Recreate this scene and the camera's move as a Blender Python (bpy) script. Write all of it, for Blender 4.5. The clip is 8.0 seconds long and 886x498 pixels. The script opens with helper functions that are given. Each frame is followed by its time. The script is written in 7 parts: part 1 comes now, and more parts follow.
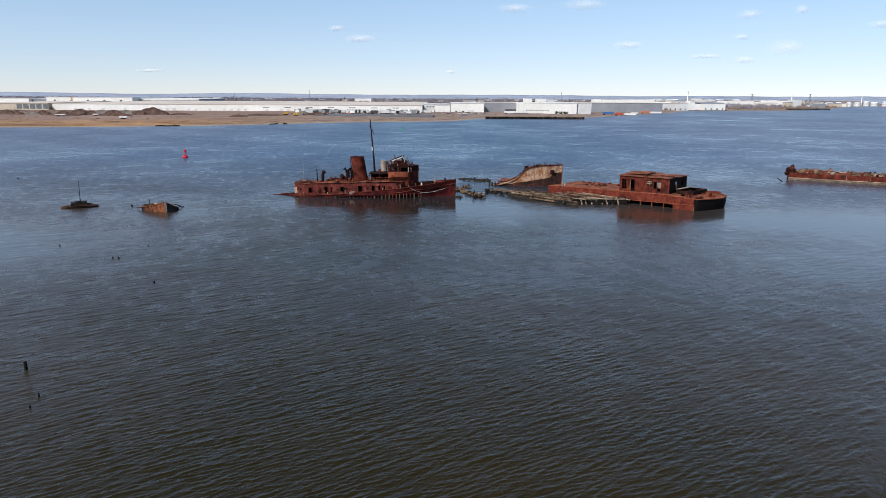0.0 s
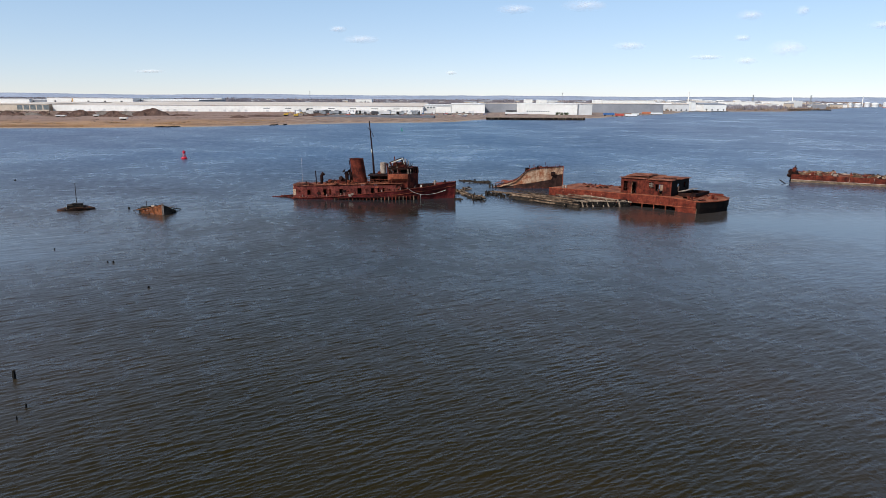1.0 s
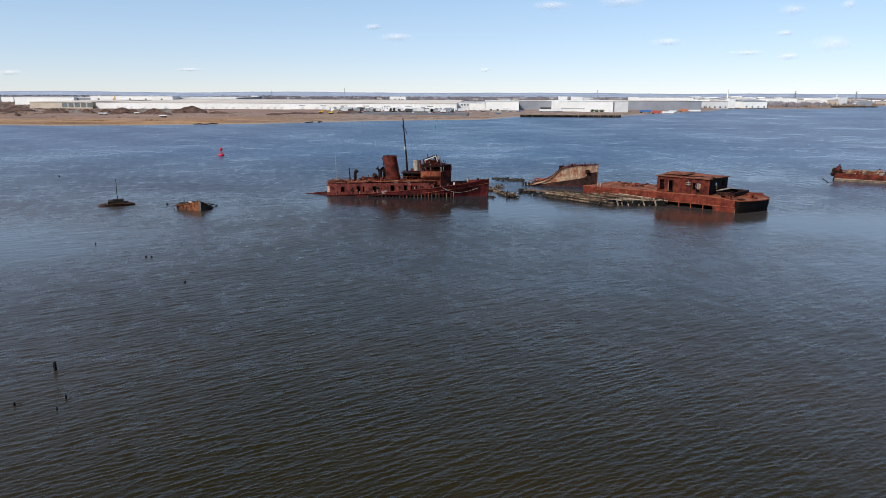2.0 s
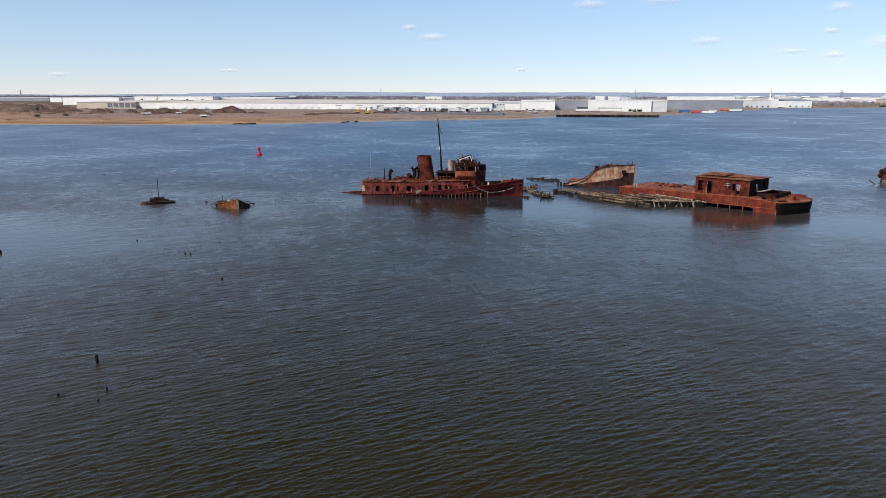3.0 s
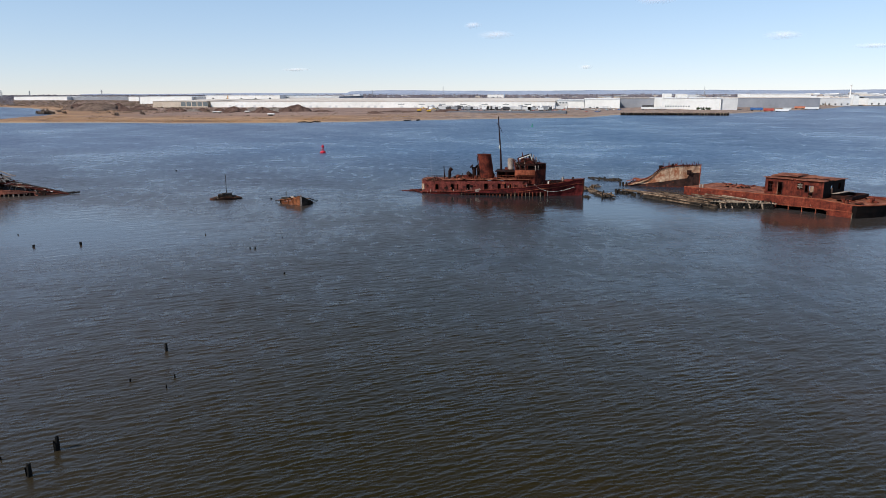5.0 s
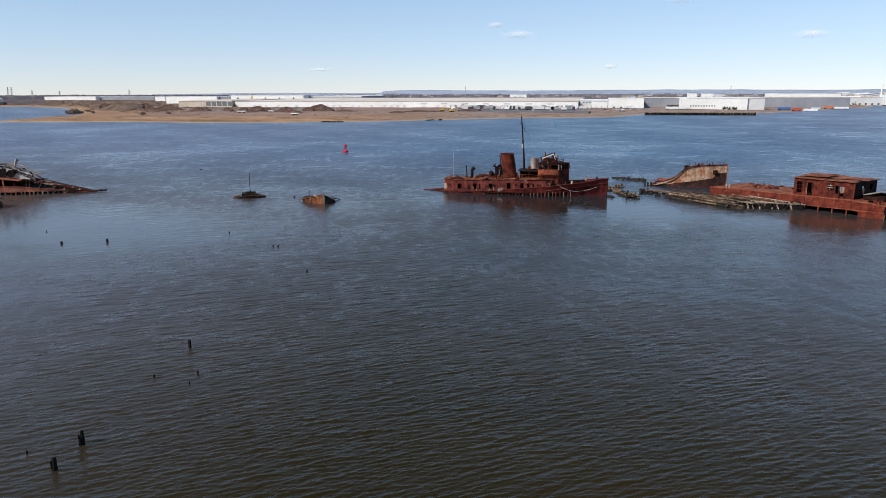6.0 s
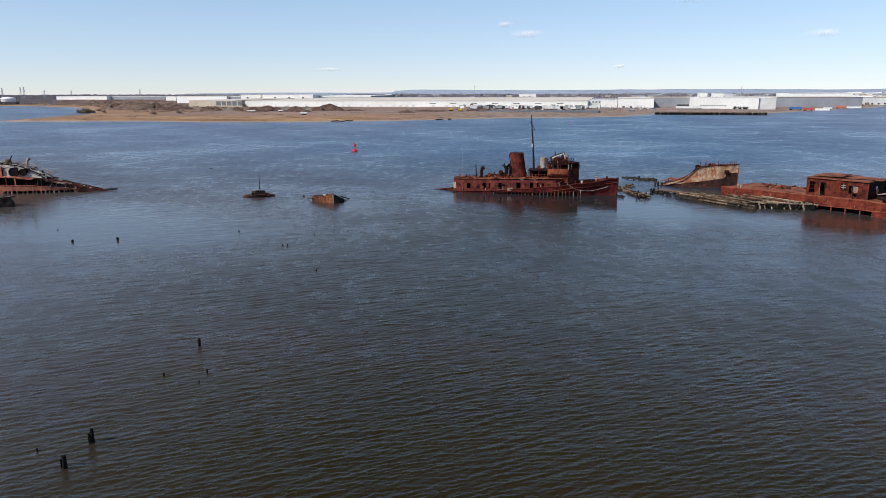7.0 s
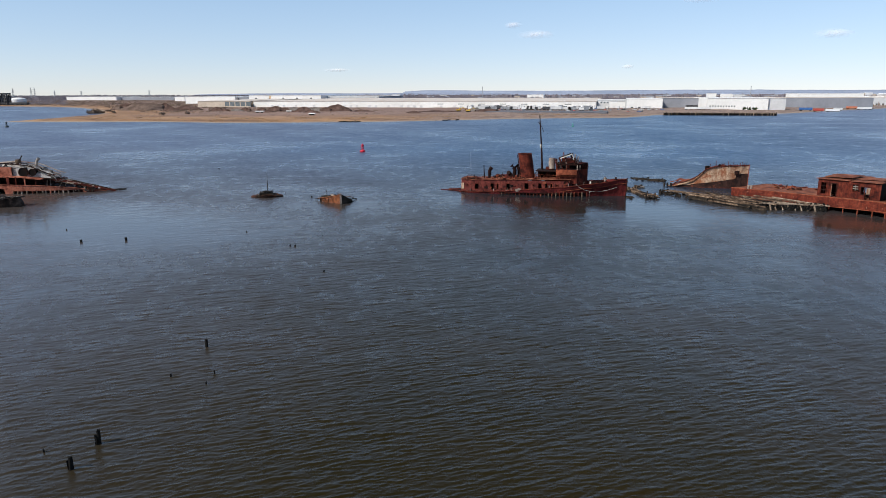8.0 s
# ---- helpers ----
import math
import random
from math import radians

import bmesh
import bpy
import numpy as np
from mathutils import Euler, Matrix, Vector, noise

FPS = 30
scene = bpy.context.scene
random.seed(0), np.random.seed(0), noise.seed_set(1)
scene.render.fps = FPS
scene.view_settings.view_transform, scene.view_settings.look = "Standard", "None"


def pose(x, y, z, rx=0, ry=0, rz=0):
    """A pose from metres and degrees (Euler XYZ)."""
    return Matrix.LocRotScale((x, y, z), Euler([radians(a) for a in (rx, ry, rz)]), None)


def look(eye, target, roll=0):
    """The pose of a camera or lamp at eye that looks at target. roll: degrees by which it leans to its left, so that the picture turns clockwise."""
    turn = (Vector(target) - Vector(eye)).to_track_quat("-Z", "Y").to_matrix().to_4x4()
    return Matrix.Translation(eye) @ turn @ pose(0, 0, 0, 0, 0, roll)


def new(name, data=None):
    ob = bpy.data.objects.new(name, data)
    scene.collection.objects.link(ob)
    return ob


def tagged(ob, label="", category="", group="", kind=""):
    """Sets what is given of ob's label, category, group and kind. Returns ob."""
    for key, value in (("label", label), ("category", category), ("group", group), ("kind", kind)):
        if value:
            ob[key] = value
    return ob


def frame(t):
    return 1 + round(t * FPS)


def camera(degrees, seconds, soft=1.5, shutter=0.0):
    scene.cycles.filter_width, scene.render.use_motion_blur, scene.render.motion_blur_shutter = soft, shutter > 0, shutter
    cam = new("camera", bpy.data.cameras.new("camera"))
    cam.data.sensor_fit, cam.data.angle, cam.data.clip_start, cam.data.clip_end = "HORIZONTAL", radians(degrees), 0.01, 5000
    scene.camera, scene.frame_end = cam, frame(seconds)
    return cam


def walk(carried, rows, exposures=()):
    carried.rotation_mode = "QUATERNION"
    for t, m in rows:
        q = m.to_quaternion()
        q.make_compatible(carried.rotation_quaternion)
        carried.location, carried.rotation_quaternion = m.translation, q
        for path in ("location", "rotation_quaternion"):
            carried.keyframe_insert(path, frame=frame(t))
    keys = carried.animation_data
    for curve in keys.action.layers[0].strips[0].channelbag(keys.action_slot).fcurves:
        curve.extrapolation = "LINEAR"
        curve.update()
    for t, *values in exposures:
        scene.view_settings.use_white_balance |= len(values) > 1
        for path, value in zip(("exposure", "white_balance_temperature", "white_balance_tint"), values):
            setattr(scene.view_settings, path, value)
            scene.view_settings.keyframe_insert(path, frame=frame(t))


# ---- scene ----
cam = camera(66.9, 8.0, 0.7)
PATH = [
    (0, (-0.109, -1.298, 19.125), (-0.118, 0.654, 18.691), 0.3),
    (0.5, (-0.017, -0.559, 19.209), (-0.027, 1.394, 18.779), 0.2),
    (1, (0.045, -0.086, 19.256), (0.034, 1.867, 18.824), 0.3),
    (1.5, (0.05, 0.111, 19.251), (0.004, 2.061, 18.813), 0.3),
    (2, (0.077, 0.178, 19.254), (-0.031, 2.127, 18.814), 0.2),
    (3.5, (0.317, 0.053, 19.276), (0.064, 1.988, 18.834), 0.1),
    (4, (0.421, -0.065, 19.309), (0.124, 1.863, 18.865), 0.1),
    (4.5, (0.518, -0.15, 19.371), (0.176, 1.77, 18.926), 0.0),
    (6, (0.309, 0.226, 19.176), (-0.138, 2.124, 18.73), -0.1),
    (6.5, (0.193, 0.386, 19.142), (-0.268, 2.28, 18.696), -0.1),
    (7, (0.155, 0.45, 19.09), (-0.317, 2.342, 18.643), -0.1),
    (7.5, (0.1, 0.567, 19.064), (-0.383, 2.455, 18.617), -0.1),
    (8, (-0.016, 0.796, 19.032), (-0.509, 2.682, 18.587), -0.1),
]
walk(cam, [(t, look(eye, target, roll)) for t, eye, target, roll in PATH])

# ---- light ----
world = bpy.data.worlds.new("sky")
scene.world = world
world.use_nodes = True
wn = world.node_tree
sky = wn.nodes.new("ShaderNodeTexSky")
sky.sky_type = "NISHITA"
sky.sun_disc = False
SUN_EL, SUN_AZ = radians(40), radians(227)
sky.sun_elevation, sky.sun_rotation = SUN_EL, SUN_AZ
sky.altitude, sky.air_density, sky.dust_density, sky.ozone_density = 600, 0.85, 0.0, 3.0
wn.nodes["Background"].inputs["Strength"].default_value = 0.26
even = wn.nodes.new("ShaderNodeGamma")
even.inputs["Gamma"].default_value = 0.6
height = wn.nodes.new("ShaderNodeSeparateXYZ")
wn.links.new(wn.nodes.new("ShaderNodeTexCoord").outputs["Generated"], height.inputs[0])
haze = wn.nodes.new("ShaderNodeValToRGB")
for stop in range(3):
    haze.color_ramp.elements.new(0.5)
for stop, (at, colour) in zip(haze.color_ramp.elements, ((0.0, (0.93, 0.935, 1.045)), (0.16, (0.895, 1.005, 1.11)), (0.28, (1.34, 1.52, 1.76)), (0.55, (0.66, 0.67, 0.70)), (0.9, (0.44, 0.44, 0.44)))):
    stop.position, stop.color = at, (*colour, 1)
wn.links.new(height.outputs["Z"], haze.inputs["Fac"])
tint = wn.nodes.new("ShaderNodeMix")
tint.data_type, tint.blend_type = "RGBA", "MULTIPLY"
tint.inputs[0].default_value = 1.0
wn.links.new(haze.outputs["Color"], tint.inputs[7])
wn.links.new(sky.outputs["Color"], even.inputs["Color"])
wn.links.new(even.outputs["Color"], tint.inputs[6])
wn.links.new(tint.outputs[2], wn.nodes["Background"].inputs["Color"])
sun = new("sun", bpy.data.lights.new("sun", "SUN"))
sun.data.energy, sun.data.angle, sun.data.color = 5.0, radians(0.53), (1.0, 0.95, 0.87)
sun.matrix_world = look((0, 0, 300), (-math.sin(SUN_AZ) * math.cos(SUN_EL), -math.cos(SUN_AZ) * math.cos(SUN_EL), 300 - math.sin(SUN_EL)))


# ---- materials ----
def nodes_of(name):
    m = bpy.data.materials.new(name)
    m.use_nodes = True
    t = m.node_tree
    return m, t, t.nodes["Principled BSDF"]


def node(t, kind, **values):
    n = t.nodes.new("ShaderNode" + kind)
    for key, value in values.items():
        n.inputs[key.replace("_", " ")].default_value = value
    return n


def ramp(t, source, stops):
    r = t.nodes.new("ShaderNodeValToRGB")
    els = r.color_ramp.elements
    while len(els) < len(stops):
        els.new(0.5)
    for e, (at, c) in zip(els, stops):
        e.position = at
        e.color = (*c, 1) if isinstance(c, tuple) else (c, c, c, 1)
    t.links.new(source, r.inputs["Fac"])
    return r.outputs["Color"]


def blend(t, fac, a, b, mode="MIX"):
    m = t.nodes.new("ShaderNodeMix")
    m.data_type, m.blend_type = "RGBA", mode
    for socket, value in ((m.inputs[0], fac), (m.inputs[6], a), (m.inputs[7], b)):
        if isinstance(value, (int, float)):
            socket.default_value = value
        elif isinstance(value, tuple):
            socket.default_value = (*value, 1)
        else:
            t.links.new(value, socket)
    return m.outputs[2]


def noise_tex(t, vec, scale, detail=5, rough=0.6):
    n = node(t, "TexNoise", Scale=scale, Detail=detail, Roughness=rough)
    t.links.new(vec, n.inputs["Vector"])
    return n.outputs["Fac"]


def stretched(t, vec, sx, sy, sz, rz=0.0):
    if rz:
        r = node(t, "Mapping", Rotation=(0, 0, radians(rz)))
        t.links.new(vec, r.inputs["Vector"])
        vec = r.outputs["Vector"]
    m = node(t, "Mapping", Scale=(sx, sy, sz))
    t.links.new(vec, m.inputs["Vector"])
    return m.outputs["Vector"]


def surface(name, dark, mid, light, patch=0.5, grain=4.0, rough=0.85, metal=0.0, bump=0.03, streak=0.0, spot=None, spot_at=0.62, vary=0.0, contrast=1.0):
    """A worn surface: large patches, fine grain, vertical runs and spots of another colour."""
    m, t, b = nodes_of(name)
    obj = t.nodes.new("ShaderNodeTexCoord").outputs["Object"]
    big = noise_tex(t, obj, patch, 6, 0.65)
    fine = noise_tex(t, obj, grain, 8, 0.7)
    c = ramp(t, big, [(0.36, dark), (0.52, mid), (0.72, light)])
    g = ramp(t, fine, [(0.3, 1 - 0.7 * contrast), (0.5, 1 - 0.1 * contrast), (0.72, 1 + 0.5 * contrast)])
    c = blend(t, 0.8, c, g, "MULTIPLY")
    if streak:
        run = noise_tex(t, stretched(t, obj, 3.0, 3.0, 0.35), 1.0, 6, 0.7)
        c = blend(t, ramp(t, run, [(0.45, 0.0), (0.65, streak)]), c, dark)
    if spot:
        s = noise_tex(t, stretched(t, obj, 1, 1, 0.6), patch * 2.3, 8, 0.75)
        c = blend(t, ramp(t, s, [(spot_at - 0.04, 0.0), (spot_at + 0.05, 1.0)]), c, spot)
    if vary:
        info = t.nodes.new("ShaderNodeObjectInfo").outputs["Random"]
        c = blend(t, 1.0, c, ramp(t, info, [(0.0, 1 - vary), (1.0, 1 + vary)]), "MULTIPLY")
    t.links.new(c, b.inputs["Base Color"])
    b.inputs["Metallic"].default_value = metal
    b.inputs["Specular IOR Level"].default_value = 0.12 if rough > 0.65 else 0.4
    t.links.new(ramp(t, fine, [(0.3, max(rough - 0.15, 0.05)), (0.7, min(rough + 0.1, 1.0))]), b.inputs["Roughness"])
    if bump:
        k = node(t, "Bump", Strength=0.9, Distance=bump)
        t.links.new(fine, k.inputs["Height"])
        t.links.new(k.outputs["Normal"], b.inputs["Normal"])
    return m


RUST = surface("rust_plate", (0.024, 0.006, 0.005), (0.125, 0.024, 0.014), (0.22, 0.052, 0.028), 0.8, 5, 0.8, 0.0, 0.03, 0.6, (0.34, 0.15, 0.08), 0.68)
MAROON = surface("maroon_hull_paint", (0.028, 0.006, 0.006), (0.118, 0.016, 0.015), (0.185, 0.034, 0.028), 0.7, 4, 0.75, 0.0, 0.02, 0.5, (0.28, 0.12, 0.08), 0.67)
HOUSE_RED = surface("faded_red_house_paint", (0.05, 0.013, 0.011), (0.155, 0.034, 0.027), (0.25, 0.075, 0.056), 0.8, 5, 0.8, 0.0, 0.02, 0.5, (0.36, 0.18, 0.12), 0.67)
RUST_DARK = surface("dark_rust", (0.008, 0.004, 0.004), (0.022, 0.008, 0.006), (0.06, 0.018, 0.011), 0.9, 6, 0.85, 0.0, 0.03, 0.4, (0.17, 0.07, 0.04), 0.66)
RUST_BRIGHT = surface("orange_rust", (0.10, 0.024, 0.013), (0.26, 0.068, 0.034), (0.38, 0.135, 0.075), 0.8, 5, 0.85, 0.0, 0.03, 0.5, (0.42, 0.26, 0.16), 0.67)
DECKRUST = surface("rusted_deck", (0.09, 0.030, 0.018), (0.22, 0.075, 0.042), (0.36, 0.16, 0.10), 0.6, 3, 0.9, 0.0, 0.03, 0.0, (0.05, 0.025, 0.02), 0.64)
WHITE_RUST = surface("rusting_white_paint", (0.26, 0.10, 0.05), (0.49, 0.34, 0.23), (0.61, 0.48, 0.36), 0.5, 4, 0.75, 0.0, 0.02, 0.8, (0.26, 0.075, 0.035), 0.60)
PALE_STEEL = surface("pale_weathered_steel", (0.18, 0.13, 0.11), (0.36, 0.29, 0.24), (0.52, 0.45, 0.38), 0.8, 6, 0.8, 0.0, 0.02, 0.5, (0.2, 0.07, 0.04), 0.62)
BLACK_PAINT = surface("black_boot_paint", (0.022, 0.012, 0.010), (0.060, 0.028, 0.022), (0.15, 0.062, 0.042), 0.6, 4, 0.8, 0.0, 0.02, 0.6, (0.17, 0.05, 0.03), 0.60)
OLDWOOD = surface("weathered_grey_wood", (0.035, 0.022, 0.015), (0.16, 0.105, 0.070), (0.38, 0.285, 0.205), 1.2, 8, 0.95, 0.0, 0.03, 0.3, (0.06, 0.04, 0.03), 0.64, 0.3)
# wet dark timber; also holds the shaded side of the wooden bow
WET_SHADE_WOOD = surface("wet_and_shaded_wood", (0.012, 0.010, 0.008), (0.032, 0.024, 0.018), (0.075, 0.055, 0.04), 1.2, 8, 0.7, 0.0, 0.03, 0.3, None, 0.6, 0.3)
TANWOOD = surface("orange_stained_planks", (0.06, 0.020, 0.010), (0.25, 0.085, 0.036), (0.38, 0.155, 0.075), 1.1, 6, 0.9, 0.0, 0.03, 0.5, (0.50, 0.36, 0.26), 0.66, 0.25)
PALEWOOD = surface("bleached_timber", (0.10, 0.07, 0.05), (0.33, 0.255, 0.19), (0.52, 0.44, 0.36), 1.2, 8, 0.95, 0.0, 0.03, 0.3, (0.10, 0.06, 0.04), 0.62, 0.25)
# black rust-spotted plate; its colour also holds the shade of ends and interiors
SHADE_BLACK = surface("shade_black_plate", (0.003, 0.0025, 0.0025), (0.007, 0.0045, 0.004), (0.018, 0.008, 0.006), 0.9, 6, 0.85, 0.0, 0.03, 0.4, (0.12, 0.05, 0.035), 0.70)
TAR = surface("black_tarred_timber", (0.004, 0.004, 0.004), (0.010, 0.009, 0.008), (0.022, 0.019, 0.016), 1.5, 8, 0.8, 0.0, 0.03, 0.0)
SLIME = surface("tide_line_mud", (0.08, 0.055, 0.036), (0.17, 0.12, 0.08), (0.29, 0.22, 0.16), 1.0, 7, 0.8, 0.0, 0.03, 0.3)
ROPE = surface("bleached_rope", (0.45, 0.42, 0.36), (0.6, 0.57, 0.5), (0.7, 0.67, 0.6), 2, 20, 0.9, 0.0, 0.0)
BUOY_RED = surface("red_buoy_paint", (0.42, 0.010, 0.028), (0.56, 0.016, 0.04), (0.62, 0.03, 0.05), 1.0, 6, 0.45, 0.0, 0.005)
BUOY_GREEN = surface("green_buoy_paint", (0.02, 0.22, 0.12), (0.03, 0.32, 0.18), (0.06, 0.4, 0.24), 1.0, 6, 0.45, 0.0, 0.005)
BUOY_BLACK = surface("dark_buoy_steel", (0.02, 0.03, 0.03), (0.035, 0.05, 0.05), (0.06, 0.08, 0.08), 1.0, 6, 0.5, 0.0, 0.005)
FACADE_WHITE = surface("white_metal_cladding", (0.70, 0.69, 0.66), (0.78, 0.77, 0.74), (0.82, 0.81, 0.79), 0.03, 0.3, 0.6, 0.0, 0.0, 0.0, contrast=0.2)
FACADE_GREY = surface("grey_metal_cladding", (0.20, 0.21, 0.235), (0.25, 0.26, 0.29), (0.30, 0.31, 0.34), 0.03, 0.3, 0.6, 0.0, 0.0, 0.0, contrast=0.2)
FACADE_PALE = surface("pale_grey_cladding", (0.52, 0.52, 0.52), (0.60, 0.60, 0.60), (0.66, 0.66, 0.66), 0.03, 0.3, 0.6, 0.0, 0.0, 0.0, contrast=0.2)
FACADE_TAN = surface("tan_block_wall", (0.42, 0.34, 0.27), (0.50, 0.42, 0.34), (0.56, 0.48, 0.40), 0.05, 0.4, 0.8, 0.0, 0.0, 0.0, contrast=0.2)
ROOF_TAN = surface("gravel_roof", (0.48, 0.42, 0.37), (0.58, 0.52, 0.47), (0.64, 0.58, 0.54), 0.02, 0.3, 0.9, 0.0, 0.0, 0.0, contrast=0.2)
ROOF_WHITE = surface("white_membrane_roof", (0.72, 0.72, 0.71), (0.8, 0.8, 0.79), (0.84, 0.84, 0.83), 0.02, 0.2, 0.7, 0.0, 0.0, 0.0, contrast=0.2)
DARK_OPENING = surface("dark_dock_door", (0.03, 0.03, 0.035), (0.05, 0.05, 0.055), (0.08, 0.08, 0.08), 0.2, 1, 0.5, 0.0, 0.0, contrast=0.2)
GLAZING = surface("dark_window_glass", (0.10, 0.12, 0.13), (0.15, 0.17, 0.18), (0.2, 0.22, 0.23), 0.2, 1, 0.15, 0.0, 0.0, contrast=0.2)
ORANGE_STRIPE = surface("orange_cladding", (0.5, 0.28, 0.1), (0.55, 0.32, 0.12), (0.6, 0.36, 0.15), 0.2, 1, 0.6, 0.0, 0.0, contrast=0.2)
STEAMER_RUST = surface("salmon_rust", (0.15, 0.045, 0.028), (0.35, 0.12, 0.075), (0.50, 0.22, 0.15), 0.8, 5, 0.85, 0.0, 0.03, 0.3, (0.52, 0.36, 0.26), 0.66)
BLEACHED = surface("bleached_plate", (0.24, 0.20, 0.18), (0.50, 0.46, 0.42), (0.68, 0.64, 0.60), 0.9, 6, 0.8, 0.0, 0.02, 0.4, (0.16, 0.06, 0.04), 0.62)
SOIL = surface("brown_spoil_heap", (0.055, 0.033, 0.027), (0.105, 0.064, 0.052), (0.17, 0.11, 0.09), 0.12, 0.8, 0.95, 0.0, 0.3, 0.0)
SPOIL_TAN = surface("grey_brown_spoil", (0.085, 0.058, 0.045), (0.145, 0.10, 0.08), (0.21, 0.155, 0.125), 0.12, 0.8, 0.95, 0.0, 0.3, 0.0)
GRAVEL = surface("grey_gravel_heap", (0.11, 0.09, 0.08), (0.17, 0.145, 0.13), (0.24, 0.205, 0.185), 0.12, 0.8, 0.95, 0.0, 0.3, 0.0)
REED = surface("dry_reed", (0.22, 0.125, 0.058), (0.33, 0.195, 0.095), (0.43, 0.28, 0.15), 0.03, 0.3, 0.95, 0.0, 0.0)
# branch colour lightened and blued with the haze over the far woods
HAZY_BARK = surface("hazy_bare_branches", (0.18, 0.16, 0.18), (0.24, 0.215, 0.235), (0.31, 0.28, 0.295), 0.01, 0.2, 0.95, 0.0, 0.0, contrast=0.4)
SCRUB = surface("leafless_scrub", (0.17, 0.125, 0.095), (0.24, 0.175, 0.13), (0.30, 0.225, 0.165), 0.08, 0.5, 0.95, 0.0, 0.0)
EVERGREEN = surface("evergreen_leaves", (0.02, 0.035, 0.015), (0.04, 0.06, 0.025), (0.07, 0.09, 0.04), 0.2, 1.0, 0.9, 0.0, 0.0)
STEEL_GREY = surface("galvanised_steel", (0.25, 0.26, 0.27), (0.33, 0.34, 0.35), (0.42, 0.43, 0.44), 0.3, 2, 0.5, 0.4, 0.0, contrast=0.2)
STEEL_BLACK = surface("black_bridge_steel", (0.012, 0.013, 0.016), (0.022, 0.024, 0.028), (0.04, 0.04, 0.045), 0.2, 1, 0.6, 0.0, 0.0)
YELLOW = surface("yellow_machine_paint", (0.5, 0.3, 0.04), (0.62, 0.38, 0.05), (0.68, 0.45, 0.1), 0.5, 3, 0.5, 0.0, 0.0, contrast=0.2)
TYRE = surface("black_rubber", (0.012, 0.012, 0.012), (0.02, 0.02, 0.02), (0.035, 0.035, 0.035), 1, 5, 0.8, 0.0, 0.0)
BOX_WHITE = surface("white_trailer_paint", (0.62, 0.62, 0.61), (0.72, 0.72, 0.71), (0.78, 0.78, 0.77), 0.2, 2, 0.5, 0.0, 0.0, 0.0, None, 0.6, 0.2, contrast=0.2)
BOX_BLUE = surface("blue_container_paint", (0.03, 0.09, 0.26), (0.045, 0.13, 0.34), (0.07, 0.17, 0.4), 0.3, 2, 0.6, 0.0, 0.0, contrast=0.2)
BOX_RED = surface("red_container_paint", (0.34, 0.05, 0.04), (0.46, 0.08, 0.06), (0.52, 0.12, 0.09), 0.3, 2, 0.6, 0.0, 0.0, contrast=0.2)
BOX_ORANGE = surface("orange_container_paint", (0.42, 0.12, 0.06), (0.52, 0.17, 0.09), (0.58, 0.22, 0.12), 0.3, 2, 0.6, 0.0, 0.0, contrast=0.2)
# pale blue of distance haze is part of this base colour
HAZY_HILL = surface("hazy_wooded_hills", (0.22, 0.26, 0.34), (0.25, 0.29, 0.38), (0.28, 0.32, 0.41), 0.004, 0.03, 1.0, 0.0, 0.0, contrast=0.2)


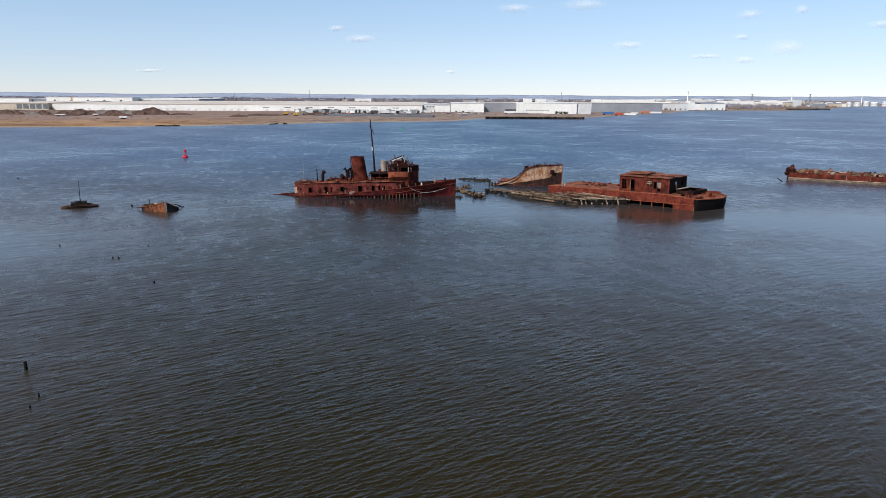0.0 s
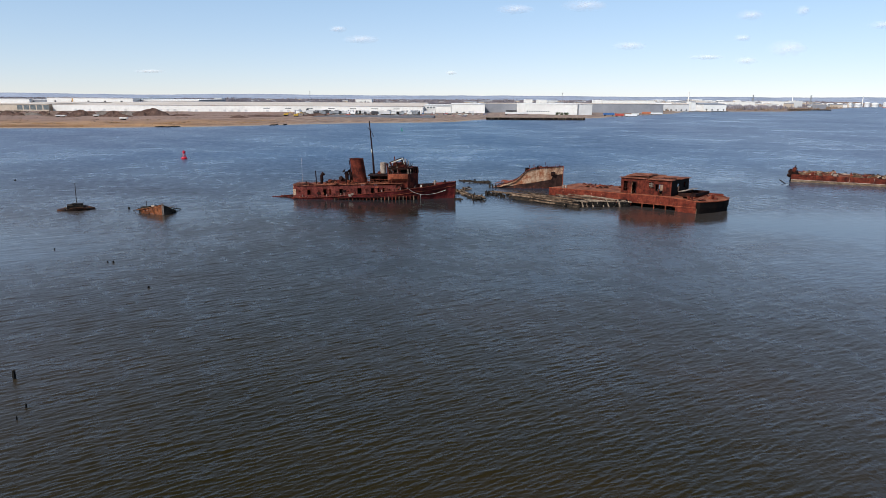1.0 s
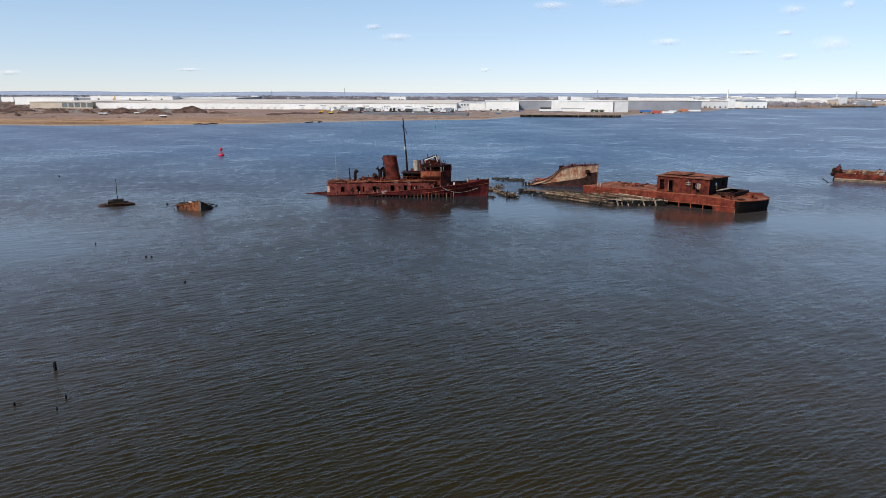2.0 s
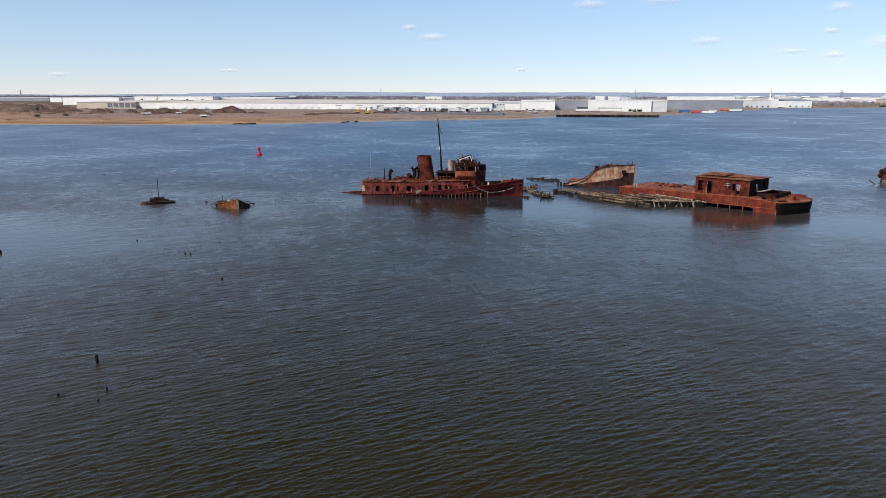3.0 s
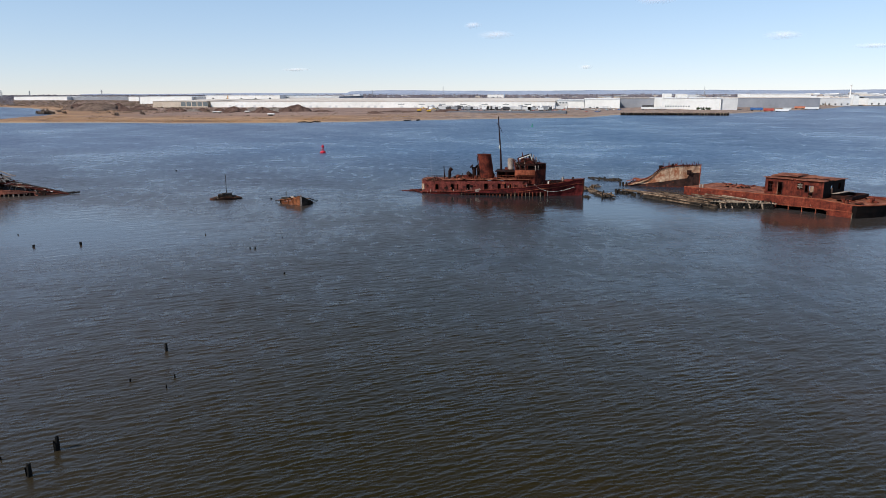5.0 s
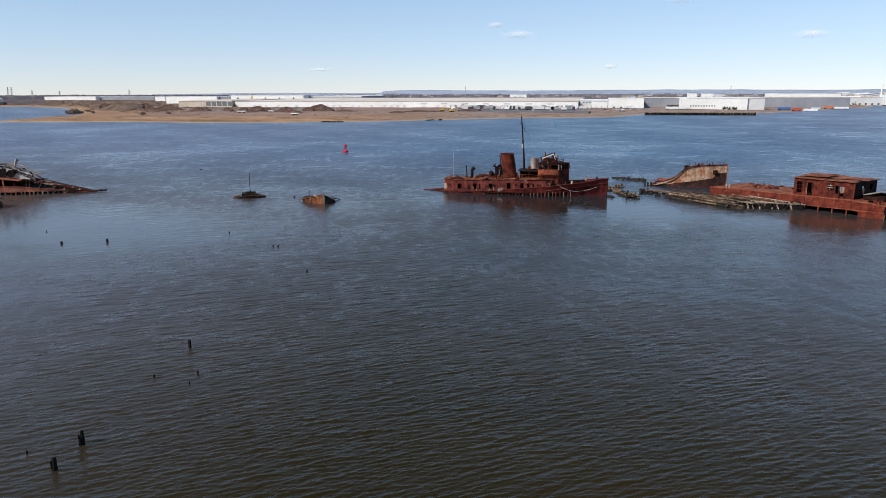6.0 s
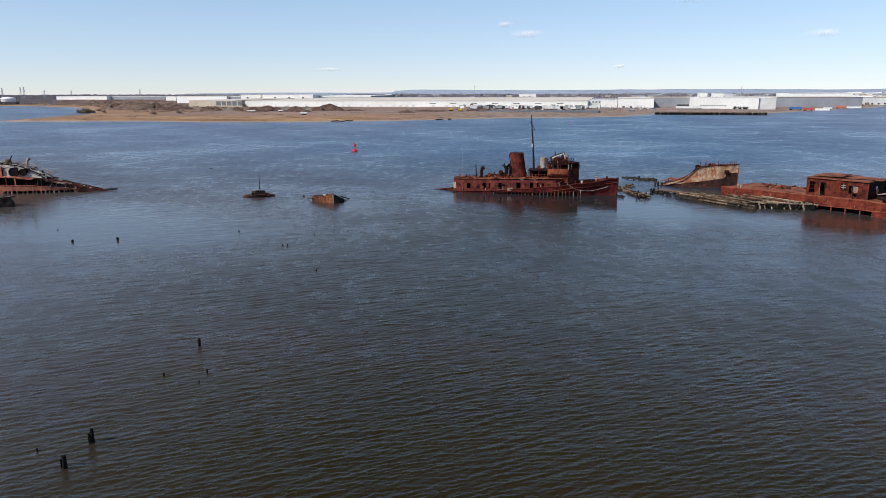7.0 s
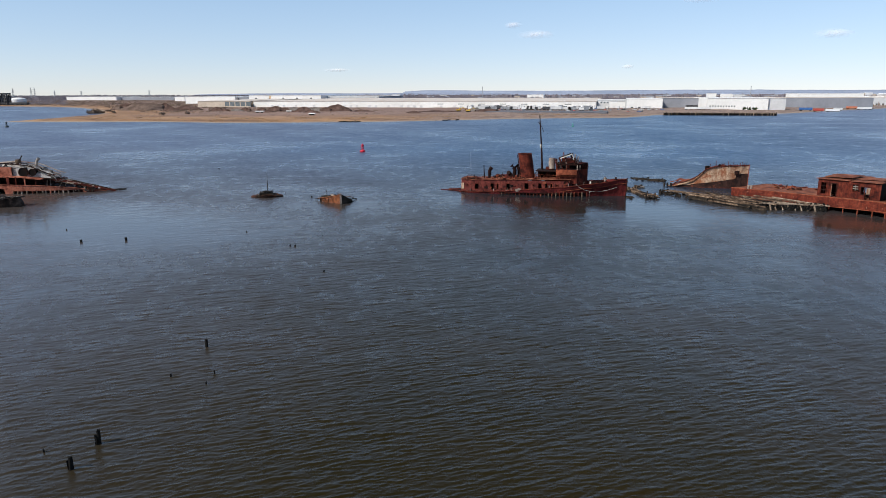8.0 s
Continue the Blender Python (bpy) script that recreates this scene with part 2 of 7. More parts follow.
def ground_material():
    m, t, b = nodes_of("dry_marsh_and_fill")
    obj = t.nodes.new("ShaderNodeTexCoord").outputs["Object"]
    geo = t.nodes.new("ShaderNodeSeparateXYZ")
    t.links.new(obj, geo.inputs[0])
    a = noise_tex(t, stretched(t, obj, 0.25, 1, 1), 0.02, 8, 0.65)
    f = noise_tex(t, obj, 0.12, 8, 0.75)
    fill = ramp(t, a, [(0.30, (0.115, 0.068, 0.052)), (0.45, (0.20, 0.122, 0.092)), (0.58, (0.26, 0.165, 0.125)), (0.70, (0.17, 0.115, 0.092))])
    fill = blend(t, ramp(t, noise_tex(t, stretched(t, obj, 0.4, 1, 1), 0.05, 8, 0.7), [(0.6, 0.0), (0.68, 0.6)]), fill, (0.30, 0.25, 0.21))
    marsh = ramp(t, a, [(0.35, (0.20, 0.105, 0.050)), (0.5, (0.30, 0.165, 0.078)), (0.65, (0.39, 0.235, 0.125))])
    sedge = noise_tex(t, stretched(t, obj, 0.3, 1, 1, 4), 0.09, 6, 0.65)
    marsh = blend(t, 0.9, marsh, ramp(t, sedge, [(0.34, (0.50, 0.47, 0.46)), (0.5, (0.90, 0.88, 0.86)), (0.66, (1.15, 1.12, 1.05))]), "MULTIPLY")
    rise = node(t, "MapRange")
    rise.inputs["From Min"].default_value, rise.inputs["From Max"].default_value = 1.9, 2.7
    t.links.new(geo.outputs["Z"], rise.inputs["Value"])
    # trodden grey-brown yard ground behind the wharf side
    yard = node(t, "MapRange")
    yard.inputs["From Min"].default_value, yard.inputs["From Max"].default_value = -200.0, -110.0
    t.links.new(geo.outputs["X"], yard.inputs["Value"])
    worn = ramp(t, f, [(0.3, (0.13, 0.085, 0.066)), (0.5, (0.22, 0.15, 0.115)), (0.7, (0.33, 0.245, 0.195))])
    marsh = blend(t, yard.outputs[0], marsh, worn)
    fill = blend(t, yard.outputs[0], fill, worn)
    c = blend(t, rise.outputs[0], marsh, fill)
    c = blend(t, 0.8, c, ramp(t, f, [(0.3, 0.5), (0.5, 1.0), (0.72, 1.35)]), "MULTIPLY")
    wet = node(t, "MapRange")
    wet.inputs["From Min"].default_value, wet.inputs["From Max"].default_value = 0.1, 0.7
    t.links.new(geo.outputs["Z"], wet.inputs["Value"])
    c = blend(t, wet.outputs[0], (0.33, 0.25, 0.18), c)
    t.links.new(c, b.inputs["Base Color"])
    b.inputs["Roughness"].default_value = 0.95
    return m


def water_material():
    m, t, b = nodes_of("murky_tidal_water")
    obj = t.nodes.new("ShaderNodeTexCoord").outputs["Object"]
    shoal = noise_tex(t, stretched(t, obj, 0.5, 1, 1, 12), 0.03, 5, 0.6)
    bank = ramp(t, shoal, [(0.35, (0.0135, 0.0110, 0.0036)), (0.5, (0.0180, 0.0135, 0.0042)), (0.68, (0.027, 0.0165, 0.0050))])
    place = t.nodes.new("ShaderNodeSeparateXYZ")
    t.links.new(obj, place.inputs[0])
    # paler to both sides: brighter sky reflection put into the base colour
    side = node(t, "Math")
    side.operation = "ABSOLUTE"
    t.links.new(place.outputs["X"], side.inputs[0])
    side_sky = node(t, "MapRange")
    side_sky.inputs["From Min"].default_value, side_sky.inputs["From Max"].default_value = 14.0, 75.0
    t.links.new(side.outputs[0], side_sky.inputs["Value"])
    bank = blend(t, side_sky.outputs[0], bank, (0.056, 0.046, 0.043))
    # murky brown turns blue farther out: sky reflection put into the base colour
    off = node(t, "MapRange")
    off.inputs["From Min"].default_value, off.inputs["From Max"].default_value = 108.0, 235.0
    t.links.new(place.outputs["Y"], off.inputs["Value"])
    sky_blue = ramp(t, noise_tex(t, obj, 0.02, 4, 0.6), [(0.35, (0.013, 0.046, 0.104)), (0.65, (0.020, 0.058, 0.126))])
    # far water also pales sideways, reflected sky kept in its colour
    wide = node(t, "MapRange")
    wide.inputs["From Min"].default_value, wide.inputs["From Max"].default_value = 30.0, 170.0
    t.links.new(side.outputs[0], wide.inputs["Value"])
    sky_blue = blend(t, wide.outputs[0], sky_blue, (0.064, 0.082, 0.136))
    t.links.new(blend(t, off.outputs[0], bank, sky_blue), b.inputs["Base Color"])
    b.inputs["IOR"].default_value = 1.333
    b.inputs["Specular Tint"].default_value = (0.70, 0.52, 0.30, 1)
    fine = t.nodes.new("ShaderNodeAttribute")
    fine.attribute_name = "fine_chop"
    # cat's paws: patches of ruffled and of smoother water
    lanes = noise_tex(t, stretched(t, obj, 0.9, 0.8, 1, -18), 0.11, 8, 0.7)
    grain = ramp(t, noise_tex(t, stretched(t, obj, 1.0, 0.55, 1, -24), 0.55, 5, 0.7), [(0.34, 0.70), (0.5, 1.0), (0.68, 1.14)])
    slick = noise_tex(t, stretched(t, obj, 0.55, 1, 1, -20), 0.03, 6, 0.6)
    mul = t.nodes.new("ShaderNodeMath")
    mul.operation = "MULTIPLY"
    t.links.new(fine.outputs["Fac"], mul.inputs[0])
    t.links.new(blend(t, 1.0, ramp(t, lanes, [(0.32, 0.64), (0.47, 0.97), (0.66, 1.10)]), ramp(t, slick, [(0.30, 0.75), (0.46, 1.0), (0.7, 1.05)]), "MULTIPLY"), mul.inputs[1])
    t.links.new(blend(t, 1.0, mul.outputs[0], grain, "MULTIPLY"), b.inputs["Roughness"])
    wind = t.nodes.new("ShaderNodeAttribute")
    wind.attribute_name = "wind"
    last = None
    for scale, sx, turn, dist, detail in ((6.0, 0.45, -22, 0.018, 3), (2.1, 0.5, -26, 0.022, 3), (0.7, 0.85, -28, 0.060, 4), (0.25, 0.9, -26, 0.15, 4)):
        k = node(t, "Bump", Distance=dist, Strength=1.0)
        t.links.new(noise_tex(t, stretched(t, obj, sx, 1, 1, turn), scale, detail, 0.6), k.inputs["Height"])
        t.links.new(wind.outputs["Fac"], k.inputs["Strength"])
        if last:
            t.links.new(last, k.inputs["Normal"])
        last = k.outputs["Normal"]
    t.links.new(last, b.inputs["Normal"])
    return m


def cloud_material():
    m, t, b = nodes_of("thin_cloud")
    obj = t.nodes.new("ShaderNodeTexCoord").outputs["Object"]
    lit, through_light, mix, clear, veil = (t.nodes.new("ShaderNode" + k) for k in ("BsdfDiffuse", "BsdfTranslucent", "MixShader", "BsdfTransparent", "MixShader"))
    lit.inputs["Color"].default_value = through_light.inputs["Color"].default_value = (1.0, 0.92, 0.90, 1)
    t.links.new(lit.outputs[0], mix.inputs[1])
    t.links.new(through_light.outputs[0], mix.inputs[2])
    # dense in the middle, fraying out to nothing at the rim
    place = t.nodes.new("ShaderNodeTexCoord").outputs["Generated"]
    flat = node(t, "Mapping")
    flat.inputs["Location"].default_value, flat.inputs["Scale"].default_value = (-1, 0, -1), (2, 0, 2)
    t.links.new(place, flat.inputs["Vector"])
    size = t.nodes.new("ShaderNodeVectorMath")
    size.operation = "LENGTH"
    t.links.new(flat.outputs[0], size.inputs[0])
    rim = ramp(t, size.outputs["Value"], [(0.0, 1.0), (0.5, 0.62), (0.95, 0.0)])
    curl = ramp(t, noise_tex(t, stretched(t, obj, 0.6, 1, 1), 0.022, 5, 0.6), [(0.30, 0.05), (0.70, 0.42)])
    t.links.new(blend(t, 1.0, rim, curl, "MULTIPLY"), veil.inputs[0])
    t.links.new(clear.outputs[0], veil.inputs[1])
    mix.inputs[0].default_value = 0.08
    t.links.new(mix.outputs[0], veil.inputs[2])
    t.links.new(veil.outputs[0], t.nodes["Material Output"].inputs["Surface"])
    return m


GROUND, WATER, CLOUD = ground_material(), water_material(), cloud_material()
rng = random.Random(7)


# ---- mesh helpers ----
def thing(name, m, label, category, group="", kind=""):
    ob = new(name)
    ob.matrix_basis = m
    return tagged(ob, label, category, group, kind)


def part(name, bm, material, parent, label=""):
    """One mesh object from a bmesh, under a thing or a part."""
    bmesh.ops.recalc_face_normals(bm, faces=bm.faces)
    me = bpy.data.meshes.new(name)
    bm.to_mesh(me)
    bm.free()
    for k in material if isinstance(material, tuple) else (material,):
        me.materials.append(k)
    ob = new(name, me)
    ob.parent = parent
    if label:
        ob["label"] = label
    return ob


def whole(name, bm, material, m, label, category, group="", kind=""):
    ob = part(name, bm, material, None)
    ob.matrix_basis = m
    return tagged(ob, label, category, group, kind)


def fresh():
    return bmesh.new()


def quad(bm, a, b, c, d, mat=0):
    f = bm.faces.new([bm.verts.new(p) for p in (a, b, c, d)])
    f.material_index = mat
    return f


def box(bm, x0, x1, y0, y1, z0, z1, m=None, mat=0):
    vs = [bm.verts.new(((m @ Vector(p)) if m else p)) for p in ((x0, y0, z0), (x1, y0, z0), (x1, y1, z0), (x0, y1, z0), (x0, y0, z1), (x1, y0, z1), (x1, y1, z1), (x0, y1, z1))]
    for f in ((0, 3, 2, 1), (4, 5, 6, 7), (0, 1, 5, 4), (1, 2, 6, 5), (2, 3, 7, 6), (3, 0, 4, 7)):
        bm.faces.new([vs[i] for i in f]).material_index = mat


def tube(bm, points, r, seg=8, r1=None, mat=0):
    """A round bar along a line of points, with closed ends."""
    pts = [Vector(p) for p in points]
    rings = []
    for i, p in enumerate(pts):
        d = (pts[min(i + 1, len(pts) - 1)] - pts[max(i - 1, 0)]).normalized()
        a = d.orthogonal().normalized()
        c = d.cross(a)
        k = r if r1 is None else r + (r1 - r) * i / (len(pts) - 1)
        rings.append([bm.verts.new(p + k * (math.cos(q) * a + math.sin(q) * c)) for q in [2 * math.pi * j / seg for j in range(seg)]])
    for u, v in zip(rings, rings[1:]):
        for j in range(seg):
            bm.faces.new((u[j], u[(j + 1) % seg], v[(j + 1) % seg], v[j])).material_index = mat
    bm.faces.new(rings[0][::-1]).material_index = mat
    bm.faces.new(rings[-1]).material_index = mat


def beam(bm, p, q, w, h, jag=0.0, twist=0.0):
    """A timber from p to q, with ends that may be broken askew."""
    p, q = Vector(p), Vector(q)
    d = (q - p).normalized()
    side = d.cross(Vector((0, 0, 1)))
    side = side.normalized() if side.length > 0.05 else Vector((1, 0, 0))
    up = side.cross(d)
    vs = []
    for e, s in ((p, -1), (q, 1)):
        for a, b in ((-1, -1), (1, -1), (1, 1), (-1, 1)):
            vs.append(bm.verts.new(e + side * a * w / 2 + up * b * h / 2 + d * s * rng.uniform(-jag, jag)))
    for f in ((3, 2, 1, 0), (4, 5, 6, 7), (0, 1, 5, 4), (1, 2, 6, 5), (2, 3, 7, 6), (3, 0, 4, 7)):
        bm.faces.new([vs[i] for i in f])


def loft(bm, rings, closed=False, mats=None, close_ends=False):
    rows = [[bm.verts.new(p) for p in r] for r in rings]
    n = len(rows[0])
    for u, v in zip(rows, rows[1:]):
        for j in range(n if closed else n - 1):
            f = bm.faces.new((u[j], u[(j + 1) % n], v[(j + 1) % n], v[j]))
            if mats:
                f.material_index = mats[j]
    if close_ends:
        bm.faces.new(rows[0][::-1])
        bm.faces.new(rows[-1])
    return rows


def pierced(bm, w, h, thick, holes, m, step=1.5, mat=0):
    """An upright plate w long and h high, with real openings (x0, x1, z0, z1) through it."""
    xs = sorted({round(v, 3) for v in (0.0, w, *[v for o in holes for v in o[:2]], *[i * w / max(1, round(w / step)) for i in range(round(w / step))])})
    zs = sorted({round(v, 3) for v in (0.0, h, *[v for o in holes for v in o[2:4]])})
    solid = lambda i, j: 0 <= i < len(xs) - 1 and 0 <= j < len(zs) - 1 and not any(o[0] < (xs[i] + xs[i + 1]) / 2 < o[1] and o[2] < (zs[j] + zs[j + 1]) / 2 < o[3] for o in holes)
    seen = {}

    def vert(x, y, z):
        key = (round(x, 4), y, round(z, 4))
        if key not in seen:
            seen[key] = bm.verts.new(m @ Vector((x, y, z)))
        return seen[key]
    for i in range(len(xs) - 1):
        for j in range(len(zs) - 1):
            if not solid(i, j):
                continue
            a, b, c, d = xs[i], xs[i + 1], zs[j], zs[j + 1]
            faces = [((a, 0, c), (b, 0, c), (b, 0, d), (a, 0, d)), ((a, thick, d), (b, thick, d), (b, thick, c), (a, thick, c))]
            if not solid(i - 1, j): faces.append(((a, 0, c), (a, 0, d), (a, thick, d), (a, thick, c)))
            if not solid(i + 1, j): faces.append(((b, 0, d), (b, 0, c), (b, thick, c), (b, thick, d)))
            if not solid(i, j - 1): faces.append(((b, 0, c), (a, 0, c), (a, thick, c), (b, thick, c)))
            if not solid(i, j + 1): faces.append(((a, 0, d), (b, 0, d), (b, thick, d), (a, thick, d)))
            for f in faces:
                bm.faces.new([vert(*p) for p in f]).material_index = mat


def dent(bm, amount, size, seed=0.0):
    for v in bm.verts:
        v.co += amount * noise.noise_vector(v.co / size + Vector((seed, seed * 2.3, 0)))


def mound(bm, cx, cy, rx, ry, h, z0, n=18, rough=0.25, seed=1.0):
    rows = []
    for i in range(7):
        k = i / 6
        ring = []
        for j in range(n):
            a = 2 * math.pi * j / n
            wob = 1 + rough * noise.noise(Vector((math.cos(a) * 1.3 + seed, math.sin(a) * 1.3, k * 2)))
            ring.append((cx + rx * (1 - k) * wob * math.cos(a), cy + ry * (1 - k) * wob * math.sin(a), z0 + h * (1 - (1 - k) ** 1.7) * (1 + 0.3 * rough * noise.noise(Vector((a * 2, k * 3, seed))))))
        rows.append(ring)
    loft(bm, rows, closed=True)


def smooth_steps(x, pts):
    """Value at x on a smooth line through (x, value) points."""
    if x <= pts[0][0]:
        return pts[0][1]
    for (a, u), (b, v) in zip(pts, pts[1:]):
        if x <= b:
            k = (x - a) / (b - a)
            k = k * k * (3 - 2 * k) * 0.5 + k * 0.5
            return u + (v - u) * k
    return pts[-1][1]


# ---- water and land ----
def sheet(name, X, Y, Z, material):
    """A grid of quads from arrays, shaded smooth."""
    n, k = X.shape
    ids = np.arange(n * k).reshape(n, k)
    quads = np.stack([ids[:-1, :-1], ids[:-1, 1:], ids[1:, 1:], ids[1:, :-1]], -1).reshape(-1, 4)
    me = bpy.data.meshes.new(name)
    me.from_pydata(np.stack([X, Y, Z], -1).reshape(-1, 3), [], quads)
    me.polygons.foreach_set("use_smooth", np.ones(len(quads), bool))
    me.materials.append(material)
    return new(name, me)


def wind_waves():
    """Short-crested wind waves of many lengths; what is too short for the grid's cells passes into the surface's roughness."""
    gen = np.random.default_rng(5)
    dist = np.concatenate([25 * 1.002 ** np.arange(1180), 25 * 1.002 ** 1180 * 1.06 ** np.arange(1, 50)])
    turn = np.linspace(radians(-51), radians(37), 800)
    R, A = dist[:, None], turn[None, :]
    X, Y = R * np.sin(A), R * np.cos(A)
    cell = np.maximum(np.gradient(dist)[:, None], R * (turn[1] - turn[0]))
    gust = 0.88 + 0.20 * np.sin(X / 37 + 1.3 * np.sin(Y / 53)) * np.sin(Y / 41 + 0.9 * np.sin(X / 61 + 2)) + 0.14 * np.sin(X / 11 + Y / 19 + 2 * np.sin(Y / 23))
    # lees and slicks beside the wrecks
    for cx, cy, rx, ry, calm in ((-84, 84, 32, 18, 0.85), (-96, 100, 22, 7, 0.4), (-70, 80, 18, 9, 0.5), (-14, 124, 20, 10, 0.93), (36, 112, 17, 8, 0.8), (58, 106, 24, 11, 0.84), (-58, 128, 20, 8, 0.3), (-46, 111, 9, 8, 0.5), (80, 92, 36, 28, 0.72), (45, 78, 40, 24, 0.35), (8, 117, 17, 11, 0.82)):
        gust = gust * (1 - calm * np.exp(-((X - cx) / rx) ** 2 - ((Y - cy) / ry) ** 2))
    crest = lambda a: np.cos(a) + 0.42 * np.cos(2 * a) + 0.12 * np.cos(3 * a)
    Z = np.zeros(X.shape)
    lost = np.zeros((len(dist), 1))
    # (shortest, longest, how many, slope, heading, spread)
    for l0, l1, count, slope, heading, spread in ((0.18, 0.28, 44, 0.066, -29, 22), (0.28, 0.48, 56, 0.070, -30, 13), (0.48, 0.95, 48, 0.052, -31, 16), (0.95, 2.0, 36, 0.036, -34, 18), (2.0, 3.6, 28, 0.036, -34, 20)):
        lam = np.exp(gen.uniform(math.log(l0), math.log(l1), count))
        head = np.radians(gen.normal(heading, spread, count))
        phase = gen.uniform(0, 2 * math.pi, count)
        s = slope * math.sqrt(2 / count)
        for l, h, p in zip(lam, head, phase):
            keep = np.clip((l / cell - 2.2) / 2.0, 0, 1) * (1 if l < 0.95 else np.clip((R - 25) / 60, 0.25, 1) if l < 2 else np.clip((R - 70) / 60, 0.15, 1))
            if keep.max() > 0:
                Z += keep * s * l / (2 * math.pi) * crest(2 * math.pi / l * (X * math.sin(h) + Y * math.cos(h)) + p)
            lost += (1 - keep ** 2) * s * s / 2
    Z *= np.clip(gust, 0.05, 1.3) * (1 + 0.5 * np.clip((85 - R) / 45, 0, 1))
    wind = np.clip(gust * 1.1, 0.08, 1.0)
    edge = np.clip(np.minimum(turn - turn[0], turn[-1] - turn) / 0.03, 0, 1)[None, :] * np.clip((R - 25) / 1.5, 0, 1)
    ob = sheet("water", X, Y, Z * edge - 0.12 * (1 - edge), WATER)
    rough = np.sqrt(np.sqrt(1.1 * lost * np.clip(gust, 0.1, 1.2) ** 2 * (1 + np.clip((R - 150) / 150, 0, 0.6)) + 0.00012))
    at = ob.data.attributes.new("fine_chop", "FLOAT", "POINT")
    at.data.foreach_set("value", np.ascontiguousarray(np.broadcast_to(rough, X.shape)).ravel().astype(np.float32))
    at = ob.data.attributes.new("wind", "FLOAT", "POINT")
    at.data.foreach_set("value", np.ascontiguousarray(wind).ravel().astype(np.float32))
    return tagged(ob, "rippled murky brown-blue tidal water", "water", kind="structure")


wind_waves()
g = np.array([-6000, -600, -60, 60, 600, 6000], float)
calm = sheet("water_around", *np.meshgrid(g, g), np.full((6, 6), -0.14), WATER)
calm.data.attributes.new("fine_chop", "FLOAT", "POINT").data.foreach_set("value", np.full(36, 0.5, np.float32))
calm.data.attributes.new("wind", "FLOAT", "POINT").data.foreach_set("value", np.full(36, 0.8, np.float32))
tagged(calm, "open tidal water all around", "water", kind="structure")

SHORE = np.array([(-4800, 1250), (-1500, 1180), (-1060, 1080), (-900, 985), (-700, 800), (-560, 640), (-520, 575), (-500, 520), (-470, 460), (-462, 424), (-430, 432),
                  (-345, 452), (-290, 446), (-230, 462), (-163, 499), (-91, 575), (5, 628), (36, 722), (100, 775), (173, 806), (260, 960), (381, 1155), (486, 1400),
                  (731, 1480), (1010, 1850), (1450, 2500), (1800, 3000), (2600, 4000), (3400, 4990), (-4800, 4990)], float)


def shore_distance(x, y):
    """Metres inland from the shore line (minus: out on the water)."""
    p = np.stack([x, y], -1)
    best = np.full(x.shape, 1e9)
    inside = np.zeros(x.shape, bool)
    for a, b in zip(SHORE, np.roll(SHORE, -1, 0)):
        d = b - a
        k = np.clip(((p - a) @ d) / (d @ d), 0, 1)
        best = np.minimum(best, np.hypot(*np.moveaxis(p - a - k[..., None] * d, -1, 0)))
        with np.errstate(divide="ignore", invalid="ignore"):
            cut = (a[1] > y) != (b[1] > y)
            inside ^= cut & (x < d[0] * (y - a[1]) / np.where(d[1] == 0, 1e-9, d[1]) + a[0])
    return np.where(inside, best, -best)


def land_height(x, y):
    d = shore_distance(np.asarray(x, float), np.asarray(y, float))
    return np.clip(d * 0.09, -1.5, 1.6) + np.clip((d - 30) * 0.012, 0, 1.2) + np.clip((np.asarray(y, float) - 1350) * 0.0075, 0, 22) * np.clip((d - 60) / 200, 0, 1)


ys = 395 * (4950 / 395) ** (np.linspace(0, 1, 230) ** 1.15)
fan = np.linspace(-1.15, 0.78, 420)
GX, GY = fan[None, :] * ys[:, None], np.repeat(ys[:, None], len(fan), 1)
GZ = land_height(GX, GY)
bm = fresh()
vs = {}
for i in range(len(ys)):
    for j in range(len(fan)):
        near = GZ[max(i - 1, 0):i + 2, max(j - 1, 0):j + 2]
        if near.max() > -0.6:
            x, y = GX[i, j], GY[i, j]
            z = GZ[i, j] + (0.40 * noise.noise((x / 22, y / 22, 0)) + 0.12 * noise.noise((x / 7, y / 7, 3))) * min(1, max(0, GZ[i, j]))
            vs[i, j] = bm.verts.new((x, y, z))
for i, j in list(vs):
    q = [(i, j), (i, j + 1), (i + 1, j + 1), (i + 1, j)]
    if all(k in vs for k in q):
        bm.faces.new([vs[k] for k in q])
whole("ground", bm, GROUND, Matrix(), "flat tan and brown marsh shore with bare fill", "ground", kind="structure")

# far hills on the skyline, distance haze mixed into their colour
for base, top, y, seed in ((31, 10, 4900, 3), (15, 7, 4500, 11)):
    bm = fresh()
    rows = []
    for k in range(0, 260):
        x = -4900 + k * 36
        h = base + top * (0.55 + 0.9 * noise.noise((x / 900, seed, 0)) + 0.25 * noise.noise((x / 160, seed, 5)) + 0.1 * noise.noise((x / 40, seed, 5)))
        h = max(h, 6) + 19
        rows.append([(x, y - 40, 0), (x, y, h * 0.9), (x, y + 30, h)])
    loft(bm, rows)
    whole("backdrop", bm, HAZY_HILL, Matrix(), "low wooded hills in haze-blue along the skyline", "hills", kind="structure")


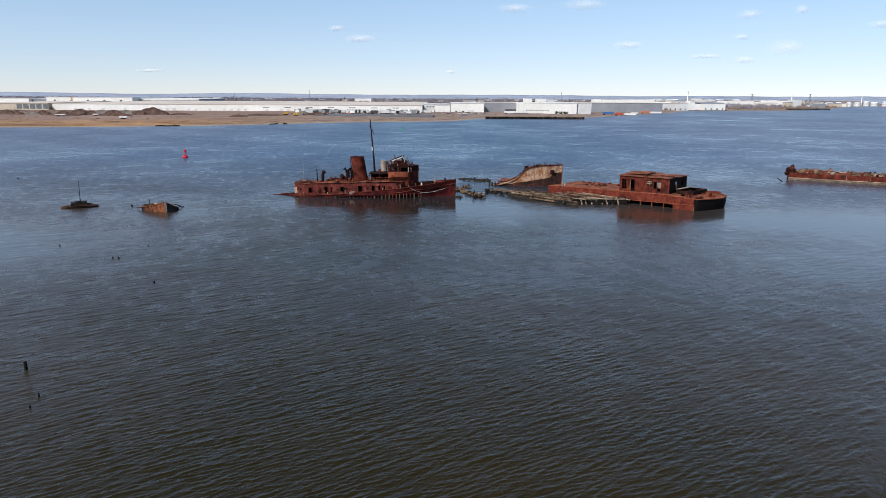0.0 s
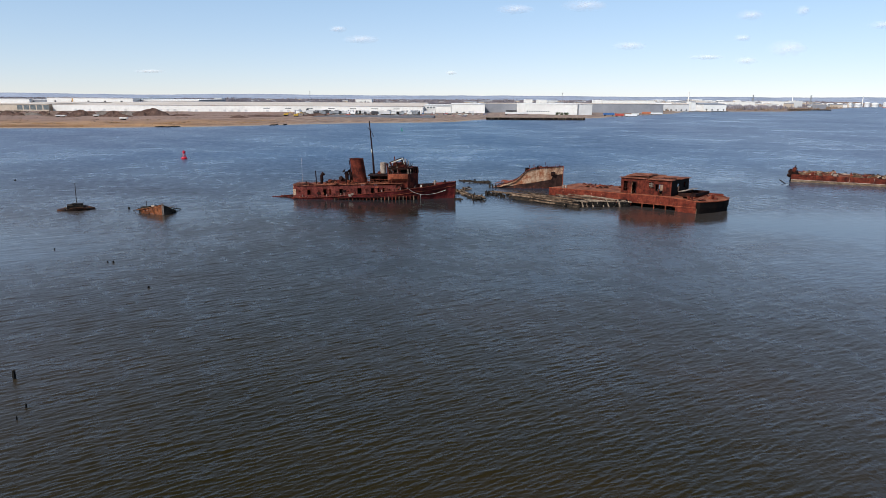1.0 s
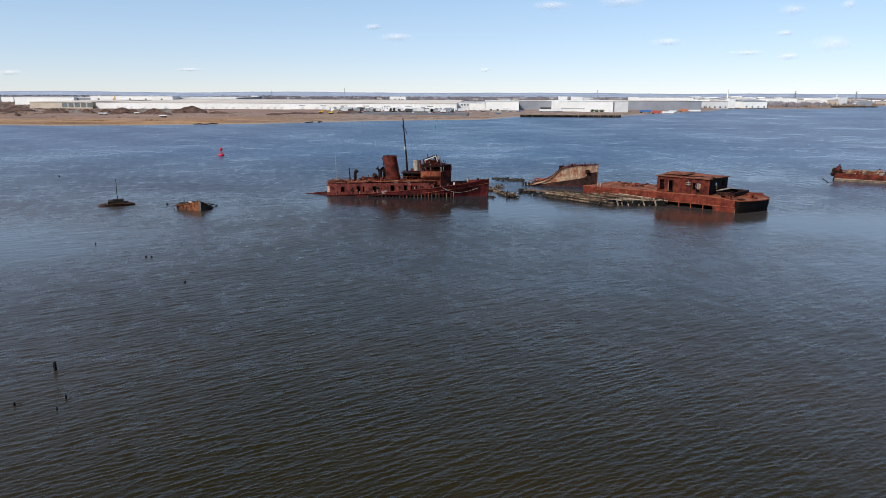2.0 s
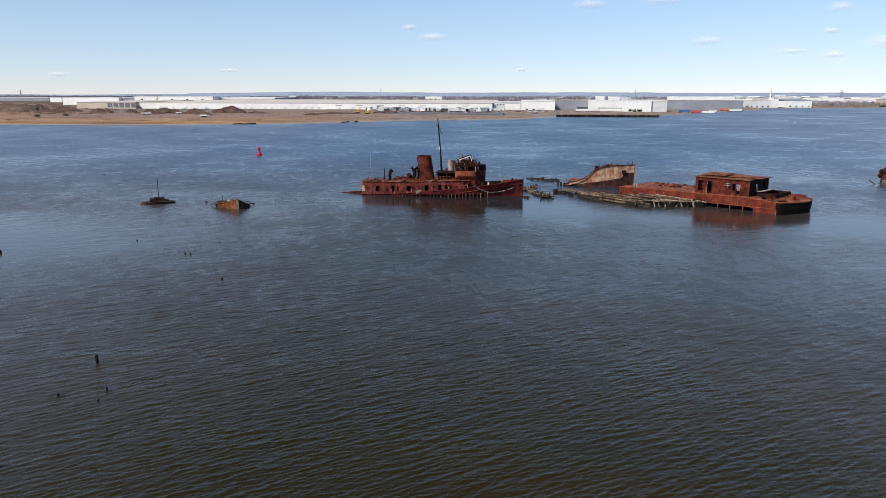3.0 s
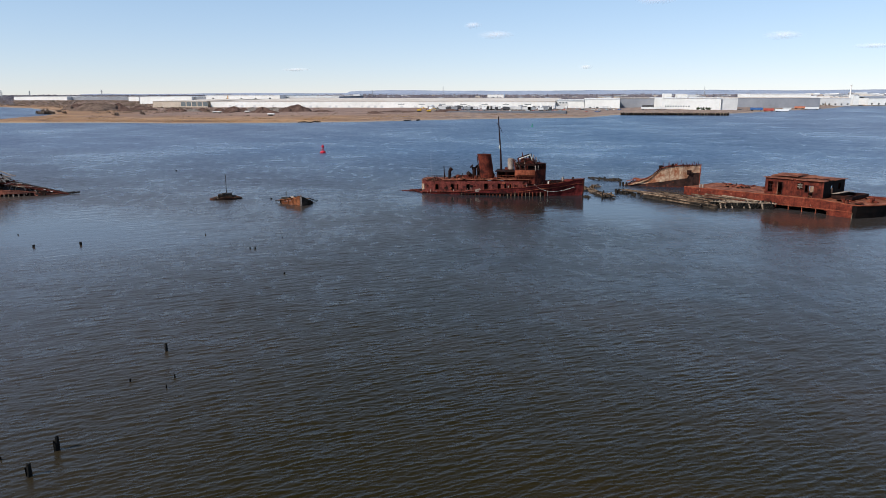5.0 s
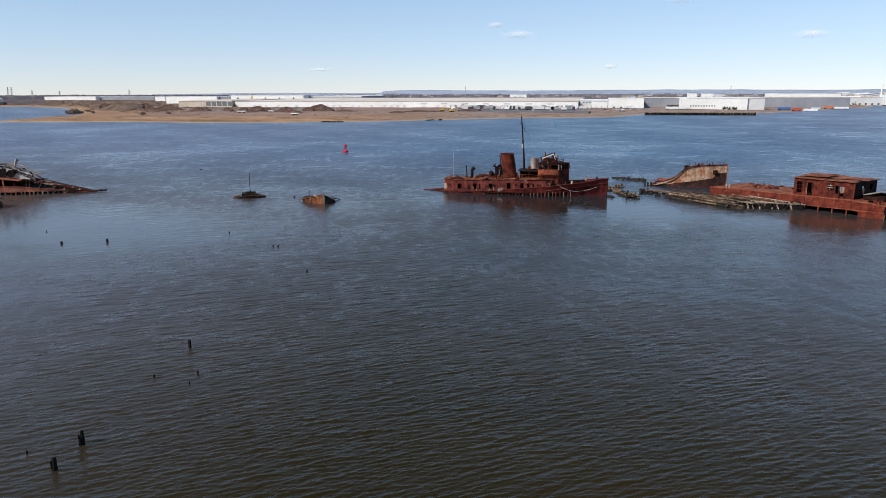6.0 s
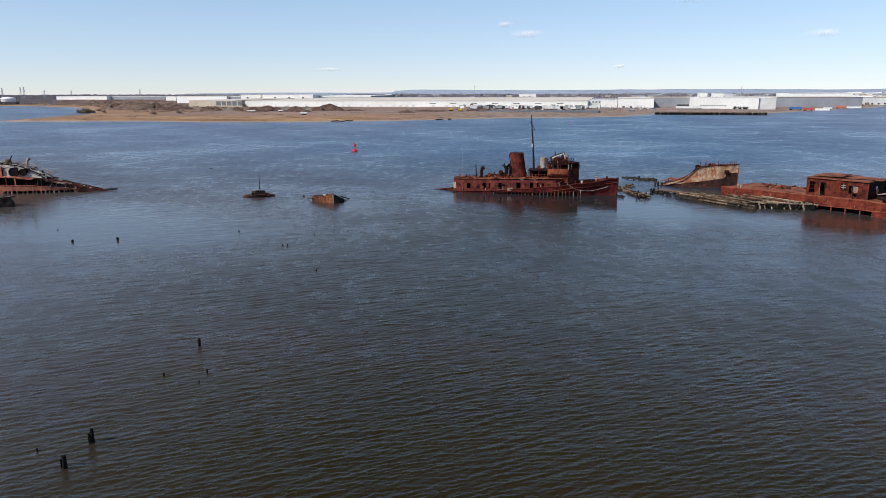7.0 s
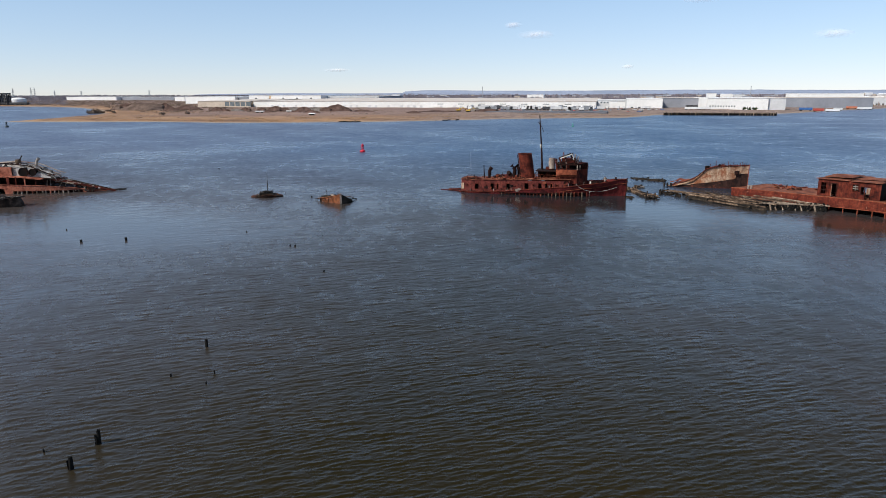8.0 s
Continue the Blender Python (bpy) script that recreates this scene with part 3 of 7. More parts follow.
# ---- woods and scrub ----
def tuft(out, x, y, z, w, h, blades):
    """A bare crown: thin upright blades that fan out."""
    for _ in range(blades):
        a, r = rng.uniform(0, 6.283), rng.uniform(0, w / 2)
        bx, by = x + r * math.cos(a), y + r * math.sin(a)
        hh = h * rng.uniform(0.55, 1.05) * (1 - 0.45 * (2 * r / w) ** 2)
        s = w * rng.uniform(0.05, 0.16)
        t = rng.uniform(0, 3.14)
        out.append(((bx - s * math.cos(t), by - s * math.sin(t), z + h * 0.05), (bx + s * math.cos(t), by + s * math.sin(t), z + h * 0.05), (bx + rng.uniform(-s, s), by, z + hh)))


def stuff(name, tris, material, label, category):
    me = bpy.data.meshes.new(name)
    n = len(tris)
    me.from_pydata([p for t in tris for p in t], [], [(3 * i, 3 * i + 1, 3 * i + 2) for i in range(n)])
    me.materials.append(material)
    return tagged(new(name, me), label, category, kind="stuff")


def scatter(n, x0, x1, y0, y1):
    """Random places with their distance inland and the ground's height."""
    P = np.random.default_rng(n).uniform((x0, y0), (x1, y1), (n, 2))
    return zip(P[:, 0], P[:, 1], shore_distance(P[:, 0], P[:, 1]), land_height(P[:, 0], P[:, 1]))


tris, spots = [], []
for u, v, _, _ in scatter(12000, 0, 1, 0, 1):
    y = (1480, 1750, 2100, 2500, 3000, 3600)[int(v * 6)] + rng.uniform(-120, 120)
    x = (-1.1 + 1.85 * u) * y
    dens = noise.noise((x / 300, y / 500, 2)) + 0.5 * noise.noise((x / 70, y / 200, 9))
    if dens > -0.35:
        spots.append((x, y, dens))
P = np.array(spots)
for x, y, dens, d, z in zip(*P.T, shore_distance(P[:, 0], P[:, 1]), land_height(P[:, 0], P[:, 1])):
    if d > 70 and not (x < -550 and y < 2080):
        tuft(tris, x, y, z - 0.5, rng.uniform(10, 22), rng.uniform(6, 11) + 5 * max(0, dens), 22)
for x, y, d, z in scatter(5200, -3000, -430, 2090, 2700):
    if d > 120:
        tuft(tris, x, y, z - 0.5, rng.uniform(12, 24), rng.uniform(7, 13), 12)
for x, y, d, z in scatter(5000, -2200, -1000, 1200, 2080):
    if d > 40 and -1.25 * y < x < -0.945 * y and noise.noise((x / 70, y / 120, 6)) > -0.2:
        tuft(tris, x, y, z - 0.5, rng.uniform(6, 16), rng.uniform(1.5, 4), 12)
stuff("woods", tris, HAZY_BARK, "distant leafless grey-brown woods behind the warehouses", "trees")
tris = []
for x, y, d, z in scatter(30000, -455, 60, 428, 700):
    if 3 < d < 60 and noise.noise((x / 25, y / 12, 4)) > -0.1:
        tuft(tris, x, y, z - 0.2, rng.uniform(3, 8), rng.uniform(0.15, 0.42), 4)
stuff("reeds", tris, REED, "dry tan reeds along the marsh shore", "reeds")
tris = []
for x, y, d, z in scatter(2600, -460, 60, 480, 800):
    if d > 35 and noise.noise((x / 40, y / 25, 8)) > -0.05:
        tuft(tris, x, y, z - 0.2, rng.uniform(3, 7), rng.uniform(0.3, 0.8), 7)
for x, y, d, z in scatter(9000, -1750, -450, 800, 1885):
    if d > 30 and x < -0.62 * y and noise.noise((x / 60, y / 110, 8)) > -0.3:
        tuft(tris, x, y, z - 0.3, rng.uniform(6, 14), rng.uniform(1.0, 2.6), 7)
for x, y, d, z in scatter(1100, -620, -330, 640, 900):
    if d > 40 and noise.noise((x / 30, y / 60, 6)) > -0.1:
        tuft(tris, x, y, z - 0.5, rng.uniform(3, 8), rng.uniform(0.8, 2.2), 14)
stuff("scrub", tris, SCRUB, "low leafless brown scrub on the fill behind the shore", "scrub")


def bush(x, y, w, h, material, label):
    ob = thing("bush", pose(x, y, float(land_height(x, y)) - 0.1), label, "bush")
    bm = fresh()
    for _ in range(7):
        a = rng.uniform(0, 6.28)
        tube(bm, [(0, 0, 0), (w * 0.12 * math.cos(a), w * 0.12 * math.sin(a), h * 0.4), (w * 0.32 * math.cos(a), w * 0.32 * math.sin(a), h * 0.8)], 0.12, 5, 0.03)
    part("trunk", bm, HAZY_BARK, ob)
    bm = fresh()
    tr = []
    for _ in range(16):
        a, r = rng.uniform(0, 6.28), rng.uniform(0, 0.36) * w
        tuft(tr, r * math.cos(a), r * math.sin(a), h * rng.uniform(0.05, 0.35), w * 0.3, h * 0.6, 14)
    for t in tr:
        bm.faces.new([bm.verts.new(p) for p in t])
    part("crown", bm, material, ob)


for px, py, w, h in ((-567.7, 640, 16, 9), (-567.6, 645, 12, 7), (-587.1, 655, 11, 6), (-567.5, 650, 9, 5), (-601.4, 700, 8, 4), (-521.2, 615, 6, 4), (-393.5, 560, 6, 4), (-409.7, 545, 8, 4)):
    bush(px, py, w, h, SCRUB, "leafless grey-brown bush on the marsh shore")
for px in (140.6, 146.4, 152.2):
    bush(px, 880, 8, 5, EVERGREEN, "dark green bush before the white warehouse")


# ---- buildings on the far shore ----
def warehouse(x0, x1, y, depth, top, wall, roof, label, rise=0.0, base=1.0, doors=(), windows=(), side=None, bands=(), monitor=None, door_mat=None):
    """A long shed: front, side and back walls, a roof, dock doors, windows and a parapet."""
    w = x1 - x0
    ob = thing("warehouse", pose(x0, y, base), label, "building", "warehouses on the far shore")
    h = top - base
    bm = fresh()
    pierced(bm, w, h, 0.4, [(a, b, c, d) for a, b, c, d in list(doors) + list(windows)], Matrix(), 20)
    part("wall", bm, wall, ob)
    for xa, mt in ((0, side or wall), (w - 0.4, side or wall)):
        bm = fresh()
        box(bm, xa, xa + 0.4, 0.403, depth, 0, h)
        part("wall", bm, mt, ob)
    bm = fresh()
    box(bm, 0.403, w - 0.403, depth - 0.4, depth, 0, h + rise - 0.2)
    part("wall", bm, wall, ob)
    bm = fresh()
    n = max(2, int(w / 40))
    loft(bm, [[(w * i / n, -0.5, h + 0.01), (w * i / n, depth, h + rise + 0.02), (w * i / n, depth, h + rise + 0.5), (w * i / n, -0.5, h + 0.5)] for i in range(n + 1)], True, None, True)
    part("roof", bm, roof, ob)
    for a, b, c, d in doors:
        bm = fresh()
        box(bm, a, b, 0.25, 0.33, c, d)
        part("dock_door", bm, door_mat or DARK_OPENING, ob)
    for a, b, c, d in windows:
        bm = fresh()
        box(bm, a, b, 0.2, 0.26, c, d)
        part("window", bm, GLAZING, ob)
    for a, b, c, d, mt in bands:
        bm = fresh()
        box(bm, a, b, -0.12, -0.004, c, d)
        part("cladding_band", bm, mt, ob)
    if monitor:
        a, b, c, d, e = monitor
        bm = fresh()
        box(bm, a, b, c, d, h + 0.3, h + e)
        part("roof_unit", bm, ROOF_WHITE, ob)
    return ob


def row_of(n, a, b, w, z0, z1):
    return [(a + (b - a) * i / max(1, n - 1), a + (b - a) * i / max(1, n - 1) + w, z0, z1) for i in range(n)]


# the very long white shed
X0, X1 = -549.6, -34.5
L = X1 - X0
warehouse(X0, X1, 950, 330, 11.2, FACADE_WHITE, ROOF_TAN, "very long low white warehouse with a tan gravel roof", 3.6,
          doors=[d for d in row_of(46, 30, L - 40, 4, 1.2, 4.6) if rng.random() < 0.55], windows=row_of(7, L * 0.57, L * 0.92, 9, 6.2, 7.2), door_mat=FACADE_PALE)
warehouse(-633.8, X0 - 4, 930, 200, 11.6, FACADE_TAN, ROOF_TAN, "low tan warehouse with a grey glazed front", 2.4,
          windows=[(-586.7 - -633.8 + 9 * i, -586.7 - -633.8 + 9 * i + 7.5, 3.5, 9.6) for i in range(5)])
warehouse(-761.5, -597.6, 1300, 200, 20.6, FACADE_WHITE, ROOF_WHITE, "tall white warehouse with an orange stripe", 0.4, bands=[(-714.0 - -761.5, -711.3 - -761.5, 1, 19.3, ORANGE_STRIPE)],
          doors=row_of(5, 14, 140, 4, 12, 15))
warehouse(-929.9, -807.1, 1320, 150, 18.0, FACADE_WHITE, ROOF_WHITE, "white warehouse beside the river flats", 0.4)
warehouse(-812.1, -780.1, 1330, 100, 17.0, FACADE_GREY, ROOF_WHITE, "small grey warehouse between white sheds", 0.4)
warehouse(-610.2, -482.4, 1330, 160, 18.2, FACADE_GREY, ROOF_WHITE, "grey warehouse with a white roof edge", 1.2, bands=[(20, -482.4 - -610.2, 15.2, 16.9, FACADE_WHITE)])
warehouse(-1792.3, -1596.5, 1900, 120, 17.8, FACADE_WHITE, ROOF_WHITE, "white warehouse behind the gravel heap", 0.4, base=1.5)
warehouse(-1611.1, -1394.3, 1920, 120, 16.8, FACADE_GREY, ROOF_WHITE, "grey warehouse behind the gravel heap", 0.4, base=1.5)
warehouse(-1232.6, -1200.2, 1700, 120, 17.6, FACADE_WHITE, ROOF_WHITE, "white warehouse end beyond the spoil heaps", 0.4, base=1.5)
warehouse(-33.5, 4.8, 990, 60, 13.0, FACADE_PALE, ROOF_WHITE, "pale low office block between the sheds", 0.2, windows=row_of(8, 4, 34, 2.5, 7.5, 9.5), doors=row_of(3, 6, 26, 4, 0.5, 4))
warehouse(-16.7, 4.7, 960, 26, 11.5, FACADE_WHITE, ROOF_WHITE, "small white shed beside the office block", 0.2)
warehouse(5.4, 51.1, 940, 150, 14.8, FACADE_WHITE, ROOF_WHITE, "white box-shaped warehouse with a grey side", 0.2, side=FACADE_GREY, doors=row_of(4, 6, 34, 3, 0.6, 3.6))
warehouse(55.2, 112.0, 1000, 150, 15.5, FACADE_GREY, ROOF_TAN, "grey warehouse with an open loading bay", 0.2, doors=[(30, 56, 2.0, 5.2)])
warehouse(101.2, 170.5, 900, 160, 15.8, FACADE_WHITE, ROOF_WHITE, "large white warehouse with a row of small dark dock windows", 0.2, windows=row_of(10, 3, 31, 1.6, 4.4, 6.0))
warehouse(171.2, 190.2, 902, 150, 15.5, FACADE_PALE, ROOF_WHITE, "pale grey annexe of the white warehouse", 0.2)
warehouse(191.1, 338.7, 1078, 100, 15.6, FACADE_GREY, ROOF_TAN, "long grey-blue warehouse behind parked containers", 0.4)
warehouse(281.0, 377.6, 1250, 90, 21.5, FACADE_WHITE, ROOF_WHITE, "white warehouse with a bright roof behind the grey one", 0.3)
warehouse(423.3, 474.3, 1350, 80, 14.5, FACADE_PALE, ROOF_TAN, "low pale sheds near the bank", 0.3, doors=row_of(5, 5, 45, 3, 1, 4))
warehouse(496.4, 505.6, 1400, 20, 19, FACADE_WHITE, ROOF_WHITE, "white tower block of a plant", 0.1)
warehouse(529.1, 575.8, 1420, 60, 14, FACADE_WHITE, FACADE_GREY, "white shed with a grey pitched roof", 3.5, doors=row_of(4, 5, 40, 3, 1, 4))
warehouse(770.3, 848.2, 1900, 60, 20, FACADE_WHITE, ROOF_WHITE, "distant low white warehouse on the far bank", 0.2)
warehouse(1075.7, 1173.7, 2300, 60, 22, FACADE_WHITE, ROOF_WHITE, "distant low white warehouse on the far bank", 0.2)
warehouse(1009.2, 1030.5, 2000, 40, 24, FACADE_PALE, ROOF_WHITE, "distant pale block near the tank farm", 0.2)
warehouse(-268.9, -221.0, 2000, 40, 22, FACADE_WHITE, ROOF_WHITE, "distant white block among the trees", 0.2, windows=row_of(6, 4, 40, 3, 10, 13))
warehouse(-322.2, -304.9, 2100, 30, 18, FACADE_TAN, ROOF_WHITE, "distant tan block among the trees", 0.2)
warehouse(-818.5, -790.7, 2400, 30, 24, FACADE_PALE, ROOF_WHITE, "distant pale block among the trees", 0.2)
warehouse(225.7, 247.1, 2000, 40, 24, FACADE_WHITE, ROOF_WHITE, "distant white block among the trees", 0.2)
warehouse(261.9, 288.2, 2000, 40, 23, FACADE_WHITE, ROOF_WHITE, "distant white block among the trees", 0.2)
warehouse(298.8, 327.5, 2050, 40, 21, FACADE_PALE, ROOF_WHITE, "distant pale block among the trees", 0.2)


# small houses scattered among the far trees
def small_house(x, y, w, h, mt):
    ob = thing("house", pose(x, y, float(land_height(x, y)) - 0.3), "small pale house far off among bare trees", "house", "houses among the trees")
    bm = fresh()
    box(bm, 0, w, 0, 9, 0, h)
    part("wall", bm, mt, ob)
    bm = fresh()
    loft(bm, [[(e, -0.4, h + 0.01), (e, 9.4, h + 0.01), (e, 4.5, h + 2.6)] for e in (-0.4, w + 0.4)], True, None, True)
    part("roof", bm, FACADE_GREY, ob)


for _ in range(70):
    y = rng.uniform(1650, 3000)
    x = rng.uniform(-0.6, 0.45) * y
    if float(shore_distance(np.array(x), np.array(y))) > 150:
        small_house(x, y, rng.uniform(10, 30), rng.uniform(5, 9), rng.choice((FACADE_WHITE, FACADE_TAN, FACADE_PALE)))


def plant_shed(x, y, w, d, h, mt, rf):
    ob = thing("shed", pose(x, y, float(land_height(x, y)) - 0.3), "small industrial shed on the far bank", "shed", "sheds along the far bank")
    bm = fresh()
    pierced(bm, w, h, 0.3, [(w * 0.2, w * 0.2 + min(4, w * 0.3), 0.0, min(4, h * 0.6))], Matrix(), 8)
    part("wall", bm, mt, ob)
    bm = fresh()
    box(bm, 0, w, d - 0.3, d, 0, h)
    box(bm, 0, 0.3, 0.303, d - 0.303, 0, h)
    box(bm, w - 0.3, w, 0.303, d - 0.303, 0, h)
    part("wall", bm, mt, ob)
    bm = fresh()
    loft(bm, [[(e, -0.4, h + 0.01), (e, d + 0.4, h + 0.01), (e, d / 2, h + rng.uniform(0.8, 3.0))] for e in (-0.3, w + 0.3)], True, None, True)
    part("roof", bm, rf, ob)


for i in range(150):
    y = rng.uniform(1480, 3100)
    lo, hi = 0.28 * y, 0.28 * y + (0.36 if y > 1900 else 0.12) * y
    x = rng.uniform(lo, hi)
    if float(shore_distance(np.array(x), np.array(y))) > 25:
        plant_shed(x, y, rng.uniform(10, 44), rng.uniform(10, 20), rng.uniform(4, 13), rng.choice((FACADE_WHITE, FACADE_PALE, FACADE_PALE, FACADE_TAN, FACADE_GREY)), rng.choice((ROOF_WHITE, ROOF_TAN, FACADE_GREY)))
tris = []
for x, y, d, z in scatter(2400, 300, 1500, 1180, 2500):
    if 8 < d < 130 and noise.noise((x / 90, y / 90, 3)) > -0.25:
        tuft(tris, x, y, z - 0.3, rng.uniform(6, 14), rng.uniform(3, 8), 12)
stuff("bank_scrub", tris, SCRUB, "bare brown scrub and brush along the far bank", "scrub")


def storage_tank(x, y, r, h, group="storage tanks on the far shore"):
    ob = thing("storage_tank", pose(x, y, 1.5), "white cylindrical storage tank with a shallow domed top", "tank", group)
    bm = fresh()
    tube(bm, [(0, 0, 0), (0, 0, h)], r, 32)
    part("shell", bm, FACADE_PALE, ob)
    bm = fresh()
    loft(bm, [[(r * 1.01 * math.cos(q) * math.cos(k), r * 1.01 * math.cos(q) * math.sin(k), h + 0.01 + r * 0.28 * math.sin(q)) for k in [2 * math.pi * j / 32 for j in range(32)]] for q in (0, 0.4, 0.8, 1.2, 1.5)], True, None, True)
    part("dome", bm, ROOF_WHITE, ob)
    bm = fresh()
    for z in (h * 0.5, h * 0.97):
        tube(bm, [(r * 1.01 * math.cos(k), r * 1.01 * math.sin(k), z) for k in [2 * math.pi * j / 32 for j in range(33)]], 0.25, 5)
    part("rim", bm, STEEL_GREY, ob)


storage_tank(-1508.0, 1440, 17.5, 10.5)
for px, y, r, h in ((1414.0, 2600, 9, 13), (1497.1, 2700, 13, 12), (1593.8, 2800, 11, 14), (1578.9, 2700, 9, 16), (1699.2, 2850, 13, 13), (1797.5, 2950, 11, 18), (1831.3, 2950, 14, 15), (1877.1, 2950, 12, 17)):
    storage_tank(px, y, r, h)


# masts, chimneys and pylons on the skyline
def sky_mast(x, y, h, r, material, name, label, arms=0):
    ob = thing(name, pose(x, y, 1.5), label, name.replace("_", " "))
    bm = fresh()
    if arms:
        for a, b in ((-1, -1), (1, -1), (1, 1), (-1, 1)):
            tube(bm, [(a * r * 4, b * r * 4, 0), (a * r * 0.5, b * r * 0.5, h)], r * 0.6, 4)
        for i in range(7):
            k, k2 = 1 - 0.125 * i, 1 - 0.125 * (i + 1)
            for s in (-1, 1):
                tube(bm, [(s * r * 4 * k, -r * 4 * k, h * (1 - k)), (-s * r * 4 * k2, -r * 4 * k2, h * (1 - k2))], r * 0.4, 4)
        part("lattice", bm, material, ob)
        for i in range(arms):
            bm = fresh()
            tube(bm, [(-h * 0.14, 0, h * (0.97 - 0.13 * i)), (h * 0.14, 0, h * (0.97 - 0.13 * i))], r * 0.6, 4)
            part("cross_arm", bm, material, ob)
    else:
        tube(bm, [(0, 0, 0), (0, 0, h)], r, 10, r * 0.7)
        part("shaft", bm, material, ob)
        bm = fresh()
        tube(bm, [(0, 0, h * 0.98), (0, 0, h + 0.6)], r * 1.1, 10)
        part("cap", bm, material, ob)


for px, y, h in ((-681.1, 2200, 36), (-381.0, 1900, 42), (299.4, 1800, 38), (-737.7, 3000, 34)):
    sky_mast(px, y, h, 0.9, STEEL_GREY, "radio_mast", "thin grey lattice mast on the skyline")
for px, y, h in ((699.2, 2000, 44), (1301.1, 2600, 40), (1805.8, 3000, 46)):
    sky_mast(px, y, h, 2.2, FACADE_WHITE, "chimney", "slim pale factory chimney on the skyline")
for px, y, h in ((-2114.8, 2000, 46), (-2238.7, 2200, 52), (-2323.4, 2300, 54), (-2128.4, 2200, 40), (-2187.1, 2400, 40), (-1934.1, 2500, 44), (1019.1, 2300, 42), (1369.3, 2600, 46)):
    sky_mast(px, y, h, 0.8, STEEL_GREY, "pylon", "grey steel lattice power pylon on the skyline", 3)

# the black lift bridge on the creek
ob = thing("lift_bridge", pose(-1260.7, 1150, 0), "black steel lift bridge towers over the creek", "bridge")
for x in (-26, -4, 18):
    bm = fresh()
    for a in (0, 4.5, 9):
        for b in (0, 9):
            tube(bm, [(x + a, b, 0), (x + a, b, 24)], 1.1, 6)
    for i in range(4):
        for s in (0, 9):
            tube(bm, [(x, s, 6 * i), (x + 9, s, 6 * i + 6)], 0.6, 5)
            tube(bm, [(x + 9, s, 6 * i), (x, s, 6 * i + 6)], 0.6, 5)
        tube(bm, [(x, 0, 6 * i + 5.5), (x + 9, 0, 6 * i + 5.5)], 0.9, 5)
    box(bm, x + 1, x + 8, 3, 6, 4, 17)
    part("tower", bm, STEEL_BLACK, ob)
    bm = fresh()
    box(bm, x - 1, x + 10, -1, 10, 24, 26.5)
    part("sheave_house", bm, STEEL_BLACK, ob)
bm = fresh()
box(bm, -60, 75, 1, 8, 3.6, 7.5)
part("span", bm, STEEL_BLACK, ob)
for x in (-55, -40, 34, 46, 58, 70):
    bm = fresh()
    box(bm, x, x + 2, 1, 8, -1, 4.2)
    part("pier", bm, STEEL_BLACK, ob)


# ---- heaps, vehicles and clutter on the far shore ----
def heap(x, y, rx, ry, h, material, label):
    bm = fresh()
    mound(bm, 0, 0, rx, ry, h, 0, 26, 0.5, x * 0.1)
    dent(bm, 0.5, 3.0, x)
    whole("spoil_mound", bm, material, pose(x, y, float(land_height(x, y)) - 0.3), label, "heap", "heaps on the fill")


for px, y, rx, h, mt in ((-301.8, 700, 13, 5.8, SOIL), (-311.8, 690, 9, 3.6, SOIL), (-323.8, 690, 10, 3.8, GRAVEL), (-332.7, 680, 9, 4.0, SOIL), (-354.0, 700, 9, 3.6, GRAVEL),
                         (-366.5, 680, 10, 4.4, SOIL), (-360.4, 690, 7, 3.2, SOIL), (-409.2, 690, 6, 3.2, SOIL), (-435.0, 690, 5, 2.4, SOIL), (-196.4, 640, 7, 1.8, SOIL), (-186.0, 690, 20, 1.4, SOIL), (-389.1, 690, 6, 3, SOIL), (-414.5, 680, 8, 2.6, GRAVEL), (-445.3, 690, 9, 3.4, SOIL), (-268.9, 690, 12, 1.8, SOIL), (-305.2, 640, 7, 2.2, SOIL), (-326.1, 650, 5, 2.0, SOIL), (-353.0, 640, 5, 1.6, SOIL), (-137.5, 720, 14, 2.4, SOIL), (-156.6, 740, 8, 3.0, GRAVEL),
                         (-601.1, 760, 27, 7.2, SPOIL_TAN), (-649.9, 790, 15, 6.5, SOIL), (-607.3, 790, 18, 6.5, SPOIL_TAN), (-534.2, 760, 18, 4.5, SOIL), (-654.1, 780, 9, 5.0, SPOIL_TAN), (-595.5, 800, 12, 6.5, SOIL), (-529.6, 720, 8, 3.5, SOIL)):
    heap(px, y, rx * 1.25, rx * 0.7, h * 1.3, mt, "heap of brown spoil on bare ground" if mt is SOIL else "heap of grey-brown gravel on bare ground")


def trailer(x, y, rz, w, material, label, group, h=2.7):
    ob = thing("trailer", pose(x, y, float(land_height(x, y)) - 0.1, 0, 0, rz), label, "trailer", group)
    bm = fresh()
    box(bm, 0, w, 0, 2.5, 1.15, 1.15 + h)
    part("box_body", bm, material, ob)
    bm = fresh()
    box(bm, 0.3, w - 0.3, 0.7, 1.8, 0.8, 1.146)
    part("chassis", bm, TYRE, ob)
    for a in (1.2, 2.5, w - 2.0):
        for b in (0.05, 2.15):
            bm = fresh()
            tube(bm, [(a, b, 0.5), (a, b + 0.3, 0.5)], 0.5, 10)
            part("wheel", bm, TYRE, ob)


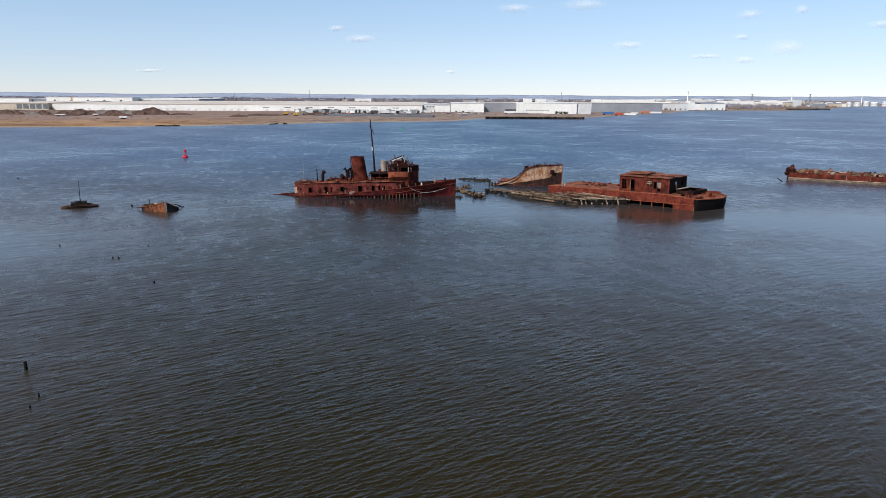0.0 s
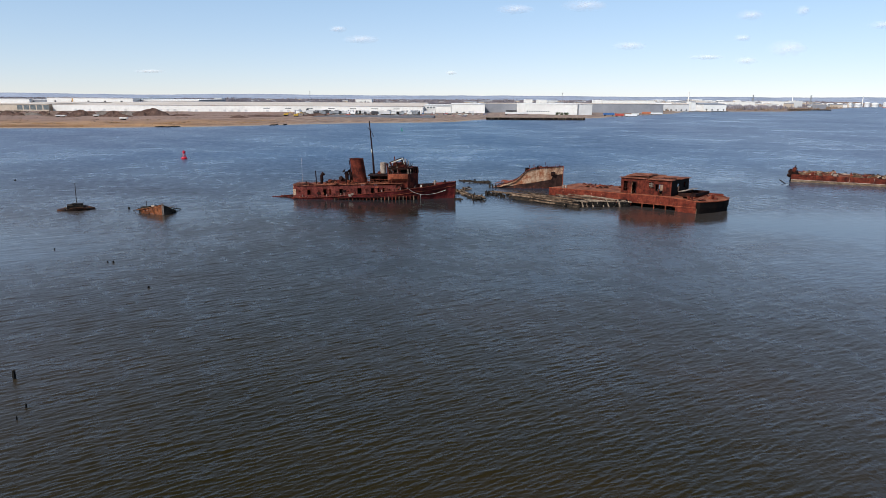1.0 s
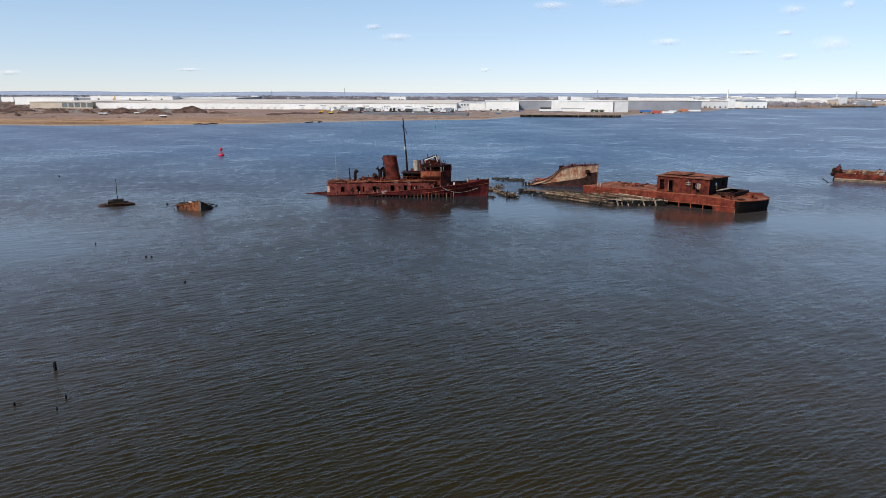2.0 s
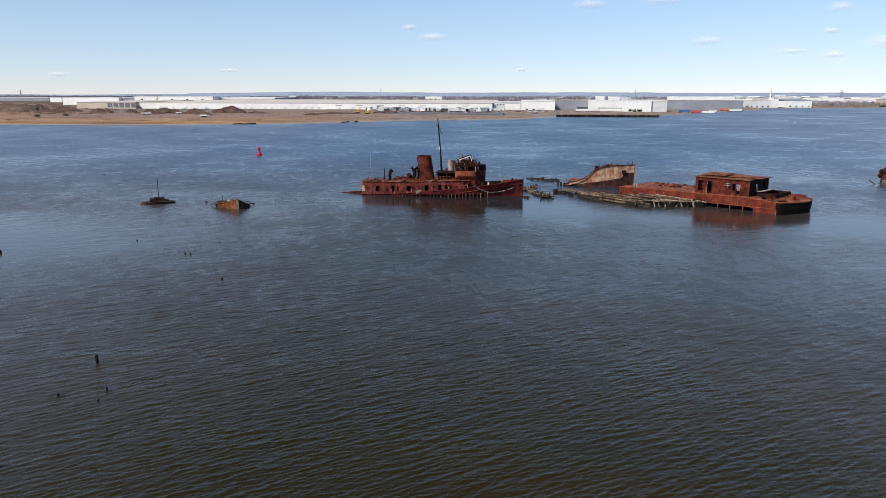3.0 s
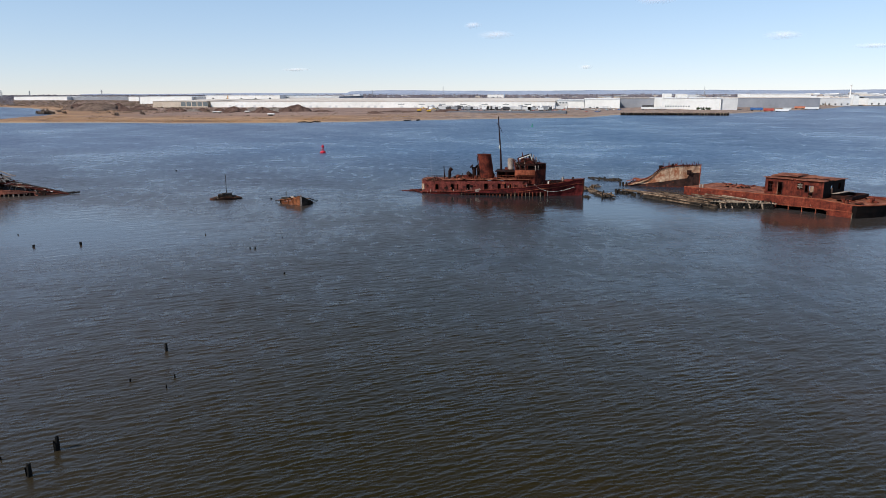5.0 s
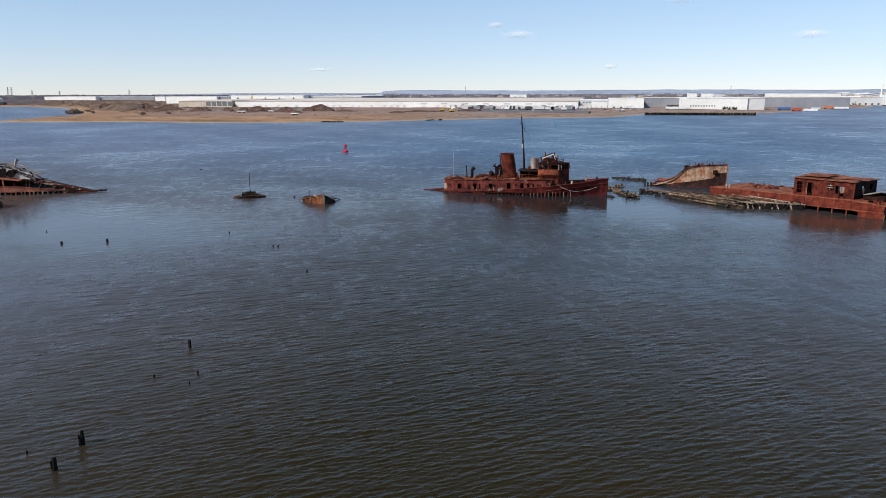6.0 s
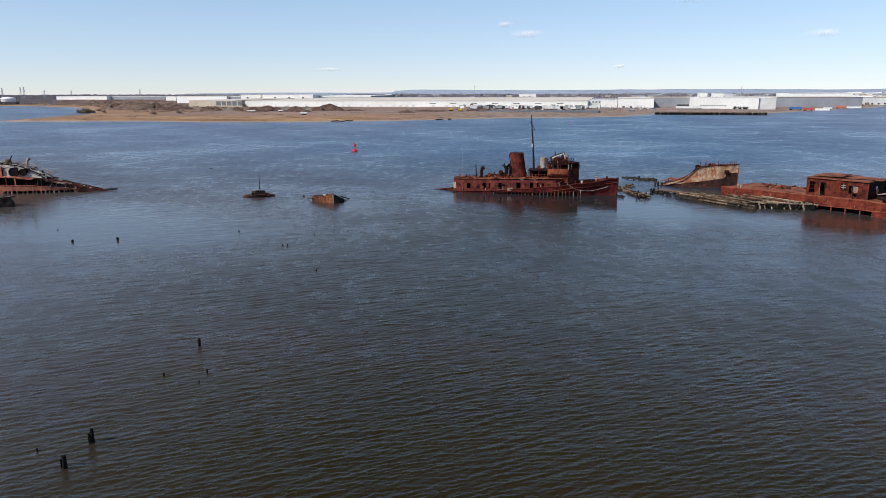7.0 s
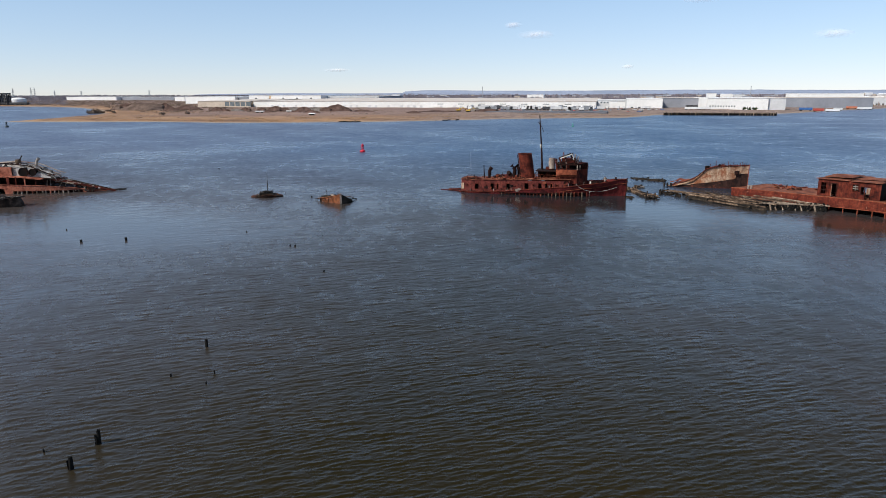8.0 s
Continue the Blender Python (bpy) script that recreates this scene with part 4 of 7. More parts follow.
for i in range(96):
    y = rng.choice((790, 815, 840, 870, 900))
    px = -188.1 + (-27.1 - -188.1) * (i + rng.uniform(-0.3, 0.3)) / 96
    mt = rng.choice((BOX_WHITE, BOX_WHITE, FACADE_PALE, FACADE_PALE, FACADE_PALE, STEEL_GREY, DARK_OPENING))
    trailer(px * y / 840, y, rng.choice((0, 90, 90, 80, 100, 10)), rng.uniform(5, 10), mt, "white box trailer parked in a yard" if mt is BOX_WHITE else "dark box trailer parked in a yard" if mt in (DARK_OPENING, TYRE) else "grey box trailer parked in a yard", "trailers in the yard", rng.uniform(2.2, 3.6))
for i in range(12):
    px = -28.4 + (48.6 - -28.4) * (i + rng.uniform(-0.3, 0.3)) / 12
    trailer(px, 880 + rng.uniform(-20, 30), rng.choice((0, 90, 85)), rng.uniform(5, 9), rng.choice((BOX_WHITE, BOX_WHITE, BOX_RED if i == 6 else BOX_WHITE)), "small box truck body parked near the bank", "trailers in the yard")
for px, y, w, mt, lb in ((203.0, 890, 14, BOX_BLUE, "blue"), (219.6, 895, 11, BOX_RED, "red"), (235.5, 905, 15, BOX_WHITE, "white"), (292.5, 1030, 13, BOX_ORANGE, "orange"), (305.2, 1030, 18, BOX_WHITE, "white"),
                         (258.5, 960, 10, BOX_WHITE, "white"), (72.3, 860, 24, BOX_WHITE, "white"), (88.9, 870, 14, BOX_WHITE, "white"), (-357.4, 620, 9, BOX_WHITE, "white"), (-333.3, 640, 5, BOX_WHITE, "white"), (-269.9, 560, 6, BOX_WHITE, "white")):
    trailer(px, y, 0, w, mt, f"{lb} container trailer parked on the bank", "containers on the bank", 2.5 if y > 700 else 0.9)


def car(x, y, rz, mt, label):
    ob = thing("car", pose(x, y, float(land_height(x, y)) - 0.05, 0, 0, rz), label, "car", "cars in the yard")
    bm = fresh()
    box(bm, 0, 4.5, 0, 1.8, 0.35, 0.95)
    part("body", bm, mt, ob)
    bm = fresh()
    loft(bm, [[(0.9, y0, 0.954), (3.6, y0, 0.954), (3.0, y1, 1.5), (1.4, y1, 1.5)] for y0, y1 in ((0.08, 0.2), (1.72, 1.6))], True, None, True)
    part("cabin", bm, GLAZING, ob)
    for a in (0.9, 3.6):
        for b in (-0.02, 1.6):
            bm = fresh()
            tube(bm, [(a, b, 0.33), (a, b + 0.22, 0.33)], 0.33, 9)
            part("wheel", bm, TYRE, ob)


for i in range(56):
    px = -172.8 + (48.3 - -172.8) * (i + rng.uniform(-0.4, 0.4)) / 56
    y = rng.choice((772, 800, 828, 858))
    mt, tone = rng.choice(((TYRE, "black"), (BOX_BLUE, "blue"), (STEEL_GREY, "grey"), (DARK_OPENING, "dark grey"), (BOX_RED, "red"), (BOX_WHITE, "white")))
    car(px * y / 850, y, rng.choice((0, 0, 90, 80)), mt, f"{tone} car parked in the yard")


def excavator(x, y):
    ob = thing("excavator", pose(x, y, float(land_height(x, y)), 0, 0, 15), "yellow tracked excavator on the bare bank", "excavator")
    for b in (-1.6, 1.0):
        bm = fresh()
        box(bm, -2.4, 2.4, b, b + 0.7, 0, 0.95)
        bmesh.ops.bevel(bm, geom=bm.edges[:], offset=0.25, segments=2, affect="EDGES")
        part("track", bm, TYRE, ob)
    bm = fresh()
    box(bm, -2.6, 1.8, -1.5, 1.5, 1.0, 2.4)
    part("body", bm, YELLOW, ob)
    bm = fresh()
    box(bm, 0.3, 1.8, -1.5, -0.1, 2.404, 3.3)
    part("cab", bm, YELLOW, ob)
    bm = fresh()
    tube(bm, [(1.8, 0.4, 2.0), (4.8, 0.4, 4.4), (7.2, 0.4, 2.4)], 0.35, 6, 0.22)
    part("boom", bm, YELLOW, ob)
    bm = fresh()
    box(bm, 6.8, 7.9, -0.2, 1.0, 1.0, 2.2)
    part("bucket", bm, RUST_DARK, ob)


excavator(-152.9, 690)
excavator(-170.2, 720)

# a long sealed strip of yard above the bank
ASPHALT = surface("grey_blue_asphalt", (0.10, 0.105, 0.12), (0.145, 0.15, 0.17), (0.19, 0.195, 0.215), 0.05, 0.6, 0.9, 0.0, 0.0, contrast=0.4)
bm = fresh()
box(bm, 0, 122, 0, 62, 1.5, 3.3)
whole("pavement", bm, ASPHALT, pose(-136, 690, 0), "long grey-blue sealed yard above the river bank", "pavement", kind="structure")
# dark drift timber stranded along the marsh edge
for x, y, rz, ln, n in ((-203, 471.5, 28, 16, 9), (-135, 516.5, 44, 7, 5), (-127, 525, 44, 3.5, 3)):
    ob = thing("driftwood", pose(x, y, 0.15, 0, 0, rz), "dark stranded drift timber on the marsh edge", "driftwood", "drift timber on the shore")
    for i in range(n):
        bm = fresh()
        a = ln * i / n + rng.uniform(-0.6, 0.6)
        beam(bm, (a, rng.uniform(-0.5, 0.5), rng.uniform(0.1, 0.6)), (min(ln, a + rng.uniform(2, 5)), rng.uniform(-0.5, 0.5), rng.uniform(0.1, 0.9)), rng.uniform(0.4, 0.7), rng.uniform(0.4, 0.7), 0.3)
        part("timber", bm, WET_SHADE_WOOD, ob)
# the timber wharf on the far bank
ob = thing("wharf", pose(40.5, 712, 0), "long dark timber wharf on piles before the white warehouses", "wharf")
WL = 143.1 - 40.5
bm = fresh()
box(bm, 0, WL, 0, 9, 2.2, 2.6)
part("deck", bm, PALEWOOD, ob)
for i in range(42):
    bm = fresh()
    x = WL * i / 41
    tube(bm, [(x, 0.4, -1.5), (x + rng.uniform(-0.2, 0.2), 0.2, 2.2 + rng.uniform(0, 0.9))], 0.42, 7, 0.36)
    part("post", bm, rng.choice((WET_SHADE_WOOD, WET_SHADE_WOOD, OLDWOOD, PALEWOOD)), ob)
bm = fresh()
box(bm, 0, WL, 2.6, 3.0, -1, 2.1)
part("bulkhead", bm, WET_SHADE_WOOD, ob)
ob = thing("jetty", pose(774.5, 1560, 0, 0, 0, 16), "low dark jetty running out from the far bank", "jetty")
bm = fresh()
box(bm, 0, 120, 0, 6, 1.6, 3.8)
part("deck", bm, TAR, ob)
for i in range(25):
    bm = fresh()
    tube(bm, [(i * 4.9 + 1, 0.5, -1), (i * 4.9 + 1, 0.5, 2.2)], 0.5, 6)
    part("post", bm, WET_SHADE_WOOD, ob)
ob = thing("ship", pose(1894.2, 3000, 0), "far red-hulled ship moored at the terminal", "ship")
bm = fresh()
loft(bm, [[(x, -b, 12), (x, -b * 0.9, -1), (x, b * 0.9, -1), (x, b, 12)] for x, b in ((0, 2), (8, 9), (60, 11), (150, 11), (165, 6))], False, None, False)
part("hull", bm, BOX_RED, ob)
bm = fresh()
box(bm, 100, 130, -9, 9, 12.01, 30)
part("superstructure", bm, FACADE_WHITE, ob)


# ---- clouds ----
def cloud(x, z, w, h, y=4700):
    """A thin bowed veil of vapour."""
    ob = thing("cloud", pose(x, y, z), "small thin white cloud low in the blue sky", "cloud", "clouds", "structure")
    bm = fresh()
    n = 12
    loft(bm, [[(w * (i / n - 0.5), -22 * (1 - (2 * i / n - 1) ** 2) * (1 - (2 * j / 6 - 1) ** 2), h * (j / 6 - 0.5)) for j in range(7)] for i in range(n + 1)])
    for f in bm.faces:
        f.smooth = True
    part("veil", bm, CLOUD, ob)


for x, z, w, h in ((901.4, 653, 230, 42), (445.2, 628, 190, 34), (-585.0, 431, 180, 30), (-736.3, 496, 90, 24), (1214.2, 398, 170, 30),
                   (2274.6, 387, 200, 55), (2004.9, 596, 140, 36), (2351.6, 628, 70, 36), (2890.3, 539, 140, 30), (23.4, 218, 60, 16),
                   (2004.9, 306, 120, 26), (1735.1, 328, 180, 18), (-3306.7, 196, 150, 22), (-4976.7, 196, 160, 22), (1966.4, 452, 90, 24), (-2022.3, 218, 160, 14)):
    cloud(x, z - 14, w * 1.5, h * 2.1)


# ---- the sunken steel tug ----
def tug_boat():
    ob = thing("tugboat", pose(-31.0, 135.25, 0, 0, 0, -0.4), "half-sunken rusty red steel tugboat with a tall funnel", "tugboat")
    half = lambda x: smooth_steps(x, [(-4.6, 0.08), (-3.2, 0.35), (-1.2, 0.9), (0.4, 2.7), (3, 3.5), (10, 3.75), (22, 3.7), (26, 3.1), (29, 2.0), (31.5, 0.75), (32.7, 0.06)])
    sheer = lambda x: smooth_steps(x, [(-4.6, 0.06), (-1, 0.16), (4, 0.34), (9, 0.58), (14, 1.05), (20, 1.65), (26, 2.4), (32.7, 3.25)])
    xs = [-4.6 + 37.3 * i / 90 for i in range(91)]
    flare = lambda x: smooth_steps(x, [(17, 0.95), (23, 0.84), (28, 0.55), (32.7, 0.4)])
    beamed = lambda x, z: half(x) * (flare(x) + (1 - flare(x)) * max(0, min(1, z / max(sheer(x), 0.3))))
    # shell plating of each side, rusted away in a ragged line along the water amidships
    for s, name in ((-1, "hull_side"), (1, "hull_side")):
        bm = fresh()
        rings = []
        for i, x in enumerate(xs):
            t = sheer(x)
            low = -1.2
            if 8.5 < x < 25.5:
                low = 0.34 + 0.10 * noise.noise((x * 1.7, s, 0)) + 0.06 * noise.noise((x * 6, s, 1)) + 0.03 * (x - 17) * (x > 17) / 8
            wl = lambda z: beamed(x, z)
            zs = [t, t - 0.12, t - (t - low) * 0.3, t - (t - low) * 0.55, t - (t - low) * 0.8, low]
            rings.append([(x, s * wl(z), z) for z in zs])
        loft(bm, rings, False, [0, 0, 0, 0, 1])
        dent(bm, 0.05, 1.2, 3.0 + s)
        h = part(name, bm, (MAROON, RUST_DARK), ob, "maroon hull plating rusted through at the waterline")
        h.modifiers.new("plate", "SOLIDIFY").thickness = 0.05
        # gunwale cap and rubbing strake
        bm = fresh()
        tube(bm, [(x, s * half(x), sheer(x) + 0.04) for x in xs[4:]], 0.09, 6)
        part("gunwale", bm, RUST, ob)
        bm = fresh()
        tube(bm, [(x, s * (beamed(x, sheer(x) - 0.75) + 0.05), sheer(x) - 0.75) for x in xs if x > 20], 0.055, 6)
        part("rubbing_strake", bm, RUST_BRIGHT, ob)
        x = 8.8
        while x < 25.3:
            bm = fresh()
            b = half(x) * 0.955 - 0.08
            beam(bm, (x, s * (b - 0.12), -0.8), (x + rng.uniform(-0.08, 0.08), s * b, 0.55 + sheer(x) * 0.12), rng.uniform(0.1, 0.2), 0.2, 0.05)
            part("hull_rib", bm, rng.choice((SLIME, RUST, RUST, RUST_BRIGHT)), ob)
            x += 0.72 + rng.uniform(-0.06, 0.06)
    # added dark plate standing for the shade behind the open ribs
    bm = fresh()
    box(bm, 8, 26, -2.2, -2.05, -1, 1.0)
    part("inner_bulkhead", bm, RUST_DARK, ob)
    # added backing, coloured black for the shade inside the doorways
    bm = fresh()
    box(bm, 0.9, 21.6, -1.75, -1.65, 0.3, 2.4)
    part("passage_wall", bm, SHADE_BLACK, ob, "black backing that gives the deckhouse doorways their shade")
    bm = fresh()
    loft(bm, [[(x, -half(x) * 0.97, sheer(x) - (0.06 if x < 2 else 0.55)), (x, 0, sheer(x) - (0.02 if x < 2 else 0.45)), (x, half(x) * 0.97, sheer(x) - (0.06 if x < 2 else 0.55))] for x in xs])
    dent(bm, 0.04, 0.9, 5)
    part("deck", bm, RUST_DARK, ob)
    # deckhouse walls with doors and ports
    Z0 = 0.35
    top = lambda x: 2.35 + 0.028 * x
    holes = [(2.8, 3.5, 0.35, 1.5), (6.0, 6.7, 0.35, 1.55), (7.2, 7.55, 0.35, 1.55), (9.2, 9.95, 0.35, 1.6), (12.8, 13.6, 0.4, 1.75), (15.5, 16.2, 0.45, 1.75), (16.8, 17.3, 0.5, 1.75), (17.9, 18.3, 0.55, 1.75), (1.1, 1.4, 1.0, 1.3), (5.0, 5.25, 1.0, 1.25), (10.8, 11.1, 0.95, 1.25), (14.4, 14.7, 1.2, 1.5), (19.0, 19.35, 1.2, 1.55), (20.6, 20.9, 1.3, 1.6)]
    for s in (-1, 1):
        bm = fresh()
        pierced(bm, 21.6, 2.25, 0.08, holes if s < 0 else holes[4:6], pose(0.4, s * 2.55 if s < 0 else 2.47, Z0, 0, -0.6, 0), 0.7)
        dent(bm, 0.05, 1.1, 7 + s)
        w = part("deckhouse_wall", bm, HOUSE_RED, ob, "rusty red deckhouse side with open doorways")
        if s < 0:
            for a, b, c, d in holes:
                bm = fresh()
                z = Z0 + 0.0105 * a
                for p, q in (((a, c), (a, d)), ((b, c), (b, d)), ((a, d), (b, d))):
                    beam(bm, (0.4 + p[0], -2.57, z + p[1]), (0.4 + q[0], -2.57, z + q[1]), 0.09, 0.09, 0.02)
                part("door_frame" if b - a > 0.6 else "port_frame", bm, RUST_BRIGHT if rng.random() < 0.15 else RUST, w)
    bm = fresh()
    pierced(bm, 5.0, 2.2, 0.08, [(1.0, 1.8, 0.2, 1.6), (3.4, 4.0, 1.0, 1.5)], pose(0.4, 2.47, Z0, 0, 0, -90), 0.8)
    dent(bm, 0.06, 0.8, 3)
    part("deckhouse_end", bm, WHITE_RUST, ob, "deckhouse end with flaking pale paint")
    bm = fresh()
    pierced(bm, 5.0, 2.4, 0.08, [(2.0, 3.0, 0.3, 2.0)], pose(21.95, 2.47, Z0 + 0.2, 0, 0, -90), 0.8)
    part("deckhouse_end", bm, RUST, ob)
    bm = fresh()
    n = 44
    rows = loft(bm, [[(0.1 + 22.1 * i / n, y * (1 + 0.03 * noise.noise((i * 0.7, y, 0))), top(22 * i / n) + 0.28 + 0.1 * (1 - abs(y) / 2.7) + 0.05 * noise.noise((i * 0.5, y * 2, 4))) for y in (-2.75, -1.8, -0.9, 0, 0.9, 1.8, 2.75)] for i in range(n + 1)])
    bmesh.ops.delete(bm, geom=[f for f in bm.faces if noise.noise(f.calc_center_median() * 0.55 + Vector((4, 2, 0))) > 0.42], context="FACES")
    r = part("deckhouse_roof", bm, DECKRUST, ob, "holed and rust-eaten deckhouse roof")
    r.modifiers.new("plate", "SOLIDIFY").thickness = 0.07
    # funnel
    fx, fz = 13.55, 2.9
    bm = fresh()
    rings = []
    for i in range(17):
        k = i / 16
        rings.append([(fx - 0.75 * k + (1.42 - 0.06 * k) * math.cos(a), (1.30 - 0.06 * k) * math.sin(a), fz + 4.95 * k + 0.04 * noise.noise((math.cos(a) * 3, math.sin(a) * 3, 8)) * (i == 16)) for a in [2 * math.pi * j / 28 for j in range(28)]])
    loft(bm, rings, True)
    dent(bm, 0.05, 1.1, 2)
    f = part("funnel", bm, RUST, ob, "tall rust-brown funnel leaning aft")
    f.modifiers.new("plate", "SOLIDIFY").thickness = 0.06
    for k in (0.03, 0.5, 0.985):
        bm = fresh()
        tube(bm, [(fx - 0.75 * k + 1.42 * math.cos(a), 1.30 * math.sin(a), fz + 4.95 * k) for a in [2 * math.pi * j / 28 for j in range(29)]], 0.05, 5)
        part("funnel_band", bm, RUST, f)
    bm = fresh()
    tube(bm, [(fx - 1.45, -0.6, fz), (fx - 2.15, -0.6, fz + 4.7)], 0.09, 6)
    part("steam_pipe", bm, RUST_DARK, ob)
    # mast with a yard, stays and a pale lamp box
    bm = fresh()
    tube(bm, [(16.4, 0.2, 2.6), (16.1, 0.2, 8.0), (15.5, 0.2, 15.3)], 0.25, 8, 0.09)
    m = part("mast", bm, RUST_DARK, ob, "thin dark mast leaning aft")
    bm = fresh()
    tube(bm, [(15.2, 0.2, 14.0), (16.0, 0.2, 13.0), (16.35, 0.2, 12.1)], 0.06, 5)
    part("gaff", bm, RUST_DARK, m)
    bm = fresh()
    box(bm, 15.75, 15.98, -0.1, 0.4, 9.0, 9.7)
    part("mast_lamp", bm, ROPE, m, "pale lamp box on the mast")
    for a, b in (((15.7, 0.2, 12.8), (12.4, -1.4, 7.6)), ((15.6, 0.2, 14.4), (20.0, 0.2, 6.8))):
        bm = fresh()
        tube(bm, [a, b], 0.012, 4)
        part("stay", bm, RUST_DARK, m)
    # ventilators and poles on the after house
    def cowl(x, y, z, h, r, face):
        bm = fresh()
        d = Vector((math.cos(radians(face)), math.sin(radians(face)), 0))
        base = Vector((x, y, z))
        tube(bm, [base, base + Vector((0, 0, h * 0.7)), base + Vector((0, 0, h * 0.85)) + d * r * 0.5, base + Vector((0, 0, h)) + d * r * 1.8], r, 10, r * 1.5)
        return part("cowl_vent", bm, RUST_DARK, ob, "dark rusted cowl ventilator")
    cowl(5.75, -0.4, 2.6, 2.3, 0.26, 10)
    cowl(10.95, -0.9, 2.8, 2.7, 0.34, 200)
    cowl(11.6, 0.8, 2.8, 2.4, 0.34, 150)
    cowl(9.9, -0.2, 2.7, 1.3, 0.3, 240)
    for x, y, h, r in ((4.75, -0.6, 2.9, 0.13), (10.5, -1.6, 1.6, 0.1), (1.8, 0.0, 5.4, 0.03), (8.2, 1.0, 1.3, 0.08)):
        bm = fresh()
        tube(bm, [(x, y, 2.5), (x + rng.uniform(-0.15, 0.05), y, 2.5 + h)], r, 7, r * 0.7)
        part("pole", bm, PALE_STEEL if r < 0.05 else RUST_DARK, ob)
    for i in range(16):
        bm = fresh()
        x, y = rng.uniform(6.6, 12.2), rng.uniform(-2.1, 1.6)
        if i % 3 == 0:
            tube(bm, [(x, y, 2.65), (x + rng.uniform(-0.2, 0.2), y, 2.65 + rng.uniform(0.4, 1.0))], rng.uniform(0.12, 0.3), 8)
        else:
            a = rng.uniform(0, 180)
            box(bm, -rng.uniform(0.2, 0.7), rng.uniform(0.2, 0.6), -0.25, rng.uniform(0.1, 0.5), -0.2, rng.uniform(0.1, 0.7), pose(x, y, 2.85, rng.uniform(-35, 35), rng.uniform(-35, 35), a))
            dent(bm, 0.22, 0.5, i)
        part("deck_fitting", bm, rng.choice((RUST, RUST_DARK, RUST_DARK, RUST_DARK, RUST_BRIGHT)), ob)
    # engine skylight
    bm = fresh()
    loft(bm, [[(x, -1.0, 2.6), (x, -1.0, 3.0), (x, 0, 3.55), (x, 1.0, 3.0), (x, 1.0, 2.6)] for x in (8.4, 9.2, 10.0, 10.8)], False, None, False)
    part("skylight", bm, RUST, ob)
    # railings along the house top
    def rail(x0, x1, y, z, h, n, mt=RUST):
        bm = fresh()
        for i in range(n + 1):
            x = x0 + (x1 - x0) * i / n
            tube(bm, [(x, y, z), (x + rng.uniform(-0.05, 0.05), y, z + h)], 0.03, 5)
        for k in (0.5, 1.0):
            tube(bm, [(x0 + (x1 - x0) * i / n, y, z + h * k + rng.uniform(-0.04, 0.04)) for i in range(n + 1)], 0.03, 5)
        part("railing", bm, mt, ob)
    rail(15.2, 20.0, -2.6, 3.0, 0.95, 8, RUST_BRIGHT)
    bm = fresh()
    box(bm, 0.42, 0.95, -2.66, -2.6, 0.75, 1.9)
    dent(bm, 0.05, 0.5, 2)
    part("corner_plate", bm, WHITE_RUST, ob, "flaking pale corner plate of the deckhouse")
    rail(0.6, 4.4, -2.5, 2.6, 0.4, 6, RUST_DARK)
    rail(0.6, 4.4, 2.5, 2.6, 0.4, 6, RUST_DARK)
    # shelter behind the bridge: roof on posts over a dark recess
    bm = fresh()
    box(bm, 15.3, 19.7, -2.1, 2.1, 4.55, 4.72)
    dent(bm, 0.1, 2, 1)
    part("shelter_roof", bm, RUST_DARK, ob)
    bm = fresh()
    pierced(bm, 4.0, 1.7, 0.06, [(0.4, 1.9, 0.3, 1.4), (2.3, 3.6, 0.2, 1.5)], pose(15.6, -1.0, 2.95), 0.8)
    part("shelter_wall", bm, RUST_DARK, ob)
    bm = fresh()
    pierced(bm, 4.0, 1.6, 0.06, [], pose(15.6, 1.2, 2.95), 0.8)
    part("shelter_wall", bm, RUST_DARK, ob)
    bm = fresh()
    pierced(bm, 2.2, 1.6, 0.06, [], pose(15.6, -1.0, 2.95, 0, 0, 90), 0.8)
    part("shelter_wall", bm, RUST_DARK, ob)
    for x in (15.5, 17.5, 19.4):
        bm = fresh()
        beam(bm, (x, -2.0, 2.95), (x, -2.0, 4.55), 0.1, 0.1)
        part("post", bm, RUST, ob)
    bm = fresh()
    box(bm, 17.0, 18.4, 0.2, 1.6, 4.73, 5.2)
    part("locker", bm, RUST, ob)
    # bridge tower
    bm = fresh()
    outline = [(19.3, -2.05), (23.3, -2.2), (24.3, -1.1), (25.05, -0.25), (25.2, 0.0), (25.05, 0.25), (24.3, 1.1), (23.3, 2.2), (19.3, 2.05)]
    rows = loft(bm, [[(x, y, z) for x, y in outline] for z in (2.3, 2.9, 3.5, 4.2, 5.05)], True)
    dent(bm, 0.05, 1.0, 6)
    t = part("bridge_tower", bm, RUST, ob, "rusty bridge tower with a rounded front")
    t.modifiers.new("plate", "SOLIDIFY").thickness = 0.06
    # wheelhouse ring of window posts
    for i, (x, y) in enumerate(outline):
        nx, ny = outline[(i + 1) % len(outline)]
        for k in (0, 0.5):
            if i == 8 and k:
                continue
            bm = fresh()
            px, py = x + (nx - x) * k, y + (ny - y) * k
            beam(bm, (px, py, 5.0), (px + rng.uniform(-0.04, 0.04), py, 5.95), 0.16, 0.1)
            part("window_post", bm, PALE_STEEL if i == 1 else RUST, ob)
    bm = fresh()
    loft(bm, [[(x, y, 5.9) for x, y in outline], [(x, y, 6.2) for x, y in outline]], True)
    part("wheelhouse_head", bm, RUST_DARK, ob)
    # added back panel, black for the dim inside seen through the windows
    bm = fresh()
